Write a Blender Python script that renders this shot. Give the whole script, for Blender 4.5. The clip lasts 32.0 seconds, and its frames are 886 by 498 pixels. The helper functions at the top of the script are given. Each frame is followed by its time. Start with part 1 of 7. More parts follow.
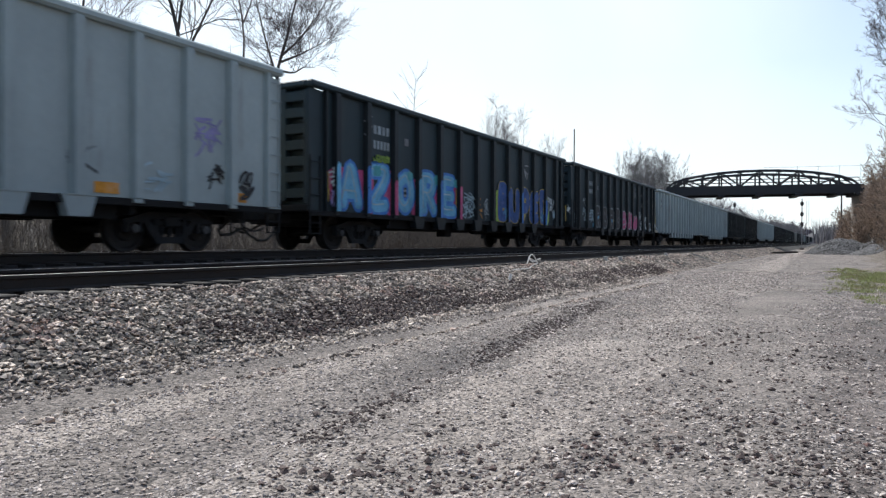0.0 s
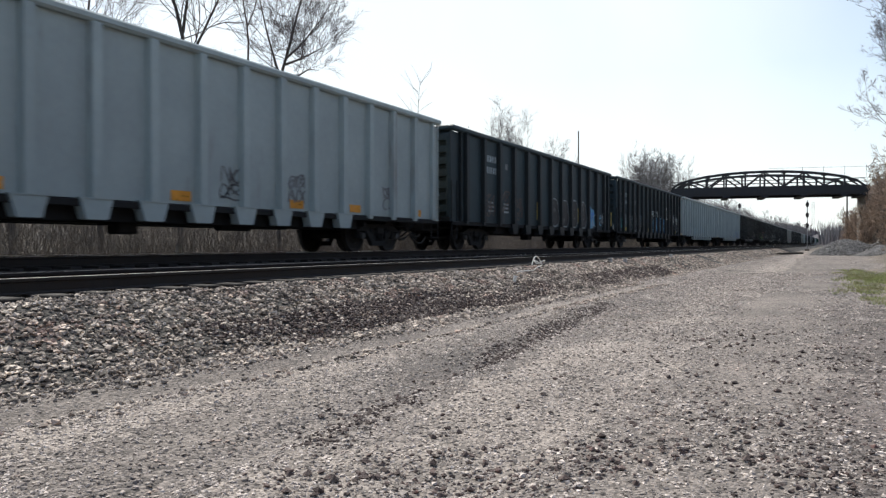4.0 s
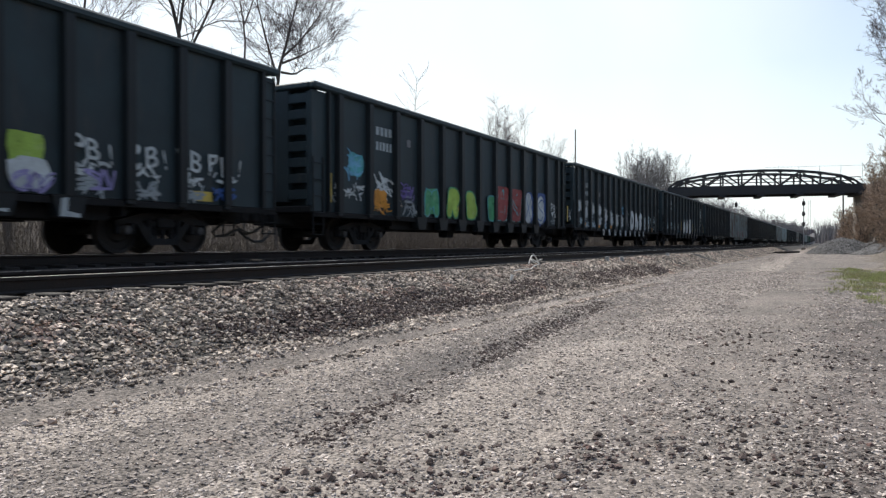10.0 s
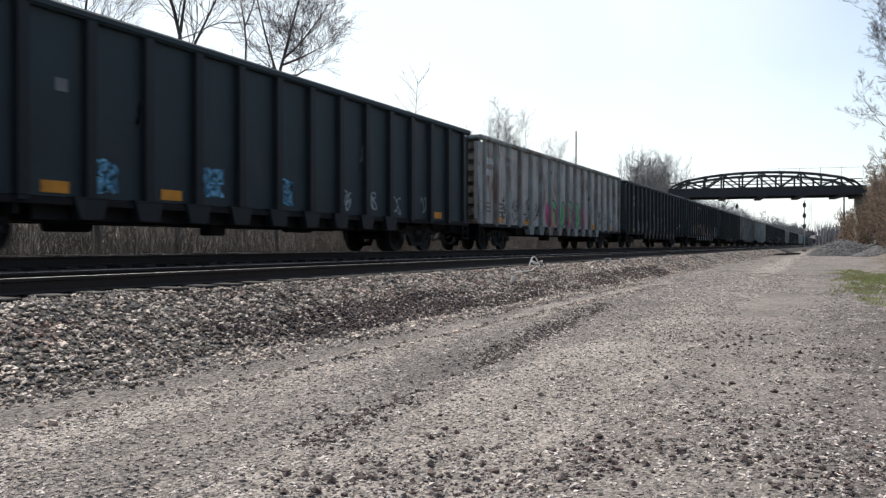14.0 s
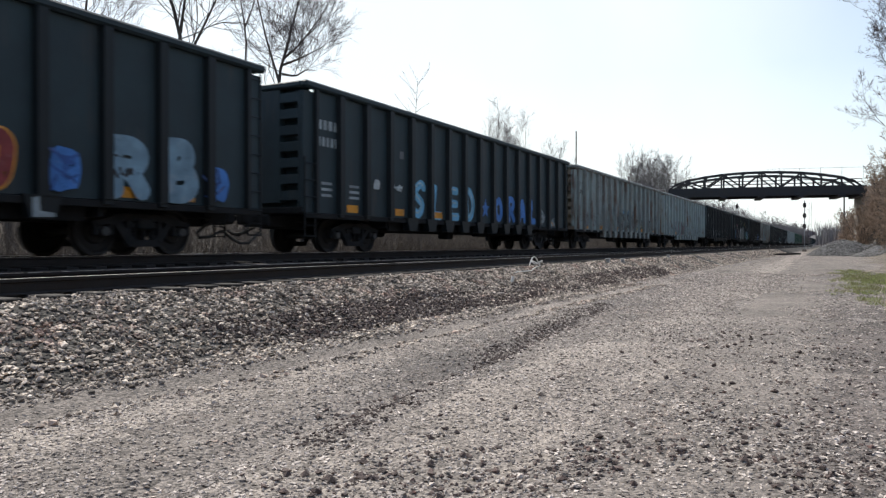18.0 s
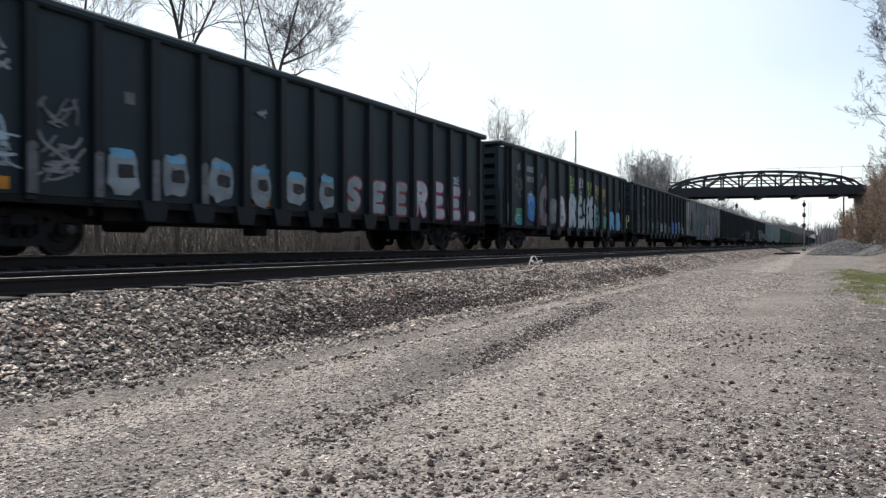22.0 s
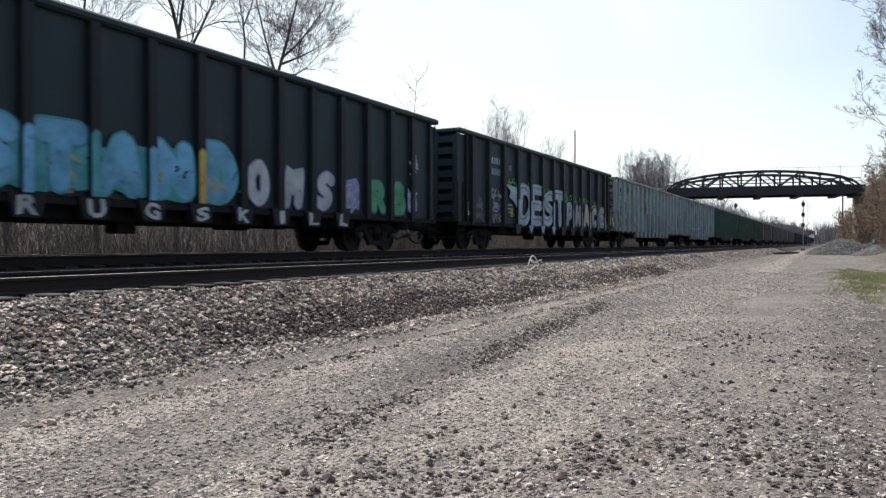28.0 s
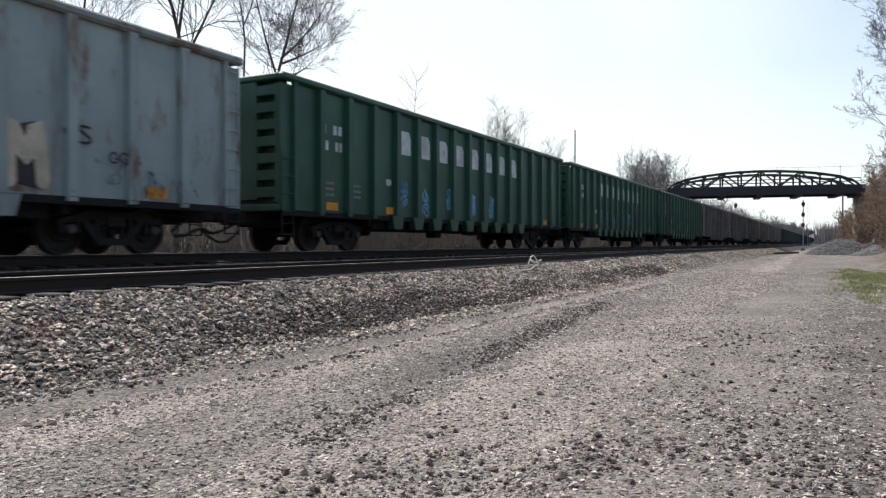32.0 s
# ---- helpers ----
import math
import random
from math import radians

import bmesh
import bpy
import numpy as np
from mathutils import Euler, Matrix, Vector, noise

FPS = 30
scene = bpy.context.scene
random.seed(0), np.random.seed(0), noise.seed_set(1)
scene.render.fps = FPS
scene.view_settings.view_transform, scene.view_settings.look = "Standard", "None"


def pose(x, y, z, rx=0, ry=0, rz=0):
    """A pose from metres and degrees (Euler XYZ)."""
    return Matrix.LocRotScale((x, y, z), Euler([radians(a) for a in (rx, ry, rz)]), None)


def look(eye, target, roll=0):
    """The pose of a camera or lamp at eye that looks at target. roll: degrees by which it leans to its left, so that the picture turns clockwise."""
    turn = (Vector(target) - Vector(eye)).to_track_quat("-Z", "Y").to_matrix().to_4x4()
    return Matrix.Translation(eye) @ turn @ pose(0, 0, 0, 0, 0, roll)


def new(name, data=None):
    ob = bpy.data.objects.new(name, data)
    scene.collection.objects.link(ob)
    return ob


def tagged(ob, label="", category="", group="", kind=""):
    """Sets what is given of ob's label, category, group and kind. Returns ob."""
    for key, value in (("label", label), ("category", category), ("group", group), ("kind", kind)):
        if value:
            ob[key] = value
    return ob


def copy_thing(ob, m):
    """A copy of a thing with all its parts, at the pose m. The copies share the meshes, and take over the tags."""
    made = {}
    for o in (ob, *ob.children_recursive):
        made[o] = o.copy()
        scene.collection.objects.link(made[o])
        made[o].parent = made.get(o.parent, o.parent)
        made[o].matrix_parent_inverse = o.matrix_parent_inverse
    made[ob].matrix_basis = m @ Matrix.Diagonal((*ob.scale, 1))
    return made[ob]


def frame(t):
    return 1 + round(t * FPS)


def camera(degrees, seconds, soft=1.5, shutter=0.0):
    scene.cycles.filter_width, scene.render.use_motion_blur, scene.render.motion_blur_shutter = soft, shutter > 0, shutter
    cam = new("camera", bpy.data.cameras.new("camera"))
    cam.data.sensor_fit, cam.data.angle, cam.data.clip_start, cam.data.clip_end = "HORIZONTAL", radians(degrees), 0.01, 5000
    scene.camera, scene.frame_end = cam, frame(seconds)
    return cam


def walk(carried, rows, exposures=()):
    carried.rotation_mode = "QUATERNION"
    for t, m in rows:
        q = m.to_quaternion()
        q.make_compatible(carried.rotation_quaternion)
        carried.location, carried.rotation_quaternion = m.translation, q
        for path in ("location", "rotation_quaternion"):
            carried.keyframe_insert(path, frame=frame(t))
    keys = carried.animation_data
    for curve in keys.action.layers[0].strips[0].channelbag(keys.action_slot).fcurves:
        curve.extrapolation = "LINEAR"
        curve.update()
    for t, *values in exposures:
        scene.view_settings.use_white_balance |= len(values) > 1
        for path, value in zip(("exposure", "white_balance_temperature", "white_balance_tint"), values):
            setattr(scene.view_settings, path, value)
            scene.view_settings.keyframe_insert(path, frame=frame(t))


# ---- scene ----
# World: x runs along the tracks away from the camera, y across them towards the train, z up; the gravel lot lies at z = 0.
EYE = Vector((0, 0, 1.15))
YAW, PITCH, ROLL = 27.9, -0.40, 0.0
# seconds, and small turns of the camera in degrees: to its left, upwards, lean
PAN = [(0, -0.08, -0.11, 0.13), (0.5, -0.06, -0.10, 0.12), (1, 0.19, -0.09, 0.09), (1.5, 0.65, -0.07, 0.03), (2, 1.14, -0.01, -0.01), (2.5, 1.36, 0.03, -0.05), (3, 1.51, 0.09, -0.10), (3.5, 0.79, 0.14, -0.07), (5.5, -0.13, -0.04, 0.02), (6, -0.08, -0.03, 0.01), (6.5, -0.06, -0.04, 0.00), (7, -0.05, -0.05, -0.01), (7.5, -0.03, -0.05, -0.01), (8, -0.01, -0.05, -0.02), (8.5, 0.01, -0.05, -0.03), (9, 0.02, -0.05, -0.03), (9.5, 0.02, -0.05, -0.03), (10, 0.03, -0.05, -0.02), (10.5, 0.03, -0.04, -0.01), (11, 0.03, -0.03, 0.00), (11.5, 0.02, -0.01, 0.01), (12, 0.04, 0.03, 0.02), (12.5, 0.05, 0.06, 0.01), (13, 0.09, 0.07, 0.02), (13.5, 0.07, 0.06, 0.01), (14, 0.08, 0.07, 0.02), (14.5, 0.06, 0.07, 0.03), (16.5, 0.11, 0.10, 0.00), (17, 0.11, 0.09, -0.00), (17.5, 0.09, 0.10, 0.00), (18, 0.09, 0.08, 0.00), (18.5, 0.08, 0.08, -0.00), (19, 0.08, 0.07, -0.01), (19.5, 0.06, 0.06, -0.02), (20, 0.05, 0.04, -0.01), (20.5, 0.05, 0.01, 0.01), (21, 0.05, 0.01, 0.01), (21.5, 0.05, 0.01, 0.01), (22, 0.06, 0.03, 0.01), (22.5, 0.06, 0.05, 0.02), (23, 0.06, 0.05, 0.02), (23.5, 0.05, 0.03, 0.02), (24, 0.04, 0.02, 0.02), (24.5, 0.04, 0.00, 0.01), (25, 0.03, 0.01, -0.01), (25.5, 0.05, 0.00, -0.00), (27.5, -0.00, 0.01, -0.02), (28, 0.00, 0.01, -0.01), (28.5, 0.00, 0.01, -0.01), (29, 0.00, 0.01, -0.01), (29.5, 0.00, 0.00, -0.00), (30, -0.00, -0.00, 0.00), (30.5, 0.00, -0.01, 0.01), (31, -0.00, -0.01, 0.01), (31.5, -0.00, -0.01, 0.02), (32, -0.00, -0.01, 0.02)]


def aim(left, up, lean):
    a, b = radians(YAW + left), radians(PITCH + up)
    way = Vector((math.cos(a) * math.cos(b), math.sin(a) * math.cos(b), math.sin(b)))
    return look(EYE, EYE + way * 10, ROLL + lean)


cam = camera(62.2, 32.0, soft=1.31, shutter=0.15)
walk(cam, [(t, aim(a, b, c)) for t, a, b, c in PAN], exposures=[(0, 0.36, 6300, 10), (1, 0.35, 6360, 10), (2, 0.35, 6500, 10), (6, 0.34, 6650, 10), (32, 0.34, 6650, 10)])

# ---- light: hazy spring sun behind the train ----
SUN_AZ, SUN_EL = 29.0, 52.0  # degrees from +y towards +x, and above the horizon
world = bpy.data.worlds.new("sky")
scene.world = world
world.use_nodes = True
wn = world.node_tree
sky = wn.nodes.new("ShaderNodeTexSky")
sky.sky_type, sky.sun_disc = "NISHITA", False
sky.sun_elevation, sky.sun_rotation = radians(SUN_EL), radians(SUN_AZ)
sky.air_density, sky.dust_density, sky.ozone_density = 0.9, 1.2, 0.7
haze = wn.nodes.new("ShaderNodeMix")  # thin high haze that whitens the whole sky
haze.data_type = "RGBA"
haze.inputs[7].default_value = (5.45, 5.95, 6.05, 1)
wn.links.new(sky.outputs[0], haze.inputs[6])
where = wn.nodes.new("ShaderNodeTexCoord")
toward = wn.nodes.new("ShaderNodeVectorMath")  # the haze is thick on the sun's side and thin behind the lot
toward.operation = "DOT_PRODUCT"
toward.inputs[1].default_value = (0.80, 0.50, 0.33)
wn.links.new(where.outputs["Generated"], toward.inputs[0])
puffs = wn.nodes.new("ShaderNodeTexNoise")
puffs.inputs["Scale"].default_value, puffs.inputs["Detail"].default_value = 2.6, 5
wn.links.new(where.outputs["Generated"], puffs.inputs["Vector"])
thick = wn.nodes.new("ShaderNodeMapRange")
thick.interpolation_type = "SMOOTHSTEP"
thick.inputs["From Min"].default_value, thick.inputs["From Max"].default_value = 0.70, 1.06
thick.inputs["To Min"].default_value, thick.inputs["To Max"].default_value = 0.10, 0.85
wn.links.new(toward.outputs["Value"], thick.inputs["Value"])
cloud = wn.nodes.new("ShaderNodeMath")
cloud.operation, cloud.use_clamp = "MULTIPLY_ADD", True
cloud.inputs[1].default_value = 0.7
lift = wn.nodes.new("ShaderNodeMath")
lift.inputs[1].default_value = -0.35
low, veil = wn.nodes.new("ShaderNodeSeparateXYZ"), wn.nodes.new("ShaderNodeMapRange")  # a white veil along the horizon
wn.links.new(where.outputs["Generated"], low.inputs[0])
wn.links.new(low.outputs["Z"], veil.inputs["Value"])
veil.inputs["From Min"].default_value, veil.inputs["From Max"].default_value = 0.0, 0.22
veil.inputs["To Min"].default_value, veil.inputs["To Max"].default_value = 0.65, 0.0
both = wn.nodes.new("ShaderNodeMath")
wn.links.new(thick.outputs[0], both.inputs[0])
wn.links.new(veil.outputs[0], both.inputs[1])
wn.links.new(both.outputs[0], lift.inputs[0])
wn.links.new(puffs.outputs["Fac"], cloud.inputs[0])
wn.links.new(lift.outputs[0], cloud.inputs[2])
wn.links.new(cloud.outputs[0], haze.inputs[0])
wn.links.new(haze.outputs[2], wn.nodes["Background"].inputs[0])
wn.nodes["Background"].inputs[1].default_value = 0.15
sun = new("sun", bpy.data.lights.new("sun", "SUN"))
sun.data.energy, sun.data.angle, sun.data.color = 3.75, radians(0.6), (1.0, 0.97, 0.885)
sd = Vector((math.sin(radians(SUN_AZ)) * math.cos(radians(SUN_EL)), math.cos(radians(SUN_AZ)) * math.cos(radians(SUN_EL)), math.sin(radians(SUN_EL))))
sun.matrix_world = look(sd * 200, (0, 0, 0))


# ---- materials ----
def material(name, c1, c2=None, rough=0.8, metal=0.0, scale=6.0, fine=60.0, bump=0.15, vary=0.0, island=0.0, stain=None, stain_at=0.55, stain_scale=1.2, streak=1.0, speckle=0.0, tone=0.5, gloss=0.5, extra=()):
    """Two colours mixed by noise at two scales, with bump; vary and island change the value per object or per loose piece;
    stain is a third colour in patches, stretched down the surface by streak; extra lists more stains (colour, threshold, scale, streak); speckle is the number of grains in a metre."""
    m = bpy.data.materials.new(name)
    m.use_nodes = True
    t = m.node_tree
    n, ln = t.nodes, t.links.new
    bsdf = n["Principled BSDF"]
    co = n.new("ShaderNodeTexCoord")
    info = n.new("ShaderNodeObjectInfo")
    big, small = n.new("ShaderNodeTexNoise"), n.new("ShaderNodeTexNoise")
    off = n.new("ShaderNodeVectorMath")
    off.operation = "MULTIPLY_ADD"
    rnd = n.new("ShaderNodeCombineXYZ")
    for i in range(3):
        ln(info.outputs["Random"], rnd.inputs[i])
    ln(rnd.outputs[0], off.inputs[0])
    off.inputs[1].default_value = (37, 53, 71)
    ln(co.outputs["Object"], off.inputs[2])
    for q, s, d in ((big, scale, 6), (small, fine, 4)):
        q.inputs["Scale"].default_value, q.inputs["Detail"].default_value = s, d
        ln(off.outputs[0], q.inputs["Vector"])
    mix = n.new("ShaderNodeMix")
    mix.data_type = "RGBA"
    mix.inputs[6].default_value, mix.inputs[7].default_value = (*c1, 1), (*(c2 or [v * 0.7 for v in c1]), 1)
    ramp = n.new("ShaderNodeMapRange")
    ramp.inputs["From Min"].default_value, ramp.inputs["From Max"].default_value = 0.35, 0.65
    ln(big.outputs["Fac"], ramp.inputs["Value"])
    ln(ramp.outputs[0], mix.inputs[0])
    last = mix.outputs[2]
    for colour, at, many, down in ([(stain, stain_at, stain_scale, streak)] if stain else []) + list(extra):
        sm = n.new("ShaderNodeMix")
        sm.data_type = "RGBA"
        sm.inputs[7].default_value = (*colour, 1)
        stretch = n.new("ShaderNodeVectorMath")
        stretch.operation = "MULTIPLY"
        stretch.inputs[1].default_value = (1, 1, 1 / down)
        st = n.new("ShaderNodeTexNoise")
        st.inputs["Scale"].default_value, st.inputs["Detail"].default_value, st.inputs["Roughness"].default_value = many, 9, 0.65
        ln(off.outputs[0], stretch.inputs[0])
        ln(stretch.outputs[0], st.inputs["Vector"])
        sr = n.new("ShaderNodeMapRange")
        sr.inputs["From Min"].default_value, sr.inputs["From Max"].default_value = at, at + 0.12
        ln(st.outputs["Fac"], sr.inputs["Value"])
        ln(sr.outputs[0], sm.inputs[0])
        ln(last, sm.inputs[6])
        last = sm.outputs[2]
    hsv = n.new("ShaderNodeHueSaturation")
    ln(last, hsv.inputs["Color"])
    val = n.new("ShaderNodeMath")
    val.operation = "MULTIPLY_ADD"
    ln(small.outputs["Fac"], val.inputs[0])
    val.inputs[1].default_value, val.inputs[2].default_value = tone, 1 - tone / 2
    value = val.outputs[0]
    for amount, src in ((vary, info.outputs["Random"]), (island, n.new("ShaderNodeNewGeometry").outputs["Random Per Island"] if island else None)):
        if amount:
            k = n.new("ShaderNodeMapRange")
            k.inputs["To Min"].default_value, k.inputs["To Max"].default_value = 1 - amount, 1 + amount
            ln(src, k.inputs["Value"])
            mul = n.new("ShaderNodeMath")
            mul.operation = "MULTIPLY"
            ln(value, mul.inputs[0])
            ln(k.outputs[0], mul.inputs[1])
            value = mul.outputs[0]
    grain = None
    if speckle:
        grain = n.new("ShaderNodeTexVoronoi")
        grain.inputs["Scale"].default_value = speckle
        ln(off.outputs[0], grain.inputs["Vector"])
        tone = n.new("ShaderNodeSeparateColor")
        ln(grain.outputs["Color"], tone.inputs[0])
        k = n.new("ShaderNodeMapRange")
        k.inputs["To Min"].default_value, k.inputs["To Max"].default_value = 0.45, 1.75
        ln(tone.outputs[0], k.inputs["Value"])
        mul = n.new("ShaderNodeMath")
        mul.operation = "MULTIPLY"
        ln(value, mul.inputs[0])
        ln(k.outputs[0], mul.inputs[1])
        value = mul.outputs[0]
    ln(value, hsv.inputs["Value"])
    ln(hsv.outputs[0], bsdf.inputs["Base Color"])
    rr = n.new("ShaderNodeMapRange")
    rr.inputs["To Min"].default_value, rr.inputs["To Max"].default_value = max(0.02, rough - 0.12), min(1, rough + 0.12)
    ln(big.outputs["Fac"], rr.inputs["Value"])
    ln(rr.outputs[0], bsdf.inputs["Roughness"])
    bsdf.inputs["Metallic"].default_value = metal
    bsdf.inputs["Specular IOR Level"].default_value = gloss
    if bump:
        bp = n.new("ShaderNodeBump")
        bp.inputs["Strength"].default_value, bp.inputs["Distance"].default_value = bump, 0.02
        if grain:
            bp.inputs["Distance"].default_value = 0.6 / speckle
            bp.invert = True
            ln(grain.outputs["Distance"], bp.inputs["Height"])
        else:
            ln(small.outputs["Fac"], bp.inputs["Height"])
        ln(bp.outputs[0], bsdf.inputs["Normal"])
    return m


M = {}
M["lot"] = material("gravel_lot", (0.187, 0.161, 0.143), (0.123, 0.106, 0.095), 0.95, scale=0.7, fine=45, bump=0.9, stain=(0.10, 0.092, 0.088), stain_at=0.6, stain_scale=0.7, speckle=42)
M["dust"] = material("pale_packed_gravel", (0.285, 0.246, 0.216), (0.203, 0.175, 0.154), 0.95, scale=1.1, fine=45, bump=0.9, stain=(0.13, 0.117, 0.108), stain_at=0.60, stain_scale=1.3, speckle=48)
M["soil"] = material("dark_grit_and_rut_shade", (0.125, 0.104, 0.094), (0.078, 0.066, 0.06), 0.95, scale=1.3, fine=45, bump=0.9, stain=(0.20, 0.175, 0.16), stain_at=0.56, stain_scale=1.8, speckle=38)
M["bed"] = material("ballast_bed", (0.05, 0.045, 0.04), (0.03, 0.027, 0.025), 0.95, scale=3, fine=30, bump=1.0, speckle=22)
M["field"] = material("dry_field", (0.17, 0.14, 0.108), (0.095, 0.08, 0.066), 0.95, scale=0.8, fine=12, bump=0.8, stain=(0.085, 0.075, 0.068), stain_at=0.5, stain_scale=0.6, speckle=9)
M["woods"] = material("far_wooded_hills", (0.11, 0.098, 0.095), (0.075, 0.07, 0.066), 0.95, scale=0.02, fine=0.3, bump=0.3)
M["gravel"] = material("gravel_stone", (0.50, 0.435, 0.39), (0.20, 0.174, 0.156), 0.9, scale=9, fine=80, bump=0.2, island=0.65, stain=(0.36, 0.27, 0.22), stain_at=0.6, stain_scale=2)
M["ballast"] = material("ballast_stone", (0.56, 0.48, 0.405), (0.13, 0.105, 0.088), 0.88, scale=7, fine=70, bump=0.25, island=0.75, stain=(0.34, 0.235, 0.19), stain_at=0.54, stain_scale=1.5)
M["dark_stone"] = material("dark_stone", (0.105, 0.076, 0.068), (0.058, 0.043, 0.039), 0.9, scale=20, fine=90, bump=0.3, vary=0.4, stain=(0.13, 0.07, 0.06), stain_at=0.58, stain_scale=8)
M["railside"] = material("rail_rust", (0.014, 0.012, 0.011), (0.024, 0.018, 0.015), 0.85, scale=4, fine=50, bump=0.3)
M["railtop"] = material("rail_running_surface", (0.92, 0.91, 0.90), (0.85, 0.84, 0.83), 0.3, metal=0.9, scale=2, fine=40, bump=0.02)
M["tie"] = material("tie_wood", (0.026, 0.022, 0.020), (0.017, 0.015, 0.014), 0.9, scale=5, fine=40, bump=0.5, vary=0.3, stain=(0.07, 0.06, 0.05), stain_at=0.62, stain_scale=3)
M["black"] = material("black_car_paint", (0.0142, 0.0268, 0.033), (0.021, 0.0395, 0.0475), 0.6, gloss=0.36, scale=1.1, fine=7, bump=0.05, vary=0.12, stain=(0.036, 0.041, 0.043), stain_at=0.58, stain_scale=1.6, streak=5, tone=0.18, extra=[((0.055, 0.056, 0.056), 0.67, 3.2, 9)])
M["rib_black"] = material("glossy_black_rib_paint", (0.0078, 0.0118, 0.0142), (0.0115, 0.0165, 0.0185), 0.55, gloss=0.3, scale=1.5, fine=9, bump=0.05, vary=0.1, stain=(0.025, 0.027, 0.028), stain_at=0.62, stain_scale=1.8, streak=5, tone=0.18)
M["gray"] = material("gray_car_paint", (0.335, 0.40, 0.40), (0.295, 0.35, 0.352), 0.6, scale=0.8, fine=7, bump=0.05, vary=0.05, stain=(0.22, 0.235, 0.225), stain_at=0.58, stain_scale=1.0, streak=5, tone=0.18, extra=[((0.17, 0.16, 0.145), 0.68, 3.0, 7)])
M["rusty"] = material("rusty_gray_car_paint", (0.262, 0.335, 0.33), (0.205, 0.255, 0.25), 0.7, scale=1.1, fine=7, bump=0.05, vary=0.06, stain=(0.15, 0.155, 0.15), stain_at=0.54, stain_scale=1.7, streak=2.5, tone=0.18, extra=[((0.14, 0.09, 0.065), 0.545, 2.1, 3.6), ((0.075, 0.045, 0.034), 0.61, 4.5, 2.2)])
M["rust_rib"] = material("rust_streaked_rib_paint", (0.235, 0.275, 0.265), (0.18, 0.20, 0.195), 0.75, scale=1.4, fine=7, bump=0.06, vary=0.15, stain=(0.13, 0.088, 0.066), stain_at=0.50, stain_scale=1.5, streak=3.5, tone=0.2, extra=[((0.075, 0.046, 0.035), 0.58, 4.0, 2.0)])
M["worn"] = material("weathered_gray_car_paint", (0.285, 0.355, 0.355), (0.245, 0.30, 0.30), 0.65, scale=0.9, fine=7, bump=0.05, vary=0.06, stain=(0.19, 0.205, 0.20), stain_at=0.55, stain_scale=1.3, streak=4, tone=0.18, extra=[((0.15, 0.09, 0.062), 0.555, 2.4, 3.2), ((0.085, 0.05, 0.036), 0.635, 4.5, 2.0)])
M["pale"] = material("chalky_rusted_car_paint", (0.41, 0.41, 0.385), (0.31, 0.31, 0.295), 0.75, scale=1.2, fine=7, bump=0.06, vary=0.05, stain=(0.21, 0.20, 0.185), stain_at=0.53, stain_scale=1.8, streak=3, tone=0.2, extra=[((0.17, 0.10, 0.065), 0.55, 2.0, 3.8), ((0.10, 0.055, 0.038), 0.61, 4.6, 1.6)])
M["tan"] = material("tan_end_paint", (0.68, 0.63, 0.50), (0.57, 0.52, 0.40), 0.7, scale=1.2, fine=7, bump=0.05, stain=(0.30, 0.25, 0.18), stain_at=0.62, stain_scale=1.4, streak=2, tone=0.18)
M["dull"] = material("dull_brown_gray_car_paint", (0.155, 0.148, 0.142), (0.115, 0.105, 0.098), 0.75, scale=0.5, fine=5, bump=0.05, vary=0.1, stain=(0.085, 0.062, 0.052), stain_at=0.5, stain_scale=0.9, streak=3, tone=0.2)
M["rust_end"] = material("rusted_end_paint", (0.31, 0.258, 0.188), (0.185, 0.145, 0.104), 0.8, scale=1.4, fine=7, bump=0.08, tone=0.2, stain=(0.11, 0.066, 0.044), stain_at=0.50, stain_scale=1.6, streak=1.5)
M["green"] = material("green_car_paint", (0.013, 0.072, 0.045), (0.010, 0.054, 0.034), 0.5, scale=0.9, fine=7, bump=0.05, vary=0.1, stain=(0.05, 0.07, 0.05), stain_at=0.63, stain_scale=1.4, streak=5, tone=0.18)
M["under"] = material("underframe_grime", (0.012, 0.013, 0.014), (0.02, 0.020, 0.020), 0.85, gloss=0.25, scale=3, fine=40, bump=0.2, vary=0.2)
M["truck"] = material("truck_casting", (0.014, 0.016, 0.018), (0.026, 0.026, 0.027), 0.8, gloss=0.25, scale=4, fine=50, bump=0.25)
M["wheel"] = material("wheel_steel", (0.018, 0.018, 0.018), (0.03, 0.027, 0.025), 0.7, metal=0.3, scale=5, fine=50, bump=0.1)
M["cap"] = material("bearing_cap", (0.075, 0.075, 0.075), (0.04, 0.04, 0.04), 0.7, scale=12, fine=60, bump=0.1)
M["hose"] = material("rubber_hose", (0.02, 0.02, 0.02), (0.035, 0.033, 0.03), 0.7, scale=10, fine=60, bump=0.1)


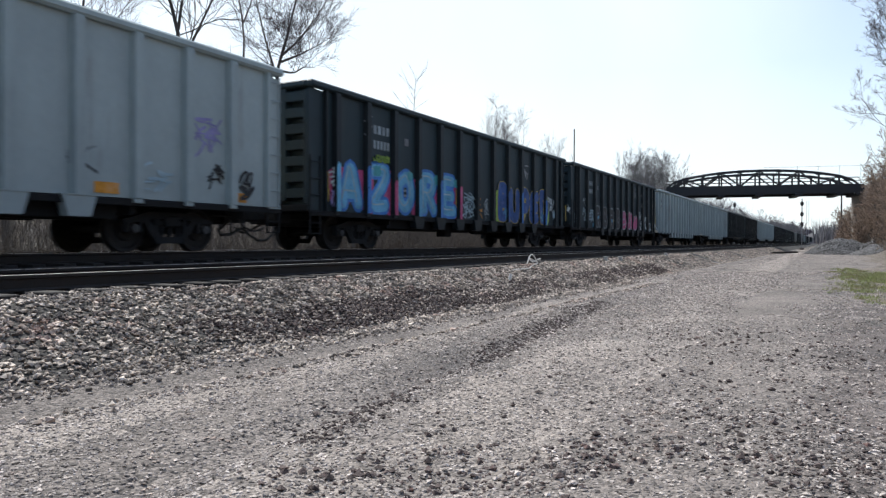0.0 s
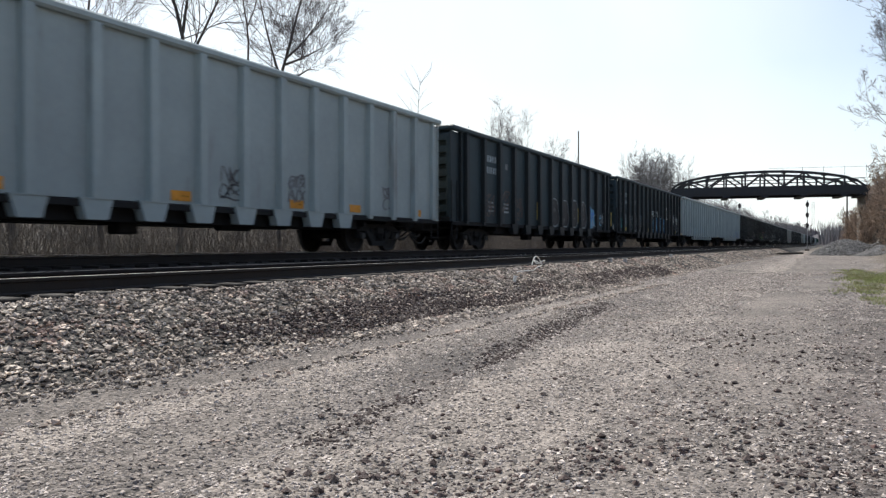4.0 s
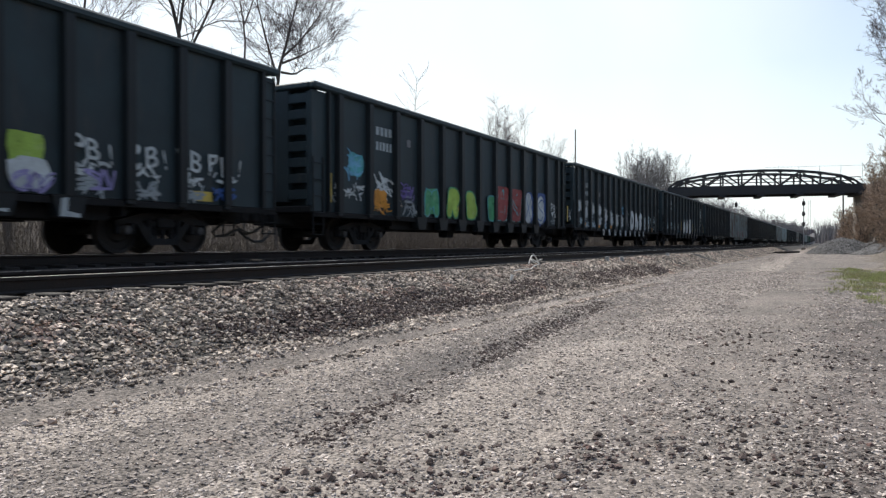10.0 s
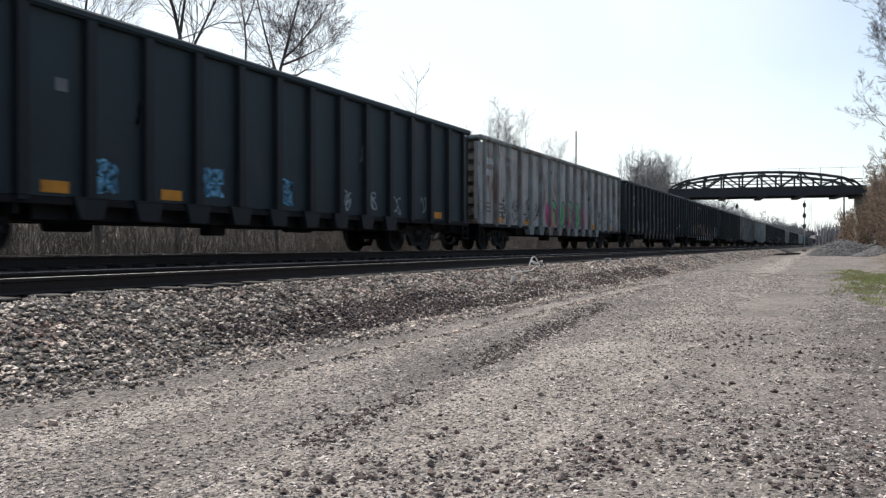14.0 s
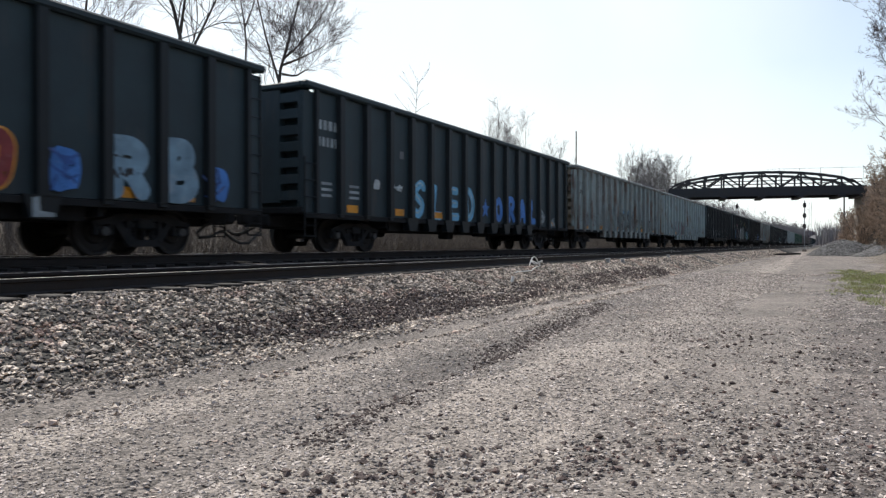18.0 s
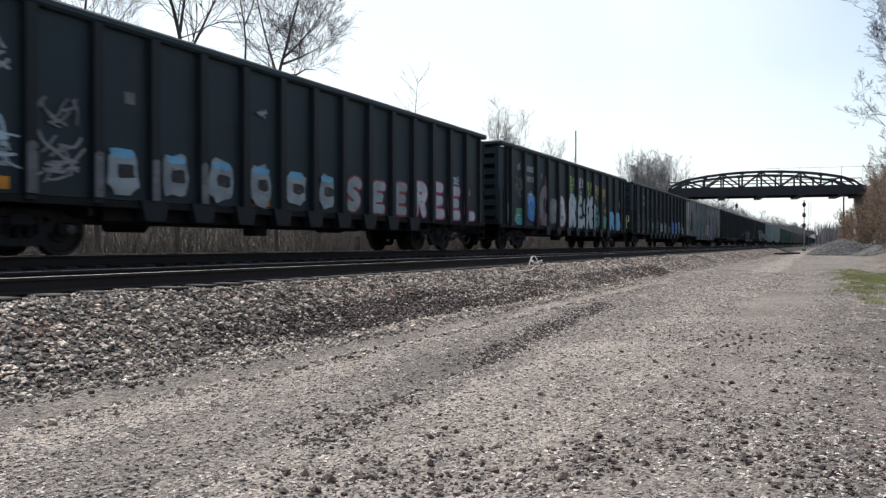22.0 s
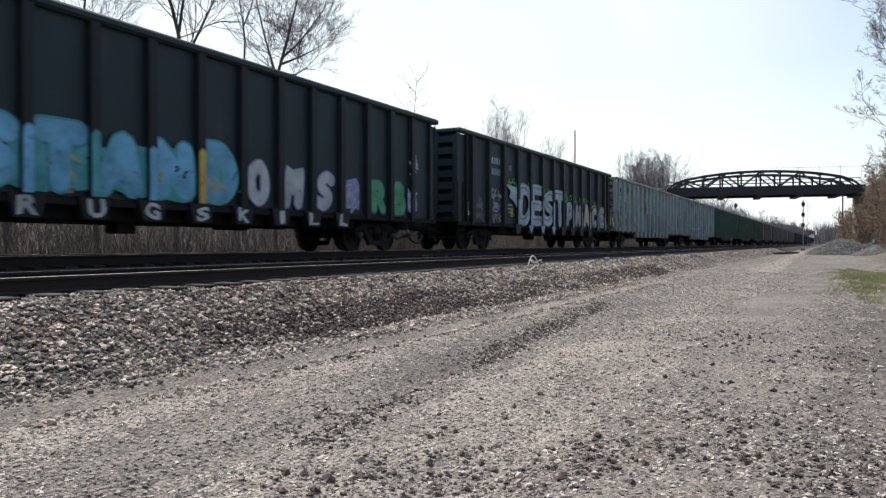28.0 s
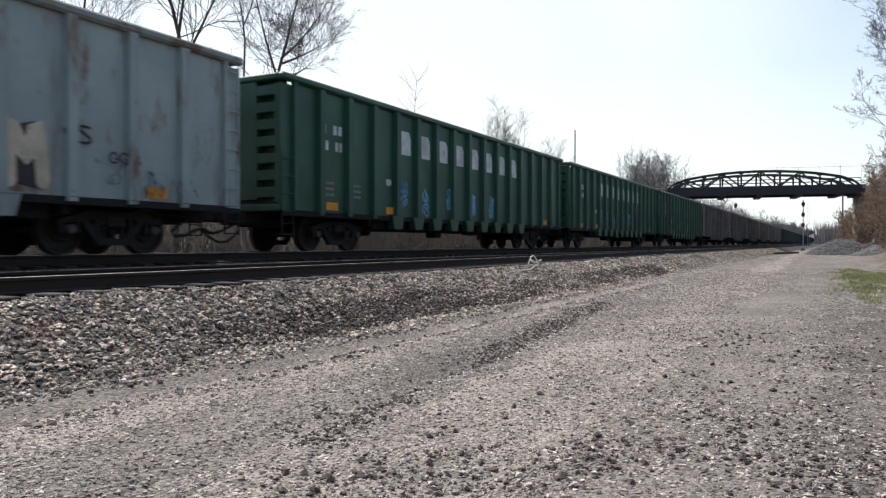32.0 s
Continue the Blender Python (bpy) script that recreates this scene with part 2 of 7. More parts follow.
def paint(name, c, wear=0.25):
    """Sprayed paint, worn through to the car's side in flecks."""
    m = material(name, c, [v * 0.65 for v in c], 0.6, scale=2.2, fine=40, bump=0.03, vary=0.12, stain=[v * 0.7 + 0.1 for v in c], stain_at=0.56, stain_scale=2.6)
    n, ln = m.node_tree.nodes, m.node_tree.links.new
    flecks, cut, co = n.new("ShaderNodeTexNoise"), n.new("ShaderNodeMapRange"), n.new("ShaderNodeTexCoord")
    flecks.inputs["Scale"].default_value, flecks.inputs["Detail"].default_value, flecks.inputs["Roughness"].default_value = 5.0, 8, 0.7
    cut.inputs["From Min"].default_value, cut.inputs["From Max"].default_value = wear, wear + 0.16
    ln(co.outputs["Object"], flecks.inputs["Vector"])
    ln(flecks.outputs["Fac"], cut.inputs["Value"])
    ln(cut.outputs[0], n["Principled BSDF"].inputs["Alpha"])
    return m


PAINT = {k: paint("paint_" + k, c) for k, c in dict(white=(0.55, 0.62, 0.63), silver=(0.32, 0.38, 0.40), blue=(0.05, 0.22, 0.62), sky=(0.16, 0.48, 0.72), teal=(0.07, 0.38, 0.42),
         pink=(0.55, 0.08, 0.22), maroon=(0.045, 0.026, 0.024), red=(0.30, 0.04, 0.04), green=(0.06, 0.36, 0.16), lime=(0.35, 0.55, 0.08), yellow=(0.55, 0.42, 0.08), orange=(0.72, 0.30, 0.02), black=(0.02, 0.02, 0.022),
         purple=(0.16, 0.12, 0.42), navy=(0.02, 0.085, 0.30), dim=(0.16, 0.17, 0.18), gray=(0.25, 0.26, 0.27), rust=(0.095, 0.06, 0.047), cream=(0.55, 0.50, 0.38), violet=(0.30, 0.28, 0.55), slate=(0.20, 0.34, 0.44), ice=(0.40, 0.55, 0.62)).items()}
PAINT["soot"] = paint("paint_soot", (0.05, 0.06, 0.07), 0.47)
PAINT["faded_sky"] = paint("paint_faded_sky", (0.16, 0.34, 0.50), 0.46)
PAINT["faded_yellow"] = paint("paint_faded_yellow", (0.34, 0.33, 0.15), 0.45)


# ---- mesh building ----
class Geo:
    """Collects vertices and faces of one part."""

    def __init__(self):
        self.v, self.f = [], []

    def add(self, verts, faces):
        k = len(self.v)
        self.v += [tuple(p) for p in verts]
        self.f += [tuple(i + k for i in q) for q in faces]
        return self

    def box(self, a, b, c=0.0):
        """A box from corner a to corner b, its edges chamfered by c."""
        (x0, y0, z0), (x1, y1, z1) = a, b
        if c <= 0:
            return self.add([(x0, y0, z0), (x1, y0, z0), (x1, y1, z0), (x0, y1, z0), (x0, y0, z1), (x1, y0, z1), (x1, y1, z1), (x0, y1, z1)],
                            [(3, 2, 1, 0), (4, 5, 6, 7), (0, 1, 5, 4), (1, 2, 6, 5), (2, 3, 7, 6), (3, 0, 4, 7)])
        lo, hi = (x0, y0, z0), (x1, y1, z1)
        vs, ids = [], {}
        for sx in (0, 1):
            for sy in (0, 1):
                for sz in (0, 1):
                    s = (sx, sy, sz)
                    for ax in range(3):
                        p = [(hi if s[i] else lo)[i] + (0 if i == ax else (-c if s[i] else c)) for i in range(3)]
                        ids[s, ax] = len(vs)
                        vs.append(p)
        fs = []
        cen = [(lo[i] + hi[i]) / 2 for i in range(3)]

        def face(q):
            p = [Vector(vs[i]) for i in q]
            nrm = (p[1] - p[0]).cross(p[2] - p[0])
            mid = sum(p, Vector()) / len(p) - Vector(cen)
            fs.append(tuple(q) if nrm.dot(mid) > 0 else tuple(reversed(q)))
        for ax in range(3):
            o = [i for i in range(3) if i != ax]
            for s in (0, 1):
                q = []
                for u, w in ((0, 0), (1, 0), (1, 1), (0, 1)):
                    k = [0, 0, 0]
                    k[ax], k[o[0]], k[o[1]] = s, u, w
                    q.append(ids[tuple(k), ax])
                face(q)
            for u in (0, 1):
                for w in (0, 1):
                    a0, a1 = [0, 0, 0], [0, 0, 0]
                    a0[o[0]] = a1[o[0]] = u
                    a0[o[1]] = a1[o[1]] = w
                    a1[ax] = 1
                    a0, a1 = tuple(a0), tuple(a1)
                    face([ids[a0, o[0]], ids[a1, o[0]], ids[a1, o[1]], ids[a0, o[1]]])
        for sx in (0, 1):
            for sy in (0, 1):
                for sz in (0, 1):
                    face([ids[(sx, sy, sz), i] for i in range(3)])
        return self.add(vs, fs)

    def prism(self, outline, lo, hi, axis="x"):
        """A closed outline, given in the other two axes, drawn out from lo to hi along an axis."""
        n = len(outline)
        put = {"x": lambda p, t: (t, p[0], p[1]), "y": lambda p, t: (p[0], t, p[1]), "z": lambda p, t: (p[0], p[1], t)}[axis]
        vs = [put(p, lo) for p in outline] + [put(p, hi) for p in outline]
        fs = [tuple(range(n)), tuple(range(2 * n - 1, n - 1, -1))] + [(i, i + n, (i + 1) % n + n, (i + 1) % n) for i in range(n)]
        return self.add(vs, fs)

    def tube(self, points, radius, sides=6, end=None):
        """A round bar through points; the radius runs to end."""
        pts = [Vector(p) for p in points]
        vs, fs = [], []
        for i, p in enumerate(pts):
            d = (pts[min(i + 1, len(pts) - 1)] - pts[max(i - 1, 0)]).normalized()
            u = d.orthogonal().normalized() if i == 0 else (u - d * u.dot(d)).normalized()
            w = d.cross(u)
            r = radius if end is None else radius + (end - radius) * i / (len(pts) - 1)
            vs += [p + (u * math.cos(2 * math.pi * k / sides) + w * math.sin(2 * math.pi * k / sides)) * r for k in range(sides)]
        for i in range(len(pts) - 1):
            for k in range(sides):
                a, b = i * sides + k, i * sides + (k + 1) % sides
                fs.append((a, b, b + sides, a + sides))
        fs += [tuple(range(sides - 1, -1, -1)), tuple(range((len(pts) - 1) * sides, len(pts) * sides))]
        return self.add(vs, fs)

    def turned(self, profile, sides=24, m=Matrix()):
        """A profile of (along y, radius), turned round the y axis."""
        vs, fs = [], []
        for y, r in profile:
            vs += [m @ Vector((r * math.cos(2 * math.pi * k / sides), y, r * math.sin(2 * math.pi * k / sides))) for k in range(sides)]
        for i in range(len(profile) - 1):
            for k in range(sides):
                a, b = i * sides + k, i * sides + (k + 1) % sides
                fs.append((a, b, b + sides, a + sides))
        fs += [tuple(range(sides - 1, -1, -1)), tuple(range((len(profile) - 1) * sides, len(profile) * sides))]
        return self.add(vs, fs)

    def mesh(self, name, mat):
        me = bpy.data.meshes.new(name)
        me.from_pydata(self.v, [], self.f)
        me.validate()
        b = bmesh.new()
        b.from_mesh(me)
        bmesh.ops.recalc_face_normals(b, faces=b.faces)
        b.to_mesh(me)
        b.free()
        me.materials.append(mat)
        return me


def part(name, shape, mat, parent, label="", at=None):
    me = shape.mesh(name, mat) if isinstance(shape, Geo) else shape
    ob = new(name, me)
    ob.parent = parent
    if at is not None:
        ob.matrix_basis = at
    return tagged(ob, label)


def empty(name, m, label, category, group="", kind=""):
    ob = new(name)
    ob.matrix_basis = m
    return tagged(ob, label, category, group, kind)


def tri_mesh(name, verts, tris, mat, smooth=False):
    """A mesh from arrays of vertices and triangles."""
    me = bpy.data.meshes.new(name)
    verts, tris = np.asarray(verts, np.float32), np.asarray(tris, np.int32)
    me.vertices.add(len(verts))
    me.vertices.foreach_set("co", verts.ravel())
    me.loops.add(tris.size)
    me.loops.foreach_set("vertex_index", tris.ravel())
    me.polygons.add(len(tris))
    me.polygons.foreach_set("loop_start", np.arange(0, tris.size, 3, dtype=np.int32))
    me.polygons.foreach_set("use_smooth", np.full(len(tris), smooth))
    me.update(calc_edges=True)
    me.materials.append(mat)
    return me


# ---- ground ----
N_RAIL, T_RAIL = 0.787, 0.946  # tops of the rails of the near track and of the train's track
N_Y, T_Y = 8.50, 12.80         # their centre lines


def wave(x, y, seed=0.0):
    """Smooth value noise, 0 to 1."""
    xi, yi = np.floor(x), np.floor(y)
    fx, fy = x - xi, y - yi
    fx, fy = fx * fx * (3 - 2 * fx), fy * fy * (3 - 2 * fy)

    def h(a, b):
        s = np.sin(a * 127.1 + b * 311.7 + seed * 74.7) * 43758.5453
        return s - np.floor(s)
    return (h(xi, yi) * (1 - fx) + h(xi + 1, yi) * fx) * (1 - fy) + (h(xi, yi + 1) * (1 - fx) + h(xi + 1, yi + 1) * fx) * fy


def step(a, b, v):
    q = np.clip((v - a) / (b - a), 0, 1)
    return q * q * (3 - 2 * q)


def height(x, y):
    x, y = np.asarray(x, float), np.asarray(y, float)
    rough = (wave(x * 0.9, y * 0.9, 1) - 0.5) * 0.05 + (wave(x * 3.1, y * 3.1, 2) - 0.5) * 0.025
    toe = 5.45 + (wave(x * 0.7, y * 0, 3) - 0.5) * 0.35
    z = np.clip((y - toe) / 1.55, 0, 1) * 0.565
    z = z + step(10.2, 11.0, y) * 0.16
    z = np.where(y > 15.0, 0.745 - step(15.0, 17.0, y) * 0.6, z)
    z = z + step(19, 34, y) * 2.6 + step(40, 400, y) * 4
    # wheel ruts that run down the lot
    for c, w, d in ((3.0, 0.2, 0.075), (1.55, 0.25, 0.035), (4.75, 0.22, 0.05)):
        z = z - d * np.exp(-((y - c - 0.07 * (x - 4) * (c == 3.0) - 0.05 * np.sin(x * 0.5)) / w) ** 2) * step(-0.5, 0.5, 5.2 - y)
    # the bank that carries the road up to the bridge
    bank = step(-2.6, -7.5, y) * step(72, 104, x) * (1 - step(150, 220, x)) * 7.0
    # beyond y = -9.5 an unseen rise is added, which blocks low sky from the train
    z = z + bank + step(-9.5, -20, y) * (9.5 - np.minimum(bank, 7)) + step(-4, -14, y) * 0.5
    z = z + step(300, 1500, np.hypot(x, y)) * wave(x / 400, y / 400, 7) * 24
    return z + rough * (1 - step(30, 80, x))


def axis_steps(parts):
    out = []
    for lo, hi, st in parts:
        out += list(np.arange(lo, hi, st))
    return np.array(out + [parts[-1][1]])


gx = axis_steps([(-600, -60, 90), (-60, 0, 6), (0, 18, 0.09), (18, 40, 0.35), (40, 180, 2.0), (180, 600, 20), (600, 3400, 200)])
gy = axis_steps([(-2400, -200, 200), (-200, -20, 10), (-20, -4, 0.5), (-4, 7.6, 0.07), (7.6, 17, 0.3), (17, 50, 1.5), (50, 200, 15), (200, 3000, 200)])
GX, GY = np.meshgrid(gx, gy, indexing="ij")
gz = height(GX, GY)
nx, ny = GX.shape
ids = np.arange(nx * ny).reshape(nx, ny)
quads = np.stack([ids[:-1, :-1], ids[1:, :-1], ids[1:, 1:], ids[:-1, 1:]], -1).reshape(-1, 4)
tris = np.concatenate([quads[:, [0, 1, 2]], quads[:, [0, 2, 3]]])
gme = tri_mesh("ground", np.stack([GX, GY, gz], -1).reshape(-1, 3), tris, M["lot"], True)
gme.materials.append(M["bed"])
gme.materials.append(M["field"])
gme.materials.append(M["woods"])
gme.materials.append(M["dust"])
gme.materials.append(M["soil"])
cy = (GY[:-1, :-1].reshape(-1) + GY[1:, 1:].reshape(-1)) / 2
cx = (GX[:-1, :-1].reshape(-1) + GX[1:, 1:].reshape(-1)) / 2
edge = 5.5 + (wave(cx * 1.3, cy * 0, 5) - 0.5) * 0.5
slot = np.where((cy > edge) & (cy < 16.5), 1, np.where((cy >= 16.5) | (cy < -1.1 - step(30, 60, cx) * 1.2 - (wave(cx * 0.4, cy * 0.4, 6) - 0.5) * 1.6) | (cx > 150), 2, 0))
slot = np.where((cy > edge) & (cy < 16.5), 1, slot)
slot = np.where(np.hypot(cx, cy) > 420, 3, slot)
# the lot's packed pale lanes, and darker grit along its edge; in the rut its dark colour also paints the shaded side
mottle = 0.55 * wave(cx * 0.55, cy * 1.3, 61) + 0.3 * wave(cx * 2.1, cy * 3.3, 62) + 0.35 * np.random.default_rng(5).random(len(cx))
bend = 0.04 * (cx - 4)
lane = np.maximum(np.exp(-((cy - 2.05 - bend * 0.4) / 0.75) ** 2), np.exp(-((cy - 4.2 - bend) / 0.5) ** 2))
grit_shade = np.maximum(step(0.75, -0.35, cy) * (1 - step(14, 20, cx)), 0.9 * np.exp(-((cy - 2.93 - 0.09 * (cx - 4)) / 0.16) ** 2) * (1 - step(9, 14, cx)))
slot = np.where((slot == 0) & (lane + mottle > 1.22), 4, slot)
slot = np.where(((slot == 0) | (slot == 4)) & (grit_shade + mottle > 1.28), 5, slot)
gme.polygons.foreach_set("material_index", np.concatenate([slot, slot]).astype(np.int32))
ground = tagged(new("ground", gme), "gravel lot, ballast slope and dry brown field", "ground", kind="structure")

# loose stones
G = np.random.default_rng(7)
PHI = (1 + 5 ** 0.5) / 2
ICO = np.array([(-1, PHI, 0), (1, PHI, 0), (-1, -PHI, 0), (1, -PHI, 0), (0, -1, PHI), (0, 1, PHI), (0, -1, -PHI), (0, 1, -PHI), (PHI, 0, -1), (PHI, 0, 1), (-PHI, 0, -1), (-PHI, 0, 1)]) / 1.9
ICO_F = np.array([(0, 11, 5), (0, 5, 1), (0, 1, 7), (0, 7, 10), (0, 10, 11), (1, 5, 9), (5, 11, 4), (11, 10, 2), (10, 7, 6), (7, 1, 8), (3, 9, 4), (3, 4, 2), (3, 2, 6), (3, 6, 8), (3, 8, 9), (4, 9, 5), (2, 4, 11), (6, 2, 10), (8, 6, 7), (9, 8, 1)])
OCT = np.array([(1, 0, 0), (-1, 0, 0), (0, 1, 0), (0, -1, 0), (0, 0, 1), (0, 0, -1)], float)
OCT_F = np.array([(0, 2, 4), (2, 1, 4), (1, 3, 4), (3, 0, 4), (2, 0, 5), (1, 2, 5), (3, 1, 5), (0, 3, 5)])


def turns(n):
    q = G.normal(size=(n, 4))
    q /= np.linalg.norm(q, axis=1)[:, None]
    w, x, y, z = q.T
    return np.stack([1 - 2 * (y * y + z * z), 2 * (x * y - z * w), 2 * (x * z + y * w), 2 * (x * y + z * w), 1 - 2 * (x * x + z * z), 2 * (y * z - x * w),
                     2 * (x * z - y * w), 2 * (y * z + x * w), 1 - 2 * (x * x + y * y)], -1).reshape(n, 3, 3)


def rocks(name, x, y, size, sink, mat, shape=ICO, faces=ICO_F, flat=0.62):
    """Many stones in one mesh, lying on the ground."""
    n = len(x)
    v = shape[None] * (1 + G.uniform(-0.28, 0.28, (n, len(shape), 1))) + G.uniform(-0.28, 0.28, (n, len(shape), 3))
    v = v * G.uniform(0.55, 1.0, (n, 1, 3)) * size[:, None, None] * 0.5
    v = np.einsum("nij,nkj->nki", turns(n), v)
    v[:, :, 2] *= flat
    v += np.stack([x, y, height(x, y) + size * sink], -1)[:, None, :]
    f = faces[None] + (np.arange(n) * len(shape))[:, None, None]
    return tri_mesh(name, v.reshape(-1, 3), f.reshape(-1, 3), mat)


n = 46000
bx = 1.5 + 20.5 * G.random(n) ** 0.85
by = G.uniform(4.3, 7.55, n)
lane = 4.78 + 0.1 * np.sin(bx * 0.5)
keep = (G.random(n) < step(4.9, 5.5, by) + 0.22 * (np.abs(by - lane) > 0.22))
tagged(new("ballast", rocks("ballast", bx[keep], by[keep], G.uniform(0.032, 0.088, keep.sum()), 0.16, M["ballast"], OCT, OCT_F, 0.7)), "grey and brown crushed ballast stones on the track shoulder", "ballast", kind="stuff")
n = 12000
bx, by = 5.5 + 24 * G.random(n) ** 1.2, 5.5 + 0.75 * G.random(n)
ok = wave(bx * 0.5, by * 1.5, 41) * 0.8 + G.random(n) * 0.5 - 0.5 * step(8.0, 5.5, bx) > 0.50
bx, by = bx[ok], by[ok]
tagged(new("ballast", rocks("ballast", bx, by, G.uniform(0.04, 0.09, len(bx)), 0.3, M["dark_stone"], OCT, OCT_F, 0.7)), "dark ballast stones low on the track shoulder", "ballast", kind="stuff")
n = 24000
bx = 22 + 88 * G.random(n) ** 1.5
by = G.uniform(5.3, 7.5, n)
tagged(new("ballast", rocks("ballast", bx, by, G.uniform(0.06, 0.13, n), 0.1, M["ballast"], OCT, OCT_F)), "grey crushed ballast stones along the far track shoulder", "ballast", kind="stuff")
n = 200000
lx = 2.0 + 30 * G.random(n) ** 1.7
ly = -3.0 + 8.4 * G.random(n)
ok = (lx * 0.884 + ly * 0.468 > 2.7) & (lx * 0.468 - ly * 0.884 < 0.4 + 0.68 * (lx * 0.884 + ly * 0.468))
bare = step(4.2, 6.5, lx) * (1 - step(0.9, 2.0, ly + 0.3 * np.sin(lx * 0.3)))  # the packed, smoother part of the lot
ok &= wave(lx * 0.35, ly * 0.9, 9) * 0.6 + wave(lx * 1.6, ly * 2.4, 10) * 0.35 + G.random(n) * 0.6 > 0.44 + 0.52 * bare
ok &= (np.abs(ly - 4.78 - 0.1 * np.sin(lx * 0.5)) > 0.17) | (G.random(n) < 0.25)
lx, ly = lx[ok], ly[ok]
tagged(new("gravel", rocks("gravel", lx, ly, (0.011 + 0.031 * G.random(len(lx)) ** 2.4) * (1 + lx / 30), 0.08, M["gravel"], OCT, OCT_F, 0.5)), "pale loose gravel covering the trackside lot", "gravel", kind="stuff")
n = 8000
lx, ly = 26 + 64 * G.random(n) ** 1.4, -1.5 + 7 * G.random(n)
ok = G.random(n) < 0.15 + 0.85 * step(0.6, 3.0, ly + 1.2 * (wave(lx * 0.15, ly * 0.7, 51) - 0.5))
lx, ly = lx[ok], ly[ok]
tagged(new("gravel", rocks("gravel", lx, ly, G.uniform(0.04, 0.09, len(lx)), 0.05, M["gravel"], OCT, OCT_F, 0.5)), "pale loose gravel on the far part of the lot", "gravel", kind="stuff")


# ---- tracks ----
def rail_outline(top, y):
    return [(y + a, top + b) for a, b in ((-0.036, -0.006), (-0.030, 0), (0.030, 0), (0.036, -0.006), (0.036, -0.035), (0.009, -0.05), (0.009, -0.145), (0.07, -0.165), (0.07, -0.172), (-0.07, -0.172), (-0.07, -0.165), (-0.009, -0.145), (-0.009, -0.05), (-0.036, -0.035))]


TIE = Geo().box((-0.115, -1.3, -0.16), (0.115, 1.3, 0), 0.012).mesh("tie", M["tie"])


def track(yc, top, label, singles):
    ob = empty("railway_track", pose(0, 0, 0), label, "railway track", kind="structure")
    for s in (-1, 1):
        y = yc + s * 0.752
        rail = part("rail", Geo().prism(rail_outline(top, y), -60, 1200), M["railside"], ob, "rusty steel rail with a polished head")
        part("running_surface", Geo().prism([(y - 0.030, top - 0.001), (y + 0.012, top - 0.001), (y + 0.012, top + 0.002), (y - 0.030, top + 0.002)] if s < 0 and yc == N_Y else [(y - 0.013, top), (y + 0.013, top), (y + 0.013, top + 0.004), (y - 0.013, top + 0.004)], -60, 1200), M["railtop"], rail)
    g = Geo()
    count = 0
    x = -30.0
    while x < 420:
        if x > 2 and count < singles:
            t = part("tie", TIE, M["tie"], ob, at=pose(x + random.uniform(-0.03, 0.03), yc + random.uniform(-0.04, 0.04), top - 0.172, 0, 0, random.uniform(-1.2, 1.2)))
            count += 1
        else:
            g.box((x - 0.115, yc - 1.3, top - 0.332), (x + 0.115, yc + 1.3, top - 0.172))
        x += 0.53
    tagged(part("far_ties", g, M["tie"], ob), kind="stuff")
    return ob


track(N_Y, N_RAIL, "empty near railway track of rusty rails on wooden ties", 260)
track(T_Y, T_RAIL, "railway track under the passing freight train", 60)

# ---- gondola cars ----
HALF, WIDE = 9.97, 1.61           # half a car's length and width
SILL, FOOT, TOP = 1.00, 0.635, 4.20  # heights over the rail
BAY = 1.207
RIBS = [-HALF + 1.45 + BAY * i for i in range(15)]
HALF_B, BAY_B = 9.70, 17 / 12  # the shorter cars with wider bays
RIBS_B = [-HALF_B + 1.07 + BAY_B * i for i in range(13)]
HALF_R = 10.3  # the long rusty car
RIBS_R = [-HALF_R + 1.45 + BAY * i for i in range(16)]
BUILD = {"black_b": (HALF_B, RIBS_B, BAY_B), "rusty": (HALF_R, RIBS_R, BAY)}  # the others share one body


def rib_mesh(mat, foot):
    """A hat-shaped side rib; those between the trucks run down below the sill in a tapered foot."""
    w, d = 0.115, 0.145
    g = Geo()
    g.prism([(-w, 0), (-w * 0.8, -d), (w * 0.8, -d), (w, 0)], SILL, TOP - 0.17, "z")
    if foot:
        g.prism([(-0.32, SILL), (0.32, SILL), (0.22, FOOT + 0.02), (0.20, FOOT), (-0.20, FOOT), (-0.22, FOOT + 0.02)], -0.125, 0.10, "y")
        g.box((-0.34, -0.14, SILL - 0.012), (0.34, -0.02, SILL + 0.012))
    else:
        g.box((-w * 0.8, -d + 0.02, SILL - 0.09), (w * 0.8, 0, SILL), 0.01)
    return g.mesh("side_rib", mat)


def wheelset_mesh():
    g = Geo()
    for s in (-1, 1):
        prof = [(-0.066, 0.12), (-0.066, 0.20), (-0.02, 0.24), (-0.015, 0.36), (-0.07, 0.40), (-0.07, 0.452), (0.045, 0.457), (0.05, 0.484), (0.075, 0.482), (0.075, 0.40), (0.03, 0.36), (0.03, 0.2), (0.07, 0.15), (0.07, 0.1)]
        g.turned([(y * -s + s * 0.755, r) for y, r in (prof if s < 0 else prof)], 28)
    g.turned([(-1.02, 0.07), (-0.8, 0.085), (-0.5, 0.08), (0.5, 0.08), (0.8, 0.085), (1.02, 0.07)], 12)
    return g.mesh("wheelset", M["wheel"])


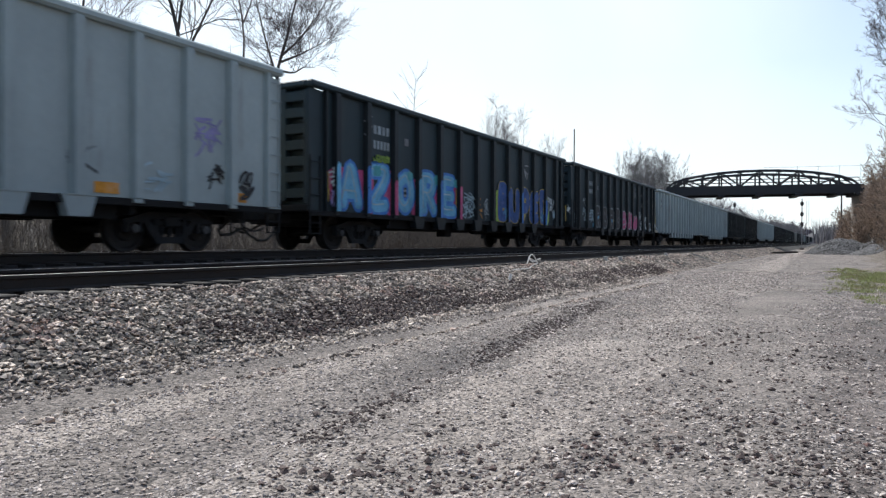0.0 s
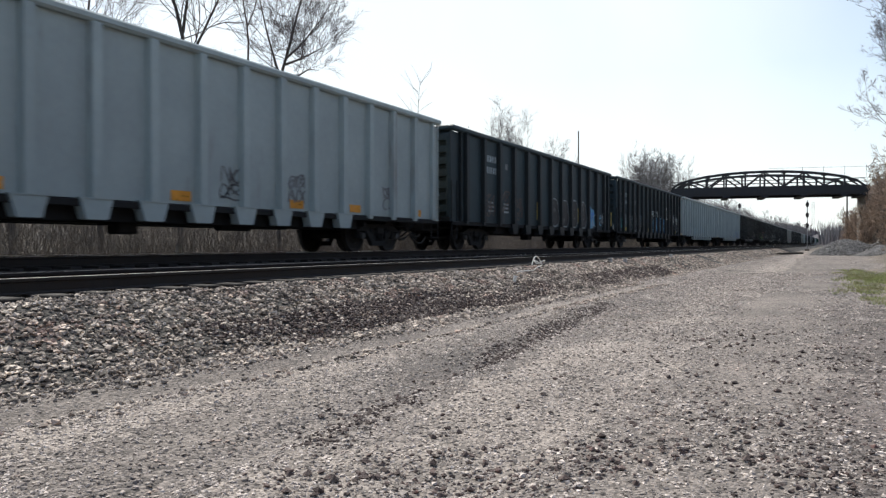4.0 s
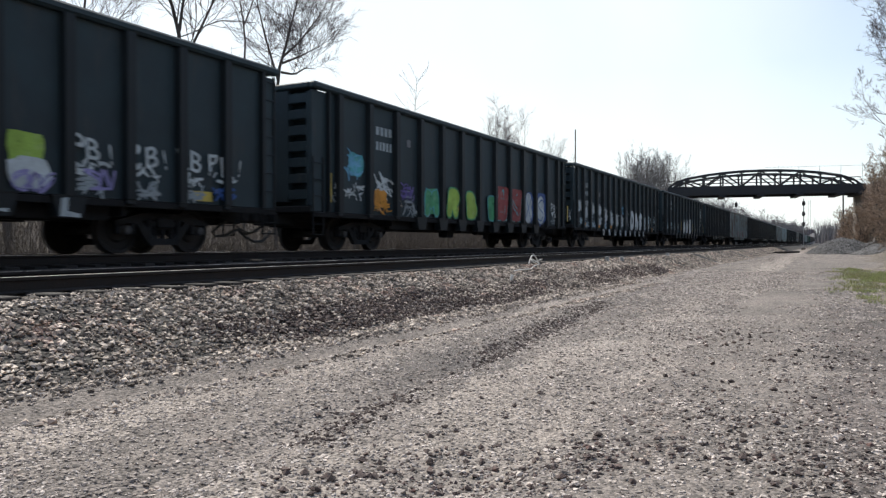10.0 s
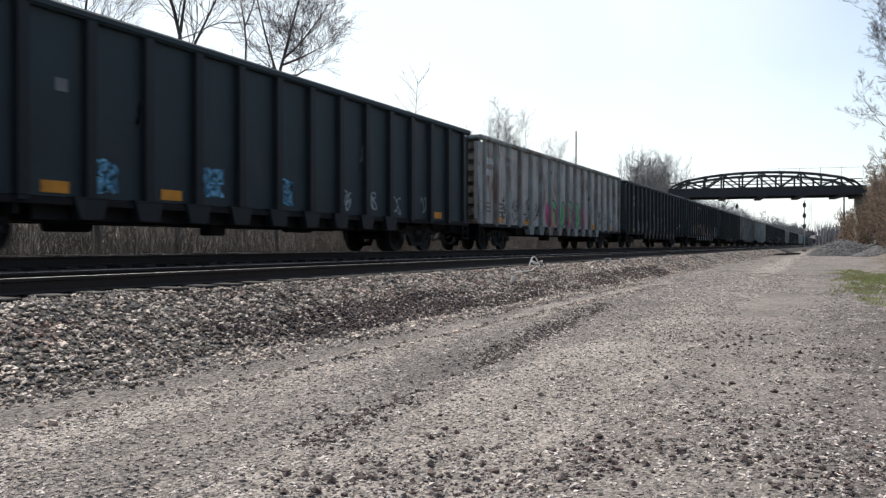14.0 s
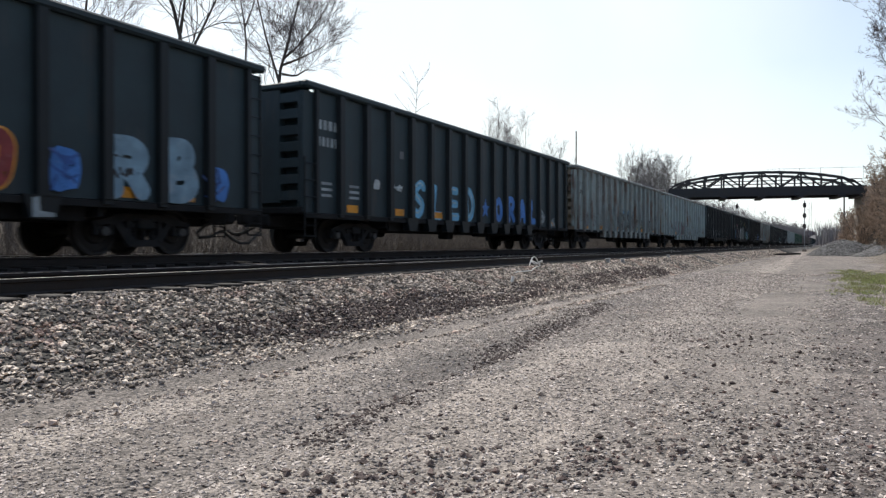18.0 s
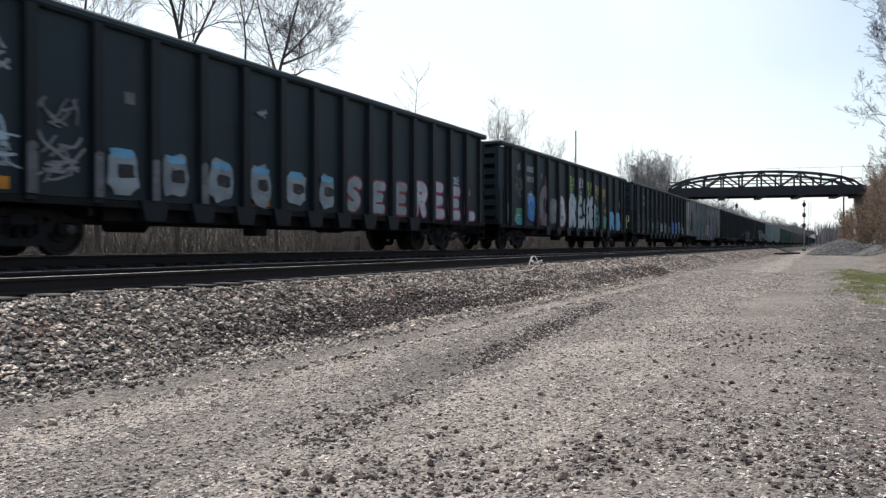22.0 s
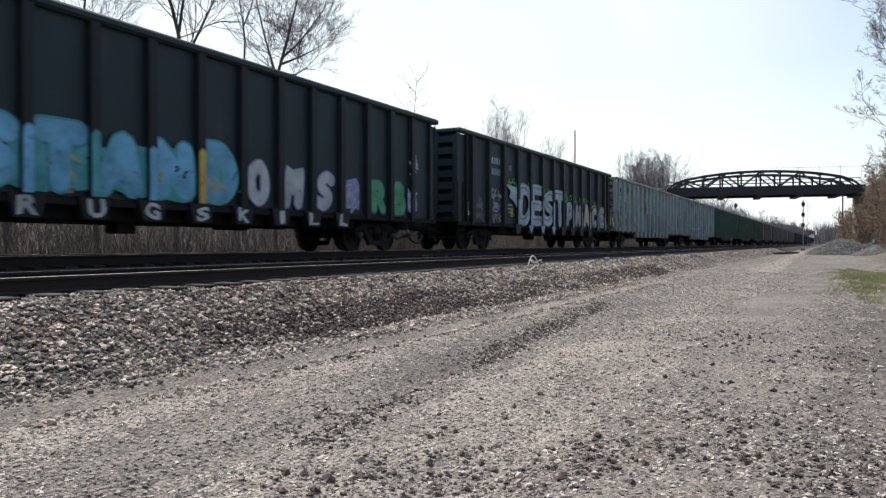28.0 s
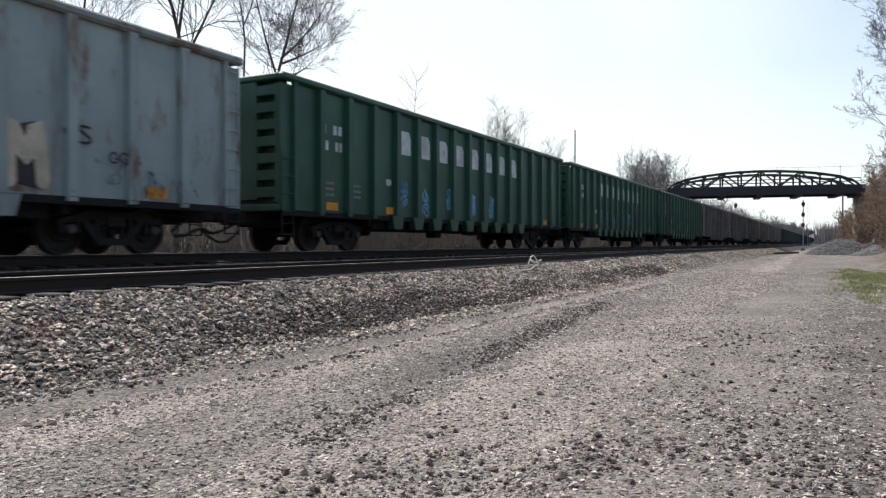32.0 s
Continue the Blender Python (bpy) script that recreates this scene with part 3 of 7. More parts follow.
def sideframe_mesh(s):
    """The cast side frame of a truck: a top member, sloped tension members, two columns, and jaws over the bearings."""
    y0, y1 = s * 0.93, s * 1.07
    lo, hi = min(y0, y1), max(y0, y1)
    g = Geo()
    g.prism([(-1.12, 0.56), (-1.12, 0.63), (-0.55, 0.79), (0.55, 0.79), (1.12, 0.63), (1.12, 0.56), (0.62, 0.60), (0.42, 0.66), (-0.42, 0.66), (-0.62, 0.60)], lo, hi, "y")
    g.prism([(-0.66, 0.58), (-0.54, 0.64), (-0.22, 0.30), (0.22, 0.30), (0.54, 0.64), (0.66, 0.58), (0.34, 0.17), (-0.34, 0.17)], lo + 0.01, hi - 0.01, "y")
    for q in (-1, 1):
        g.box((q * 0.36 - 0.05, lo, 0.25), (q * 0.36 + 0.05, hi, 0.70), 0.012)
        g.box((q * 0.889 - 0.20, lo, 0.38), (q * 0.889 - 0.13, hi, 0.60), 0.012)
        g.box((q * 0.889 + 0.13, lo, 0.38), (q * 0.889 + 0.20, hi, 0.60), 0.012)
    g.box((-0.3, lo + 0.02, 0.52), (0.3, hi - 0.02, 0.64), 0.02)
    return g.mesh("side_frame", M["truck"])


WHEELSET, SIDE_L, SIDE_R = wheelset_mesh(), sideframe_mesh(-1), sideframe_mesh(1)
BOLSTER = Geo().box((-0.19, -1.12, 0.50), (0.19, 1.12, 0.72), 0.03).box((-0.3, -0.3, 0.70), (0.3, 0.3, 0.86), 0.02).mesh("bolster", M["truck"])
SPRING = Geo()
for q in (-0.2, 0.0, 0.2):
    SPRING.tube([(q + 0.05 * math.cos(a * 1.05), 0.05 * math.sin(a * 1.05), 0.005 * a) for a in range(0, 45, 1)], 0.014, 5)
SPRING = SPRING.mesh("spring_nest", M["truck"])
CAPS = Geo().turned([(-1.13, 0.05), (-1.12, 0.085), (-1.06, 0.09), (-1.0, 0.10)], 14).mesh("bearing", M["cap"])
CAPS_FAR = Geo().turned([(1.0, 0.10), (1.06, 0.09), (1.12, 0.085), (1.13, 0.05)], 14).mesh("bearing", M["cap"])
SHOE = Geo().box((-0.05, -0.82, 0.42), (0.02, 0.82, 0.50), 0.01).box((-0.09, -0.82, 0.36), (-0.05, -0.68, 0.56), 0.01).box((-0.09, 0.68, 0.36), (-0.05, 0.82, 0.56), 0.01).mesh("brake_beam", M["truck"])
COUPLER = Geo().box((0, -0.10, 0.76), (0.75, 0.10, 0.94), 0.03).box((0.42, -0.17, 0.70), (0.74, 0.17, 1.0), 0.05).mesh("coupler", M["truck"])
LONG_HOSE = Geo().tube([(-0.35, -0.48, 0.70), (-0.62, -0.56, 0.60), (-0.85, -0.60, 0.46), (-0.78, -0.60, 0.36), (-0.45, -0.58, 0.38), (-0.15, -0.55, 0.50), (0.02, -0.52, 0.52), (0.25, -0.52, 0.36), (0.55, -0.52, 0.24), (0.85, -0.50, 0.25), (1.10, -0.46, 0.38), (1.28, -0.40, 0.50)], 0.034, 7).tube([(-0.1, -0.50, 0.72), (0.0, -0.55, 0.56), (0.3, -0.57, 0.46), (0.62, -0.53, 0.50), (0.8, -0.45, 0.56)], 0.022, 6).mesh("air_hose", M["hose"])
HOSE = Geo().tube([(-0.5, -0.5, 0.74), (-0.2, -0.52, 0.62), (0.1, -0.5, 0.50), (0.4, -0.45, 0.44), (0.62, -0.4, 0.47), (0.82, -0.34, 0.56)], 0.03, 7).mesh("air_hose", M["hose"])
UNDER = {}
for key, half, ribs in (("a", HALF, RIBS), ("b", HALF_B, RIBS_B)):
    g = Geo().box((-half + 0.4, -0.27, 0.62), (half - 0.4, 0.27, 0.98), 0.02)
    for x in ribs[2:-2]:
        g.box((x - 0.05, -1.40, 0.70), (x + 0.05, 1.40, 1.0))
    for q in (-1, 1):
        g.box((-5.75, q * 1.22 - 0.03, 0.62), (5.75, q * 1.22 + 0.03, 1.0))
    UNDER[key] = g.mesh("underframe", M["under"])
PIPE = Geo().tube([(-9.3, -0.62, 0.80), (-5.2, -0.66, 0.72), (5.2, -0.66, 0.72), (9.3, -0.62, 0.80)], 0.025, 6).tube([(-5.4, 0.45, 0.66), (5.4, 0.45, 0.66)], 0.02, 6).mesh("brake_pipe", M["under"])
TANK = Geo().turned([(-0.5, 0.05), (-0.47, 0.15), (0.47, 0.15), (0.5, 0.05)], 14, Matrix.Rotation(radians(90), 4, "Z")).mesh("air_reservoir", M["under"])
VALVE = Geo().box((-0.22, -0.2, -0.18), (0.22, 0.2, 0.18), 0.04).tube([(-0.5, 0, 0.0), (0.5, 0, 0.05)], 0.03).mesh("brake_valve", M["under"])


def ladder_mesh(mat, many):
    g = Geo()
    for x in (-0.2, 0.2):
        g.box((x - 0.02, -0.03, 0.94), (x + 0.02, 0.0, 0.66 + (many - 1) * 0.41 + 0.06))
    for i in range(1, many):
        g.tube([(-0.2, -0.06, 0.56 + i * 0.41), (0.2, -0.06, 0.56 + i * 0.41)], 0.014, 5)
    return g.mesh("ladder", mat)


def stirrup_mesh(mat):
    """The step that hangs below the sill under each ladder."""
    g = Geo()
    for x in (-0.2, 0.2):
        g.box((x - 0.018, -0.028, 0.40), (x + 0.018, -0.002, 0.938))
    for z in (0.42, 0.68):
        g.box((-0.2, -0.06, z - 0.012), (0.2, 0.0, z + 0.012))
    return g.mesh("step", mat)


def gondola(kind, mat, end_mat, label, rib_mat=None, half=HALF, ribs=RIBS, chord_mat=None):
    """A long high-sided gondola on two trucks; its side ribs, ladders, end slats and running gear are parts."""
    car = empty("gondola_car", pose(0, 0, 0), label, "gondola car", "train of gondola cars")
    rib_mat = rib_mat or mat
    dark = "black" in kind
    corner = 0.62 if half == HALF_B else 0.46  # the end panel that carries the ladder
    part("floor", Geo().box((-half + 0.3, -1.40, 1.0), (half - 0.3, 1.40, 1.08)), M["under"], car)
    for s in (-1, 1):
        lo, hi = sorted((s * 1.435, s * 1.475))
        part("side_wall", Geo().box((-half + corner, lo, SILL), (half - corner, hi, TOP - 0.16)), mat, car)
        for e in (-1, 1):
            x0, x1 = sorted((e * half, e * (half - corner - 0.002)))
            part("corner_panel", Geo().box((x0, lo, SILL), (x1, hi, TOP - (0.195 if half == HALF_B else 0.235)), 0.01), mat, car)
        part("side_sill", Geo().box((-half + 0.02, s * 1.5 - 0.03, SILL - 0.14), (half - 0.02, s * 1.5 + 0.03, SILL - 0.015), 0.01), M["under"], car)
        lo, hi = sorted((s * 1.40, s * WIDE))
        part("top_chord", Geo().box((-half - 0.04, lo, TOP - 0.17), (half + 0.04, hi, TOP), 0.045), chord_mat or mat, car)
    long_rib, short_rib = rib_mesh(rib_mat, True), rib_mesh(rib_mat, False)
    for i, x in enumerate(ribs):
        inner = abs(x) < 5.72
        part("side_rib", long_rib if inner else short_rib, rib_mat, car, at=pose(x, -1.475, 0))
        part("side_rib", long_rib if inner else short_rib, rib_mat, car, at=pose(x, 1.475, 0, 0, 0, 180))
    wide = 0.035 if half == HALF_B else 0.07
    angle = Geo().prism([(-wide, 0), (-wide * 0.8, -0.11), (wide * 0.5, -0.11), (wide * 0.7, 0)], SILL, TOP - 0.17, "z").mesh("corner_angle", rib_mat)
    for x in (-half + corner, half - corner):
        part("corner_angle", angle, rib_mat, car, at=pose(x, -1.475, 0))
        part("corner_angle", angle, rib_mat, car, at=pose(x, 1.475, 0, 0, 0, 180))
    slat = Geo().box((-0.12, -0.29, -0.12), (0.12, 0.29, 0.12), 0.012).mesh("end_slat", end_mat)
    short, full, stirrup = ladder_mesh(rib_mat, 5), ladder_mesh(rib_mat, 9), stirrup_mesh(M["under"])
    for e in (-1, 1):
        lo, hi = sorted((e * (half - 0.32), e * (half - 0.28)))
        part("end_wall", Geo().box((lo, -1.43, 1.0), (hi, 1.43, TOP - 0.155)), end_mat, car)
        lo, hi = sorted((e * (half - 0.275), e * (half - 0.03)))
        part("end_plate", Geo().box((lo, -0.72, 1.24), (hi, 0.72, TOP - 0.155), 0.015), end_mat, car)
        lo, hi = sorted((e * (half - 0.34), e * (half + 0.03)))
        part("end_chord", Geo().box((lo, -1.40, TOP - 0.15), (hi, 1.40, TOP - 0.003), 0.03), chord_mat or mat, car)
        part("end_sill", Geo().box((lo, -1.46, 0.97), (hi, 1.46, 1.13), 0.02), M["under"] if dark else end_mat, car)
        part("draft_box", Geo().box((lo - 0.3 * (e > 0), -0.42, 0.66), (hi + 0.3 * (e < 0), 0.42, 0.965), 0.03), M["truck"], car)
        for s in (-1, 1):
            lo2, hi2 = sorted((s * 1.30, s * 1.435))
            part("corner_post", Geo().box((lo + 0.02, lo2, 1.14), (hi - 0.03, hi2, TOP - 0.235), 0.02), mat, car)
            for i in range(7):
                part("end_slat", slat, end_mat, car, at=pose(e * (half - 0.16), s * 1.0, 1.42 + i * 0.40))
            lad = short if e < 0 else full
            part("ladder", lad, rib_mat, car, at=pose(e * (half - 0.24), s * 1.48, 0, 0, 0, 0 if s < 0 else 180))
            part("step", stirrup, M["under"], car, at=pose(e * (half - 0.24), s * 1.48, 0, 0, 0, 0 if s < 0 else 180))
        part("coupler", COUPLER, M["truck"], car, at=pose(e * (half - 0.15), 0, 0, 0, 0, 0 if e > 0 else 180))
        part("air_hose", HOSE if e < 0 else LONG_HOSE, M["hose"], car, at=pose(e * (half - 0.2), 0, 0, 0, 0, 0 if e > 0 else 180))
    part("underframe", UNDER["b" if half == HALF_B else "a"], M["under"], car)
    part("brake_pipe", PIPE, M["under"], car)
    part("air_reservoir", TANK, M["under"], car, at=pose(1.6, -0.75, 0.66))
    part("brake_valve", VALVE, M["under"], car, at=pose(-1.4, -0.85, 0.58))
    part("brake_cylinder", TANK, M["under"], car, at=pose(-3.9, 0.5, 0.60))
    for e in (-1, 1):
        truck = part("truck", BOLSTER, M["truck"], car, at=pose(e * (half - 2.8), 0, 0))
        part("side_frame", SIDE_L, M["truck"], truck)
        part("side_frame", SIDE_R, M["truck"], truck)
        part("spring_nest", SPRING, M["truck"], truck, at=pose(0, -1.0, 0.30))
        for q in (-1, 1):
            part("wheelset", WHEELSET, M["wheel"], truck, at=pose(q * 0.889, 0, 0.457))
            part("bearing", CAPS, M["cap"], truck, at=pose(q * 0.889, 0, 0.457))
            part("bearing", CAPS_FAR, M["cap"], truck, at=pose(q * 0.889, 0, 0.457))
            part("brake_beam", SHOE, M["truck"], truck, at=pose(q * 0.36, 0, 0, 0, 0, 0 if q < 0 else 180))
    return car


def far_gondola(mat, end_mat, label):
    """The same car for the far end of the train, which never comes near: its ribs and slats are joined to the walls."""
    car = empty("gondola_car", pose(0, 0, 0), label, "gondola car", "train of gondola cars")
    part("floor", Geo().box((-9.6, -1.40, 1.0), (9.6, 1.40, 1.08)), M["under"], car)
    for s in (-1, 1):
        g = Geo().box((-HALF, min(s * 1.435, s * 1.475), SILL), (HALF, max(s * 1.435, s * 1.475), TOP - 0.16))
        for x in RIBS:
            g.box((x - 0.1, min(s * 1.475, s * 1.605), FOOT if abs(x) < 5.6 else SILL - 0.06), (x + 0.1, max(s * 1.475, s * 1.605), TOP - 0.17))
        part("ribbed_side_wall", g, mat, car)
        part("top_chord", Geo().box((-HALF - 0.04, min(s * 1.40, s * WIDE), TOP - 0.17), (HALF + 0.04, max(s * 1.40, s * WIDE), TOP)), mat, car)
    for e in (-1, 1):
        g = Geo().box((min(e * 9.58, e * 9.62), -1.43, 1.0), (max(e * 9.58, e * 9.62), 1.43, TOP - 0.16))
        for i in range(7):
            g.box((min(e * 9.62, e * 9.86), -1.3, 1.22 + i * 0.4), (max(e * 9.62, e * 9.86), -0.7, 1.42 + i * 0.4)).box((min(e * 9.62, e * 9.86), 0.7, 1.22 + i * 0.4), (max(e * 9.62, e * 9.86), 1.3, 1.42 + i * 0.4))
        part("end_wall", g, end_mat, car)
        part("coupler", COUPLER, M["truck"], car, at=pose(e * 9.75, 0, 0, 0, 0, 0 if e > 0 else 180))
        truck = part("truck", BOLSTER, M["truck"], car, at=pose(e * (HALF - 2.8), 0, 0))
        part("side_frame", SIDE_L, M["truck"], truck)
        part("side_frame", SIDE_R, M["truck"], truck)
        for q in (-1, 1):
            part("wheelset", WHEELSET, M["wheel"], truck, at=pose(q * 0.889, 0, 0.457))
    part("underframe", UNDER["a"], M["under"], car)
    return car


LABELS = dict(black="black ribbed high-sided steel gondola car in the moving train",
              gray="clean light grey ribbed gondola car in the moving train",
              rusty="faded grey gondola car streaked with rust in the moving train",
              worn="weathered light grey gondola car with tags along its foot",
              pale="chalky pale gondola car with rust streaks in the moving train",
              black_b="short black gondola car with wide bays in the moving train",
              green="dark green ribbed gondola car in the moving train")
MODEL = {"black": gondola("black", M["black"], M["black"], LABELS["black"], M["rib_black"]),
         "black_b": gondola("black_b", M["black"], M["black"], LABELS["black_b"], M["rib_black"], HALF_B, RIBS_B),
         "gray": gondola("gray", M["gray"], M["tan"], LABELS["gray"]),
         "rusty": gondola("rusty", M["rusty"], M["rust_end"], LABELS["rusty"], M["rust_rib"], HALF_R, RIBS_R, M["rust_rib"]),
         "worn": gondola("worn", M["worn"], M["rust_end"], LABELS["worn"], chord_mat=M["rust_rib"]),
         "pale": gondola("pale", M["pale"], M["rust_end"], LABELS["pale"], M["rust_rib"], chord_mat=M["rust_rib"]),
         "green": gondola("green", M["green"], M["green"], LABELS["green"]),
         "far_black": far_gondola(M["black"], M["black"], "black high-sided gondola car far down the train"),
         "far_rusty": far_gondola(M["dull"], M["rust_end"], "dull brownish-grey gondola car far down the train")}

# where each car's leading corner stands along the track at the start, in metres
FRONTS = [-0.7, 20.31, 40.87, 61.49, 82.47, 103.3, 124.15, 145.27, 166.19, 187.41, 208.69, 229.35, 250.81, 271.91, 292.71, 313.96, 335.34, 356.76, 377.84, 399.51, 420.69, 442.01, 463.02, 483.83, 505.12, 526.3, 547.8, 568.68, 589.66, 610.94, 632.08] + [632.08 + 21.15 * i for i in range(1, 27)]
FRONTS = [s - 5.92 for s in FRONTS]
KINDS = ["gray", "black_b", "black_b", "gray", "gray", "black_b", "black", "gray", "gray", "black", "black_b", "black", "black_b", "black", "pale", "black", "black", "black", "rusty", "worn",
         "black", "black_b", "black_b", "pale", "black", "black", "black_b", "worn", "worn", "green", "green", "green"] + ["far_rusty"] * 6 + ["far_black"] * 19
HALVES = [BUILD[k][0] if k in BUILD else HALF for k in KINDS]
CARS = []
for s, k, half in zip(FRONTS, KINDS, HALVES):
    m = pose(s + half, T_Y, T_RAIL)
    if k in MODEL and MODEL[k] not in CARS:
        car = MODEL[k]
        car.matrix_basis = m
    else:
        car = copy_thing(MODEL[k], m)
    CARS.append(car)


def gone(t):
    """How far the train has run, in metres, after t seconds."""
    u = t / 32
    return 607.57 * u - 15.86 * u * u


# ---- behind the train: bank of dry brush, posts, bare trees ----
M["reed"] = material("dry_stalks", (0.155, 0.122, 0.094), (0.06, 0.049, 0.04), 0.9, scale=1.5, fine=20, bump=0, island=0.2)
M["bark"] = material("bare_bark", (0.10, 0.085, 0.075), (0.06, 0.05, 0.045), 0.9, scale=3, fine=30, bump=0.4)
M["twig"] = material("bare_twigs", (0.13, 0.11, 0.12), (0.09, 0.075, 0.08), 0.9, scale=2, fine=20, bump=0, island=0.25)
# paler than the near twigs: distance haze is put into this colour
M["hazed_twig"] = material("hazed_twigs", (0.20, 0.185, 0.185), (0.13, 0.12, 0.12), 0.9, scale=0.05, fine=0.4, bump=0, island=0.25)
M["shrub"] = material("reddish_shrub_twigs", (0.33, 0.24, 0.17), (0.20, 0.145, 0.11), 0.9, scale=2, fine=20, bump=0, island=0.3)
M["grass"] = material("spring_grass", (0.29, 0.35, 0.11), (0.27, 0.235, 0.12), 0.85, scale=2, fine=20, bump=0, island=0.4)
M["wood"] = material("grey_weathered_wood", (0.17, 0.14, 0.11), (0.10, 0.08, 0.065), 0.9, scale=4, fine=40, bump=0.4)
M["steel"] = material("dark_bridge_steel", (0.017, 0.020, 0.025), (0.028, 0.027, 0.028), 0.75, scale=1.5, fine=20, bump=0.2, stain=(0.05, 0.03, 0.024), stain_at=0.6, stain_scale=1)
M["concrete"] = material("old_concrete", (0.24, 0.215, 0.19), (0.17, 0.15, 0.135), 0.9, scale=0.8, fine=15, bump=0.3, stain=(0.15, 0.13, 0.11), stain_at=0.58, stain_scale=0.8, streak=4)
M["matblack"] = material("signal_black", (0.02, 0.02, 0.02), (0.03, 0.03, 0.03), 0.6, scale=5, fine=40, bump=0)
M["galv"] = material("galvanised_steel", (0.35, 0.36, 0.37), (0.26, 0.27, 0.28), 0.5, metal=0.5, scale=4, fine=40, bump=0.05)
M["pile"] = material("pile_stone", (0.20, 0.195, 0.19), (0.11, 0.105, 0.10), 0.9, scale=2, fine=30, bump=0.3, island=0.5)
M["litter"] = material("white_plastic", (0.75, 0.74, 0.70), (0.6, 0.59, 0.56), 0.5, scale=6, fine=60, bump=0.05)
M["lens"] = material("signal_lens", (0.05, 0.03, 0.03), (0.03, 0.02, 0.02), 0.15, scale=6, fine=60, bump=0)


def blades(name, x, y, z, tall, wide, lean, mat):
    """Thin three-sided stalks that stand on the ground."""
    n = len(x)
    a = G.uniform(0, 2 * np.pi, n)
    base = np.stack([np.stack([x + wide * np.cos(a + k), y + wide * np.sin(a + k), z - 0.03], -1) for k in (0, 2.1, 4.2)], 1)
    b = G.uniform(0, 2 * np.pi, n)
    d = np.abs(G.normal(0, lean, n)) * tall
    tip = np.stack([x + d * np.cos(b), y + d * np.sin(b), z + tall], -1)[:, None]
    v = np.concatenate([base, tip], 1)
    f = np.array([(0, 1, 3), (1, 2, 3), (2, 0, 3)])[None] + (np.arange(n) * 4)[:, None, None]
    return tri_mesh(name, v.reshape(-1, 3), f.reshape(-1, 3), mat)


n = 62000
rx, ry = 2 + 150 * G.random(n) ** 1.5, 17.6 + 17 * G.random(n) ** 1.3
tagged(new("dry_brush", blades("dry_brush", rx, ry, height(rx, ry), G.uniform(0.5, 2.1, n) * (0.5 + wave(rx * 0.3, ry * 0.3, 11)), 0.007 + rx * 0.00018, 0.8, M["reed"])), "dry brown reeds and brush behind the tracks", "brush", kind="stuff")


def branch_list(rng, base, way, length, radius, depth, spread, out):
    """Grows a limb as bent pieces and lets smaller ones leave it; fills out with (points, radius at both ends, depth)."""
    steps = 5 if depth > 1 else 3
    pts, p, d = [base.copy()], base.copy(), way.normalized()
    for i in range(steps):
        d = (d + Vector((rng.gauss(0, 0.17), rng.gauss(0, 0.17), rng.gauss(0.03, 0.13)))).normalized()
        p = p + d * (length / steps)
        pts.append(p.copy())
    out.append((pts, radius, radius * 0.45, depth))
    if depth == 0:
        return
    kids = rng.randint(3, 5) if depth > 1 else rng.randint(4, 6)
    for i in range(kids):
        t = 0.15 + 0.85 * (i + rng.random()) / kids
        k = min(int(t * steps), steps - 1)
        at = pts[k].lerp(pts[k + 1], t * steps - k)
        axis = Vector((rng.gauss(0, 1), rng.gauss(0, 1), rng.gauss(0.1, 0.5)))
        side = (axis - d * axis.dot(d)).normalized()
        turn = rng.uniform(0.3, 0.75) * spread
        branch_list(rng, at, d * math.cos(turn) + side * math.sin(turn), length * rng.uniform(0.42, 0.72) * (1.1 - 0.35 * t), radius * (0.72 - 0.32 * t), depth - 1, spread, out)


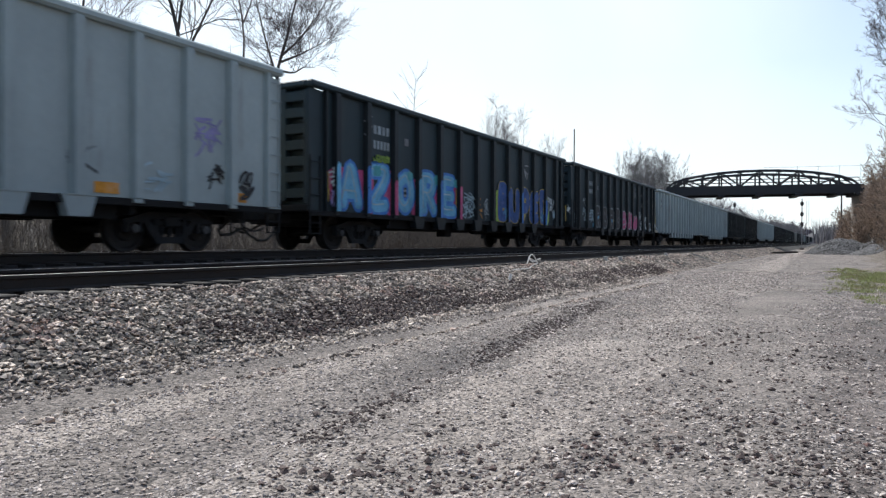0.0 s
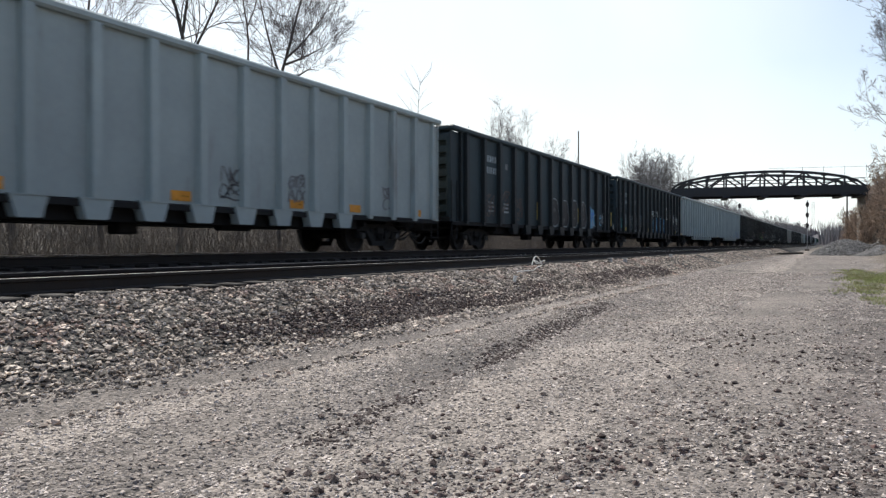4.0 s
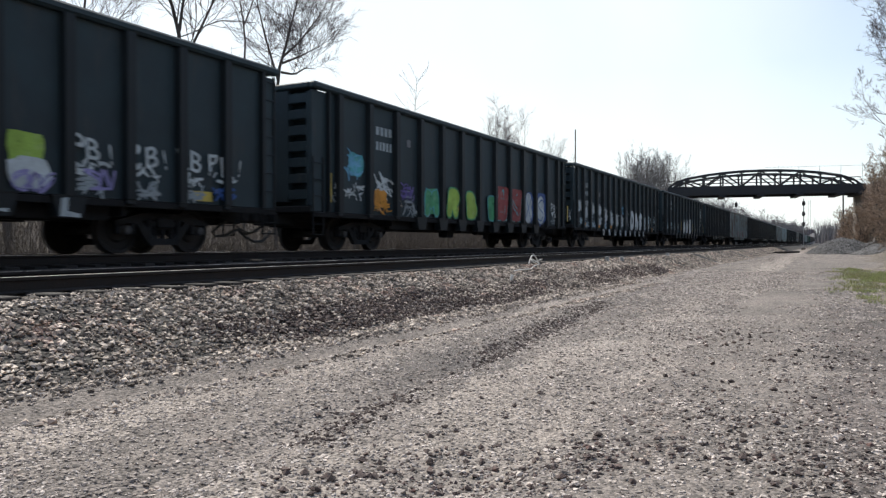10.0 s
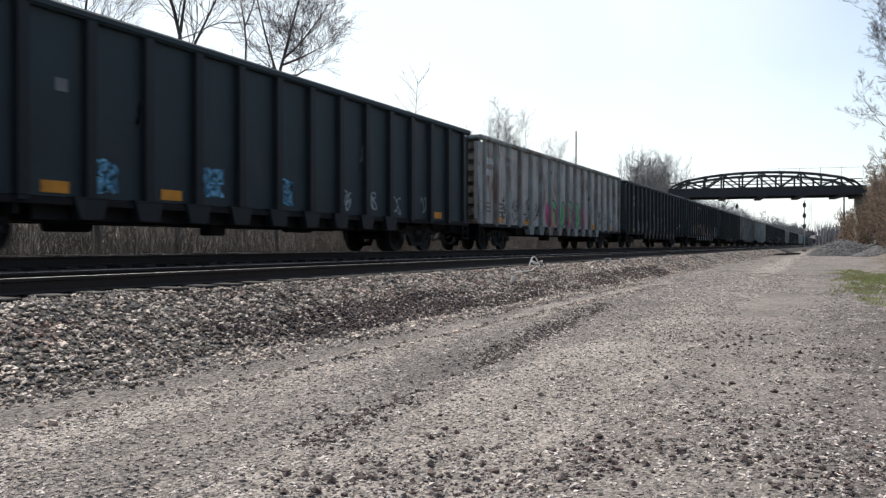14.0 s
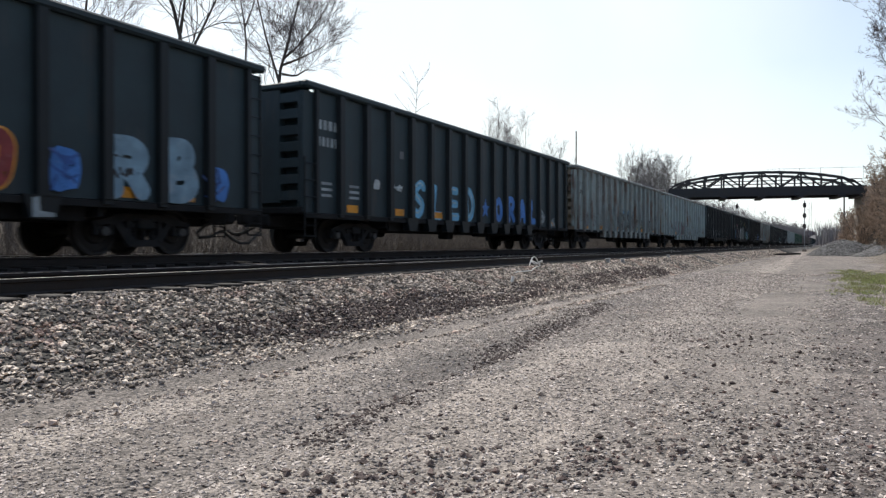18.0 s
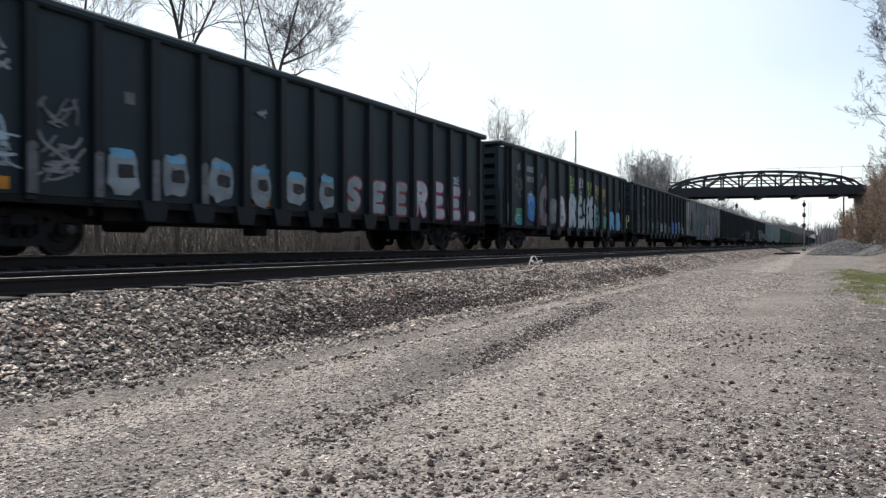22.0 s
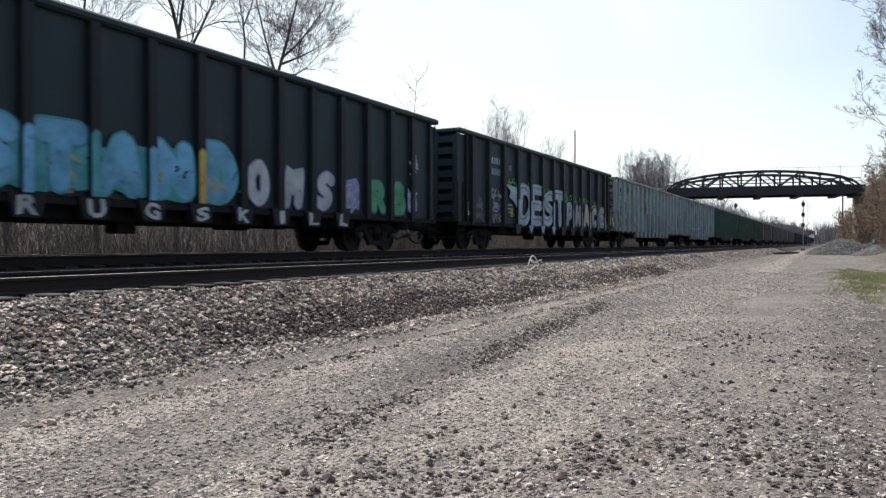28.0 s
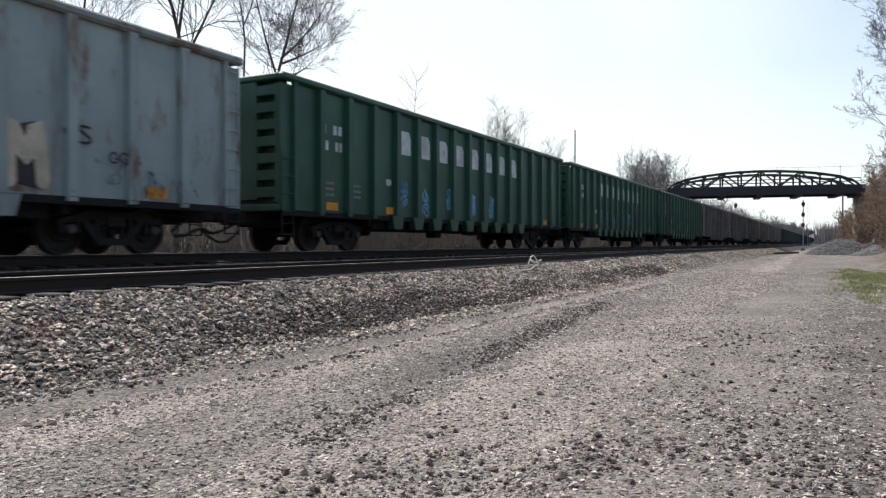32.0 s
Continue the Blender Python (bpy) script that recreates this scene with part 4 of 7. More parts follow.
def bare_tree(seed, x, y, tall, radius, label, stems=1, depth=4, spread=1.0, twig_radius=0.008, start=0.32, group="bare trees", paths=None, rise=(0.5, 1.3), limbs_each=12, slim=1.0, reach=1.0, twigs="twig"):
    """A leafless tree: trunk and limbs in one part, the fine crown of twigs in another."""
    rng = random.Random(seed)
    z = float(height(x, y)) - 0.1
    tree = empty("bare_tree", pose(x, y, z), label, "tree", group)
    limbs = []
    for s in range(len(paths) if paths else stems):
        way = Vector((rng.gauss(0, 0.16), rng.gauss(0, 0.16), 1)) if stems > 1 else Vector((0, 0, 1))
        rng.random()
        pts, p, d = [Vector((0, 0, 0))], Vector((0, 0, 0)), way.normalized()
        for i in range(8):
            d = (d + Vector((rng.gauss(0, 0.05), rng.gauss(0, 0.05), 0.02))).normalized()
            p = p + d * tall * 0.125 * 0.96
            pts.append(p.copy())
        r = radius / math.sqrt(stems) * 1.2
        if paths:
            # stems drawn as (across the view, up), bent a little in depth
            raw = [Vector((u * 0.468, -u * 0.884, h)) + Vector((0.884, 0.468, 0)) * rng.gauss(0, 0.05) * i for i, (u, h) in enumerate(paths[s])]
            pts = []
            for i in range(9):
                q = i / 8 * (len(raw) - 1)
                k = min(int(q), len(raw) - 2)
                pts.append(raw[k].lerp(raw[k + 1], q - k))
            r = radius * (1.0 if s == 0 else 0.6)
        limbs.append((pts, r, r * 0.12, 9))
        for i in range(limbs_each):
            t = start + (1 - start) * (i + rng.random()) / limbs_each
            t = min(t, 0.97)
            k = int(t * 8)
            at = pts[k].lerp(pts[k + 1], t * 8 - k)
            a = rng.uniform(0, 2 * math.pi)
            up = rng.uniform(*rise)
            branch_list(rng, at, Vector((math.cos(a) * spread, math.sin(a) * spread, up)), tall * reach * rng.uniform(0.14, 0.30) * (1.15 - 0.6 * t), r * (0.55 - 0.4 * t) * slim, depth - 2, 1.0, limbs)
    thick, fine = Geo(), Geo()
    for pts, r0, r1, dep in limbs:
        g = thick if dep >= 2 else fine
        sides = 7 if dep == 9 else 4 if dep >= 2 else 3
        g.tube(pts, max(r0, twig_radius), sides, max(r1, twig_radius * 0.7))

    def quick(g, name, mat):
        f = []
        for q in g.f:
            f += [(q[0], q[i], q[i + 1]) for i in range(1, len(q) - 1)]
        return tri_mesh(name, np.array(g.v), np.array(f), mat)
    part("trunk", quick(thick, "trunk", M["bark"]), M["bark"], tree)
    part("crown", quick(fine, "crown", M[twigs]), M[twigs], tree)
    return tree


bare_tree(3, 21.7, 24, 15, 0.12, "tall leafless tree with dark forked limbs behind the tracks", depth=5, start=0.25, twig_radius=0.0052, rise=(0.4, 2.0), limbs_each=20, slim=0.55, reach=1.15,
          paths=[[(0, 0), (0.1, 5), (0.15, 9.6), (-0.35, 10.8), (-0.9, 12.4), (-1.3, 14.5)], [(0.15, 9.2), (0.25, 10.0), (0.5, 11.2), (0.75, 13), (0.9, 15)], [(0.1, 7.5), (0.9, 9), (1.8, 11), (2.4, 13.0)]])
bare_tree(5, 27.8, 26, 13, 0.07, "slender leafless tree behind the tracks", depth=5, start=0.35, twig_radius=0.0052, rise=(0.5, 2.2), limbs_each=14, slim=0.55, reach=1.1,
          paths=[[(0, 0), (0, 8), (0.05, 10.4), (-0.1, 11.8), (-0.5, 13.6), (-0.8, 15)], [(0.0, 10.8), (0.5, 12), (0.65, 13.5), (1.0, 14.8)]])
bare_tree(8, 25.6, 22, 14, 0.10, "leafless tree that leans along the tracks", depth=5, start=0.25, twig_radius=0.0052, rise=(0.1, 1.5), limbs_each=14, slim=0.5, reach=0.85,
          paths=[[(0, 0), (-0.2, 5), (0, 8.3), (0.5, 9.9), (0.8, 11.3), (1.15, 12.6), (1.4, 14.2)], [(0.05, 8.2), (-0.5, 10), (-0.9, 11.8), (-1.0, 13.4)], [(0.3, 9.2), (1.0, 9.8), (1.7, 10.8), (2.2, 11.4)], [(0.25, 8.9), (1.0, 9.2), (1.6, 9.5), (2.1, 9.7)], [(0.2, 8.5), (0.8, 8.4), (1.3, 8.7), (1.8, 8.6)]])
bare_tree(9, 16.5, 27, 15.5, 0.12, "leafless tree with fine twigs behind the tracks", depth=5, start=0.35, twig_radius=0.0048, limbs_each=20, slim=0.5, reach=1.1)
bare_tree(10, 18.4, 24.5, 14.5, 0.09, "leafless tree with a mass of fine twigs behind the tracks", depth=5, start=0.3, twig_radius=0.0042, limbs_each=26, slim=0.45, reach=1.15, rise=(0.5, 1.8))
bare_tree(12, 42.3, 25, 11.6, 0.05, "thin forked leafless sapling behind the tracks", depth=2, start=0.72, twig_radius=0.012)
for i, (x, y, h) in enumerate(((79, 34, 13.0), (83, 36, 14.5), (88, 36, 13.2), (110, 40, 14.5), (114, 41, 13))):
    bare_tree(20 + i, x, y, h, 0.10, "leafless tree standing far behind the tracks", stems=5, spread=0.35, rise=(2.0, 4.0), depth=4, twig_radius=0.008, group="distant bare trees")
for i in range(9):
    bare_tree(40 + i, 160 + 4.2 * i + random.uniform(-2, 2), 36 + random.uniform(-4, 5), random.uniform(17, 20) - abs(i - 4) * 0.9, 0.16, "clump of leafless trees behind the bridge's far end", stems=9, depth=4, spread=0.3, twig_radius=0.014, start=0.3, rise=(2.0, 4.5), group="distant bare trees", twigs="hazed_twig")
for i in range(26):
    x = 200 + 26 * i
    bare_tree(60 + i, x + random.uniform(-8, 8), 27 + random.uniform(-4, 7), random.uniform(11, 15), 0.15, "leafless tree in the row beside the distant tracks", stems=2, depth=3 if x > 350 else 4, twig_radius=0.00011 * x + 0.005, start=0.15, group="trees along the line", twigs="hazed_twig")
n = 15000
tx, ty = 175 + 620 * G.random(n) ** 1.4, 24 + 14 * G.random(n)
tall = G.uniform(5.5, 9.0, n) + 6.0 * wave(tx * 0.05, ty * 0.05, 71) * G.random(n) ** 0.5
tagged(new("far_thicket", blades("far_thicket", tx, ty, height(tx, ty), tall, 0.05 + tx * 0.0002, 0.18, M["hazed_twig"])), "hazy leafless thicket along the distant tracks", "thicket", kind="stuff")
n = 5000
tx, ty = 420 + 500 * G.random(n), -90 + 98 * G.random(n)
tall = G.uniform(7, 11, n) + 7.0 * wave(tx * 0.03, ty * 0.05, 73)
tagged(new("far_thicket", blades("far_thicket", tx, ty, height(tx, ty), tall, 0.25, 0.18, M["hazed_twig"])), "hazy leafless wood far beyond the bridge", "thicket", kind="stuff")
# trees and bushes on the bank by the bridge
bare_tree(101, 41.5, -3.6, 13, 0.13, "leafless tree with fine twigs at the edge of the lot", depth=6, start=0.50, twig_radius=0.0042, limbs_each=26, slim=0.4, rise=(0.4, 1.8), reach=1.25)
bare_tree(102, 50, -4.9, 11, 0.12, "leafless tree on the roadside bank", depth=5, start=0.25, twig_radius=0.009)
for i, (x, y, h) in enumerate(((86, -6.0, 8.5), (92, -7.5, 9), (98, -6.6, 7.0), (104, -8.0, 8.0), (78, -6.5, 8.0), (70, -6.8, 9.0), (62, -6.5, 8.5), (110, -9.5, 7), (88, -4.2, 5), (95, -4.6, 6.5), (101, -4.8, 6.5), (107, -5.4, 7.0), (113, -6.2, 6), (97, -9, 7), (90, -9, 8), (76, -4.6, 5), (68, -5.0, 6), (135, -5.0, 6), (145, -6.5, 7), (160, -4.5, 7), (104, -3.2, 4.5), (108, -3.4, 5.5), (111, -4.0, 6.5), (114, -3.5, 5.0), (116, -5.0, 7.0), (99, -3.0, 3.5), (117.5, -4.9, 4.5), (109, -4.8, 5.0), (132, -2.4, 5.5), (138, -2.2, 6.0), (146, -2.3, 6.5), (154, -2.5, 7.5), (163, -2.8, 7.5), (142, -3.2, 8.0))):
    bare_tree(110 + i, x, y, h, 0.07, "leafless shrub with reddish twigs on the bank", stems=5, depth=4, start=0.08, twig_radius=0.010 + x * 0.00006, spread=1.2, group="shrubs on the bank", twigs="shrub")
n = 26000
wx, wy = 30 + 100 * G.random(n), -1.6 - 9 * G.random(n)
sel = wy < -2.9 - 2.0 * wave(wx * 0.2, wy * 0.2, 13) - (wx - 30) * 0.004
wx, wy = wx[sel], wy[sel]
tagged(new("dry_weeds", blades("dry_weeds", wx, wy, height(wx, wy), G.uniform(0.3, 1.3, len(wx)), 0.012 + wx * 0.00022, 0.3, M["reed"])), "dry reddish-brown weeds on the bank", "weeds", kind="stuff")
n = 150000
qx, qy = 13 + 30 * G.random(n), 0.6 - 6 * G.random(n)
near = np.maximum(1 - ((qx - 26.5) / 9) ** 2 - ((qy + 1.35) / 1.6) ** 2, np.maximum(1 - ((qx - 19.5) / 5.5) ** 2 - ((qy + 1.75) / 1.25) ** 2, 1 - ((qx - 32) / 6) ** 2 - ((qy + 0.75) / 0.9) ** 2))
sel = near + (wave(qx * 0.9, qy * 1.8, 17) - 0.5) * 1.5 + (wave(qx * 4, qy * 6, 18) - 0.5) * 1.2 + G.random(n) * 1.3 > 1.56
qx, qy = qx[sel], qy[sel]
tagged(new("grass", blades("grass", qx, qy, height(qx, qy), G.uniform(0.03, 0.10, len(qx)), 0.008, 0.6, M["grass"])), "patches of short spring grass at the lot's edge", "grass", kind="stuff")


def post(name, x, y, tall, radius, mat, label, category, sides=8):
    z = float(height(x, y)) - 0.15
    ob = new(name, Geo().tube([(0, 0, 0), (0, 0, tall * 0.5), (0.01, 0, tall + 0.15)], radius, sides, radius * 0.85).mesh(name, mat))
    ob.matrix_basis = pose(x, y, z)
    return tagged(ob, label, category)


post("pole", 150, -1.7, 11.5, 0.14, M["bark"], "dark wooden pole beyond the bridge", "pole")
post("pole", 53.2, 17.0, 9.5, 0.055, M["wood"], "thin grey pole standing behind the tracks", "pole")
for x, y, h, r in ((15.6, 17.3, 1.0, 0.11), (25.2, 17.4, 1.3, 0.16), (24.3, 17.9, 0.9, 0.10), (34.5, 17.6, 1.0, 0.12)):
    post("wooden_post", x, y, h, r, M["wood"], "short weathered wooden post in the brush", "post")

# ---- road bridge over the tracks ----
A, B = Vector((115.0, 22.2, 0)), Vector((119.6, -3.6, 0))
SPAN = (B - A).length
bridge = empty("road_bridge", Matrix.Translation(A) @ Matrix.Rotation(math.atan2(B.y - A.y, B.x - A.x), 4, "Z"), "dark steel pony truss road bridge over the tracks", "bridge")
LOW, DECK = 8.15, 9.60
ROAD = 6.4  # the far truss stands this far behind the near one


def bar(a, b, w):
    """A square steel member from a to b."""
    return Geo().tube([a, b], w * 0.7, 4)


def rise(u):
    return 2.2 * (1 - abs(2 * u - 1) ** 2.2 * 0.75)


PANELS = 10
for side in (0, 1):
    y = side * ROAD
    part("deck_girder", Geo().box((0, y - 0.15, LOW + 0.15), (SPAN + 0.6, y + 0.15, DECK), 0.02), M["steel"], bridge)
    tops = [(SPAN * (i + (0.35 if i == 0 else -0.35 if i == PANELS else 0)) / PANELS, y, DECK + rise(i / PANELS)) for i in range(PANELS + 1)]
    for i in range(PANELS):
        part("top_chord", bar(tops[i], tops[i + 1], 0.36), M["steel"], bridge)
    part("end_post", bar((0.1, y, DECK - 0.1), tops[0], 0.28), M["steel"], bridge)
    part("end_post", bar((SPAN - 0.1, y, DECK - 0.1), tops[-1], 0.28), M["steel"], bridge)
    for i in range(1, PANELS):
        part("vertical", bar((tops[i][0], y, DECK - 0.1), tops[i], 0.24), M["steel"], bridge)
        g = Geo().prism([(-0.5, -0.12), (0.5, -0.12), (0.3, -0.42), (-0.3, -0.42)], y - 0.17, y + 0.17, "y")
        part("gusset", g, M["steel"], bridge, at=pose(tops[i][0], 0, tops[i][2] + 0.14))
    for i in range(PANELS):
        lo, hi = (tops[i][0], y, DECK), (tops[i + 1][0], y, DECK + rise((i + 1) / PANELS))
        if i % 2:
            lo, hi = (tops[i + 1][0], y, DECK), tops[i]
        part("diagonal", bar(lo, hi, 0.22), M["steel"], bridge)
    part("railing", Geo().tube([(0, y, DECK + 0.95), (SPAN, y, DECK + 0.95)], 0.06, 5).tube([(0, y, DECK + 0.5), (SPAN, y, DECK + 0.5)], 0.04, 5), M["steel"], bridge)
for i in range(PANELS + 1):
    x = SPAN * i / PANELS
    if i % 2 or i in (0, PANELS):
        part("floor_beam", Geo().box((x - 0.45, -0.4, LOW - 0.12), (x + 0.45, ROAD + 0.4, LOW + 0.2), 0.03), M["steel"], bridge)
part("deck", Geo().box((-0.3, 0.15, LOW + 0.8), (SPAN + 0.3, ROAD - 0.15, LOW + 1.1)), M["concrete"], bridge)
g = Geo().tube([(SPAN * 0.55, ROAD + 0.5, DECK + 3.3), (SPAN + 6, ROAD + 0.5, DECK + 3.2)], 0.025, 4)
for i in range(5):
    g.tube([(SPAN * (0.62 + 0.11 * i), ROAD + 0.5, DECK - 0.3), (SPAN * (0.62 + 0.11 * i), ROAD + 0.5, DECK + 3.4)], 0.03, 4)
part("fence", g, M["galv"], bridge)
for nm, x0, x1 in (("abutment", SPAN + 0.35, SPAN + 3.4), ("abutment", -3.0, 0.5)):
    ob = new(nm, Geo().box((x0, -0.6, -1.5), (x1, ROAD + 0.6, LOW + 0.1), 0.06).box((x0 + (0.9 if x0 > 0 else 0), -0.6, LOW + 0.1), (x1 - (0 if x0 > 0 else 0.9), ROAD + 0.6, DECK), 0.05).mesh(nm, M["concrete"]))
    ob.matrix_basis = bridge.matrix_basis
    tagged(ob, "weathered concrete abutment that carries the bridge", "abutment")


# ---- railway signals ----
def signal(x, y, tall, heads, label, ladder=True):
    z = float(height(x, y)) - 0.1
    ob = empty("railway_signal", pose(x, y, z), label, "railway signal")
    top = tall - z
    part("mast", Geo().tube([(0, 0, 0), (0, 0, top + 0.3)], 0.08, 8), M["galv"], ob)
    part("base", Geo().box((-0.35, -0.35, 0), (0.35, 0.35, 0.5), 0.04), M["concrete"], ob)
    for h in heads:
        g = Geo()
        pts = [(0.28 * math.cos(a), 0.44 * math.sin(a)) for a in [2 * math.pi * i / 16 for i in range(16)]]
        g.prism([(a, h - z + b) for a, b in pts], -0.16, -0.12, "x")
        head = part("signal_head", g.box((-0.14, -0.14, h - z - 0.4), (0.2, 0.14, h - z + 0.4), 0.02), M["matblack"], ob, "black oval signal head")
        for q in (-0.25, 0, 0.25):
            part("hood", Geo().tube([(-0.16, 0, h - z + q), (-0.42, 0, h - z + q - 0.02)], 0.11, 10), M["matblack"], head)
            part("lens", Geo().tube([(-0.425, 0, h - z + q), (-0.43, 0, h - z + q)], 0.085, 10), M["lens"], head)
    if ladder:
        g = Geo()
        for q in (-0.7, -1.05):
            g.tube([(0.1, q, 0.2), (0.1, q, top)], 0.025, 4)
        for i in range(int(top / 0.4)):
            g.tube([(0.1, -0.7, 0.4 + 0.4 * i), (0.1, -1.05, 0.4 + 0.4 * i)], 0.015, 4)
        for h in (0.35, 0.6, 0.85):
            g.tube([(0, 0, top * h), (0.1, -0.7, top * h)], 0.02, 4)
        part("ladder", g, M["galv"], ob)
    return ob


signal(141.4, 4.4, 8.5, (8.0, 6.2, 4.4), "three-headed railway signal mast beside the near track")
signal(147.0, 15.9, 8.6, (8.3,), "single railway signal mast behind the train", False)

# ---- stone pile ----
def pile(x, y, rx, ry, tall, seed, label):
    n = 8500
    a, q = G.uniform(0, 2 * np.pi, n), np.sqrt(G.random(n))
    px, py = x + rx * q * np.cos(a), y + ry * q * np.sin(a)
    pz = tall * np.clip(1 - q ** 1.35, 0, 1) * (0.75 + 0.5 * wave(px * 0.8, py * 0.8, seed))
    size = G.uniform(0.07, 0.20, n)
    v = ICO[None] * (1 + G.uniform(-0.25, 0.25, (n, 12, 1))) * size[:, None, None] * 0.5 * G.uniform(0.6, 1, (n, 1, 3))
    v = np.einsum("nij,nkj->nki", turns(n), v) + np.stack([px, py, height(px, py) + pz], -1)[:, None]
    f = ICO_F[None] + (np.arange(n) * 12)[:, None, None]
    ob = empty("stone_pile", pose(0, 0, 0), label, "stone pile")
    tagged(part("rubble", tri_mesh("rubble", v.reshape(-1, 3), f.reshape(-1, 3), M["pile"]), M["pile"], ob), kind="stuff")
    rings, sides = 10, 28
    core, cf = [], []
    for i in range(rings + 1):
        for k in range(sides):
            qq, aa = i / rings, 2 * math.pi * k / sides
            cx_, cy_ = x + rx * qq * math.cos(aa), y + ry * qq * math.sin(aa)
            core.append((cx_, cy_, float(height(cx_, cy_)) - 0.08 + tall * max(0, 1 - qq ** 1.35) * (0.75 + 0.5 * float(wave(np.array(cx_ * 0.8), np.array(cy_ * 0.8), seed)))))
    for i in range(rings):
        for k in range(sides):
            p, q2 = i * sides + k, i * sides + (k + 1) % sides
            cf += [(p, q2, q2 + sides), (p, q2 + sides, p + sides)]
    part("packed_core", tri_mesh("packed_core", core, cf, M["pile"], True), M["pile"], ob)


pile(92, -1.0, 7.5, 3.6, 1.75, 21, "dark grey heap of crushed stone beside the lot")
pile(84, -3.4, 3.5, 1.8, 0.7, 22, "low heap of dark crushed stone")

# ---- small things by the near track ----
coil = new("cable_coil", Geo().tube([(0.24 * math.cos(a), 0.12 * math.sin(a * 0.5), 0.02 + 0.26 * math.sin(a) ** 2 * 0.9) for a in [0.16 * i for i in range(20)]], 0.016, 6)
           .tube([(-0.2 - 0.25 * i, -0.15 - 0.03 * i + 0.05 * math.sin(i), 0.02 - 0.03 * min(i, 3)) for i in range(11)], 0.012, 6).tube([(0.12 * math.cos(a), 0.15 * math.sin(a), 0.05 + 0.1 * abs(math.sin(a))) for a in [0.3 * i for i in range(20)]], 0.014, 6).mesh("cable_coil", M["litter"]))
coil.matrix_basis = pose(18.4, 6.95, float(height(18.4, 6.95)) + 0.02)
tagged(coil, "loop of pale cable lying on the ballast", "cable")
cup = new("litter", Geo().tube([(0, 0, 0), (0.02, 0, 0.13)], 0.035, 9, 0.045).mesh("litter", M["litter"]))
cup.matrix_basis = pose(15.1, 6.3, float(height(15.1, 6.3)) + 0.02, 12, 8, 0)
tagged(cup, "white plastic cup on the ballast", "litter")
for x, y in ((25.0, 6.85), (27.2, 6.9), (35.2, 6.8)):
    g = Geo().box((-0.07, -0.06, 0), (0.07, 0.06, 0.16), 0.015).box((-0.09, -0.08, 0.16), (0.09, 0.08, 0.18), 0.008)
    ob = new("track_box", g.mesh("track_box", M["galv"]))
    ob.matrix_basis = pose(x, y, float(height(x, y)) - 0.02)
    tagged(ob, "small grey junction box beside the near track", "junction box")
for i in range(3):
    ob = new("spare_rail", Geo().prism(rail_outline(0.17, 0), -5.5, 5.5).mesh("spare_rail", M["railside"]))
    ob.matrix_basis = pose(92 + i, 4.6 + 0.25 * i, float(height(92, 4.6)) + 0.02 + 0.003 * i, 0, 0, -12 + i)
    tagged(ob, "rusty spare rail lying on the lot", "rail", "spare rails")

# a far wooded ridge
n = 9000
fx, fy = 520 + 1300 * G.random(n), -420 + 760 * G.random(n)
sel = (np.abs(fy - 10) > 22) & ((fy > 30) | (fx > 700))
fx, fy = fx[sel], fy[sel]
tagged(new("far_woods", blades("far_woods", fx, fy, height(fx, fy), G.uniform(6, 14, len(fx)), G.uniform(1.0, 2.2, len(fx)), 0.06, M["twig"])), "hazy grey leafless woods on the horizon", "woods", kind="stuff")

# coarse dark stones thrown up along a wheel rut
n = 3600
ux = 3.4 + 11 * G.random(n) ** 1.2
uy = 2.75 + 0.115 * (ux - 3.4) + G.normal(0, 0.13, n)
sel = wave(ux * 1.1, uy * 0, 31) + G.random(n) * 0.7 > 0.75
ux, uy = ux[sel], uy[sel]
tagged(new("rut_stones", rocks("rut_stones", ux, uy, G.uniform(0.02, 0.06, len(ux)), 0.1, M["dark_stone"], OCT, OCT_F, 0.6)), "dark stones along a wheel rut in the lot", "stones", kind="stuff")
n = 9000
ux, uy = 2.6 + 11 * G.random(n) ** 1.5, -1.4 + 3.6 * G.random(n)
sel = wave(ux * 0.9, uy * 1.3, 33) + G.random(n) * 0.35 - 0.16 * np.maximum(uy - 0.3, 0) - 0.4 * step(4.4, 6.5, ux) > 0.70
ux, uy = ux[sel], uy[sel]
tagged(new("coarse_stones", rocks("coarse_stones", ux, uy, 0.014 + 0.045 * G.random(len(ux)) ** 1.8, 0.1, M["dark_stone"], OCT, OCT_F, 0.6)), "scattered dark coarse stones on the lot", "stones", kind="stuff")

# clumps of broken dark and pale stone
n = 2400
pick = G.integers(0, 9, n)
where_x = np.array([3.75, 4.3, 5.3, 4.5, 5.6, 3.0, 3.35, 9.8, 7.0])[pick]
where_y = np.array([1.12, 0.75, 0.62, 0.05, 0.15, 2.1, 1.6, 0.95, 0.0])[pick]
far = np.array([0.16, 0.3, 0.4, 0.35, 0.5, 0.22, 0.2, 0.7, 0.6])[pick]
ux, uy = where_x + G.normal(0, 1, n) * far * 1.3, where_y + G.normal(0, 1, n) * far
sel = (wave(ux * 2.6, uy * 3.4, 35) + G.random(n) * 0.3 > 0.55) & (ux > 2.5)
ux, uy = ux[sel], uy[sel]
size = (0.012 + 0.044 * G.random(len(ux)) ** 2.2) * (1 + ux / 40)
pale = G.random(len(ux)) < 0.28
tagged(new("broken_stone", rocks("broken_stone", ux[~pale], uy[~pale], size[~pale], 0.14, M["dark_stone"], OCT, OCT_F, 0.65)), "clumps of dark reddish broken stone on the lot", "stones", kind="stuff")
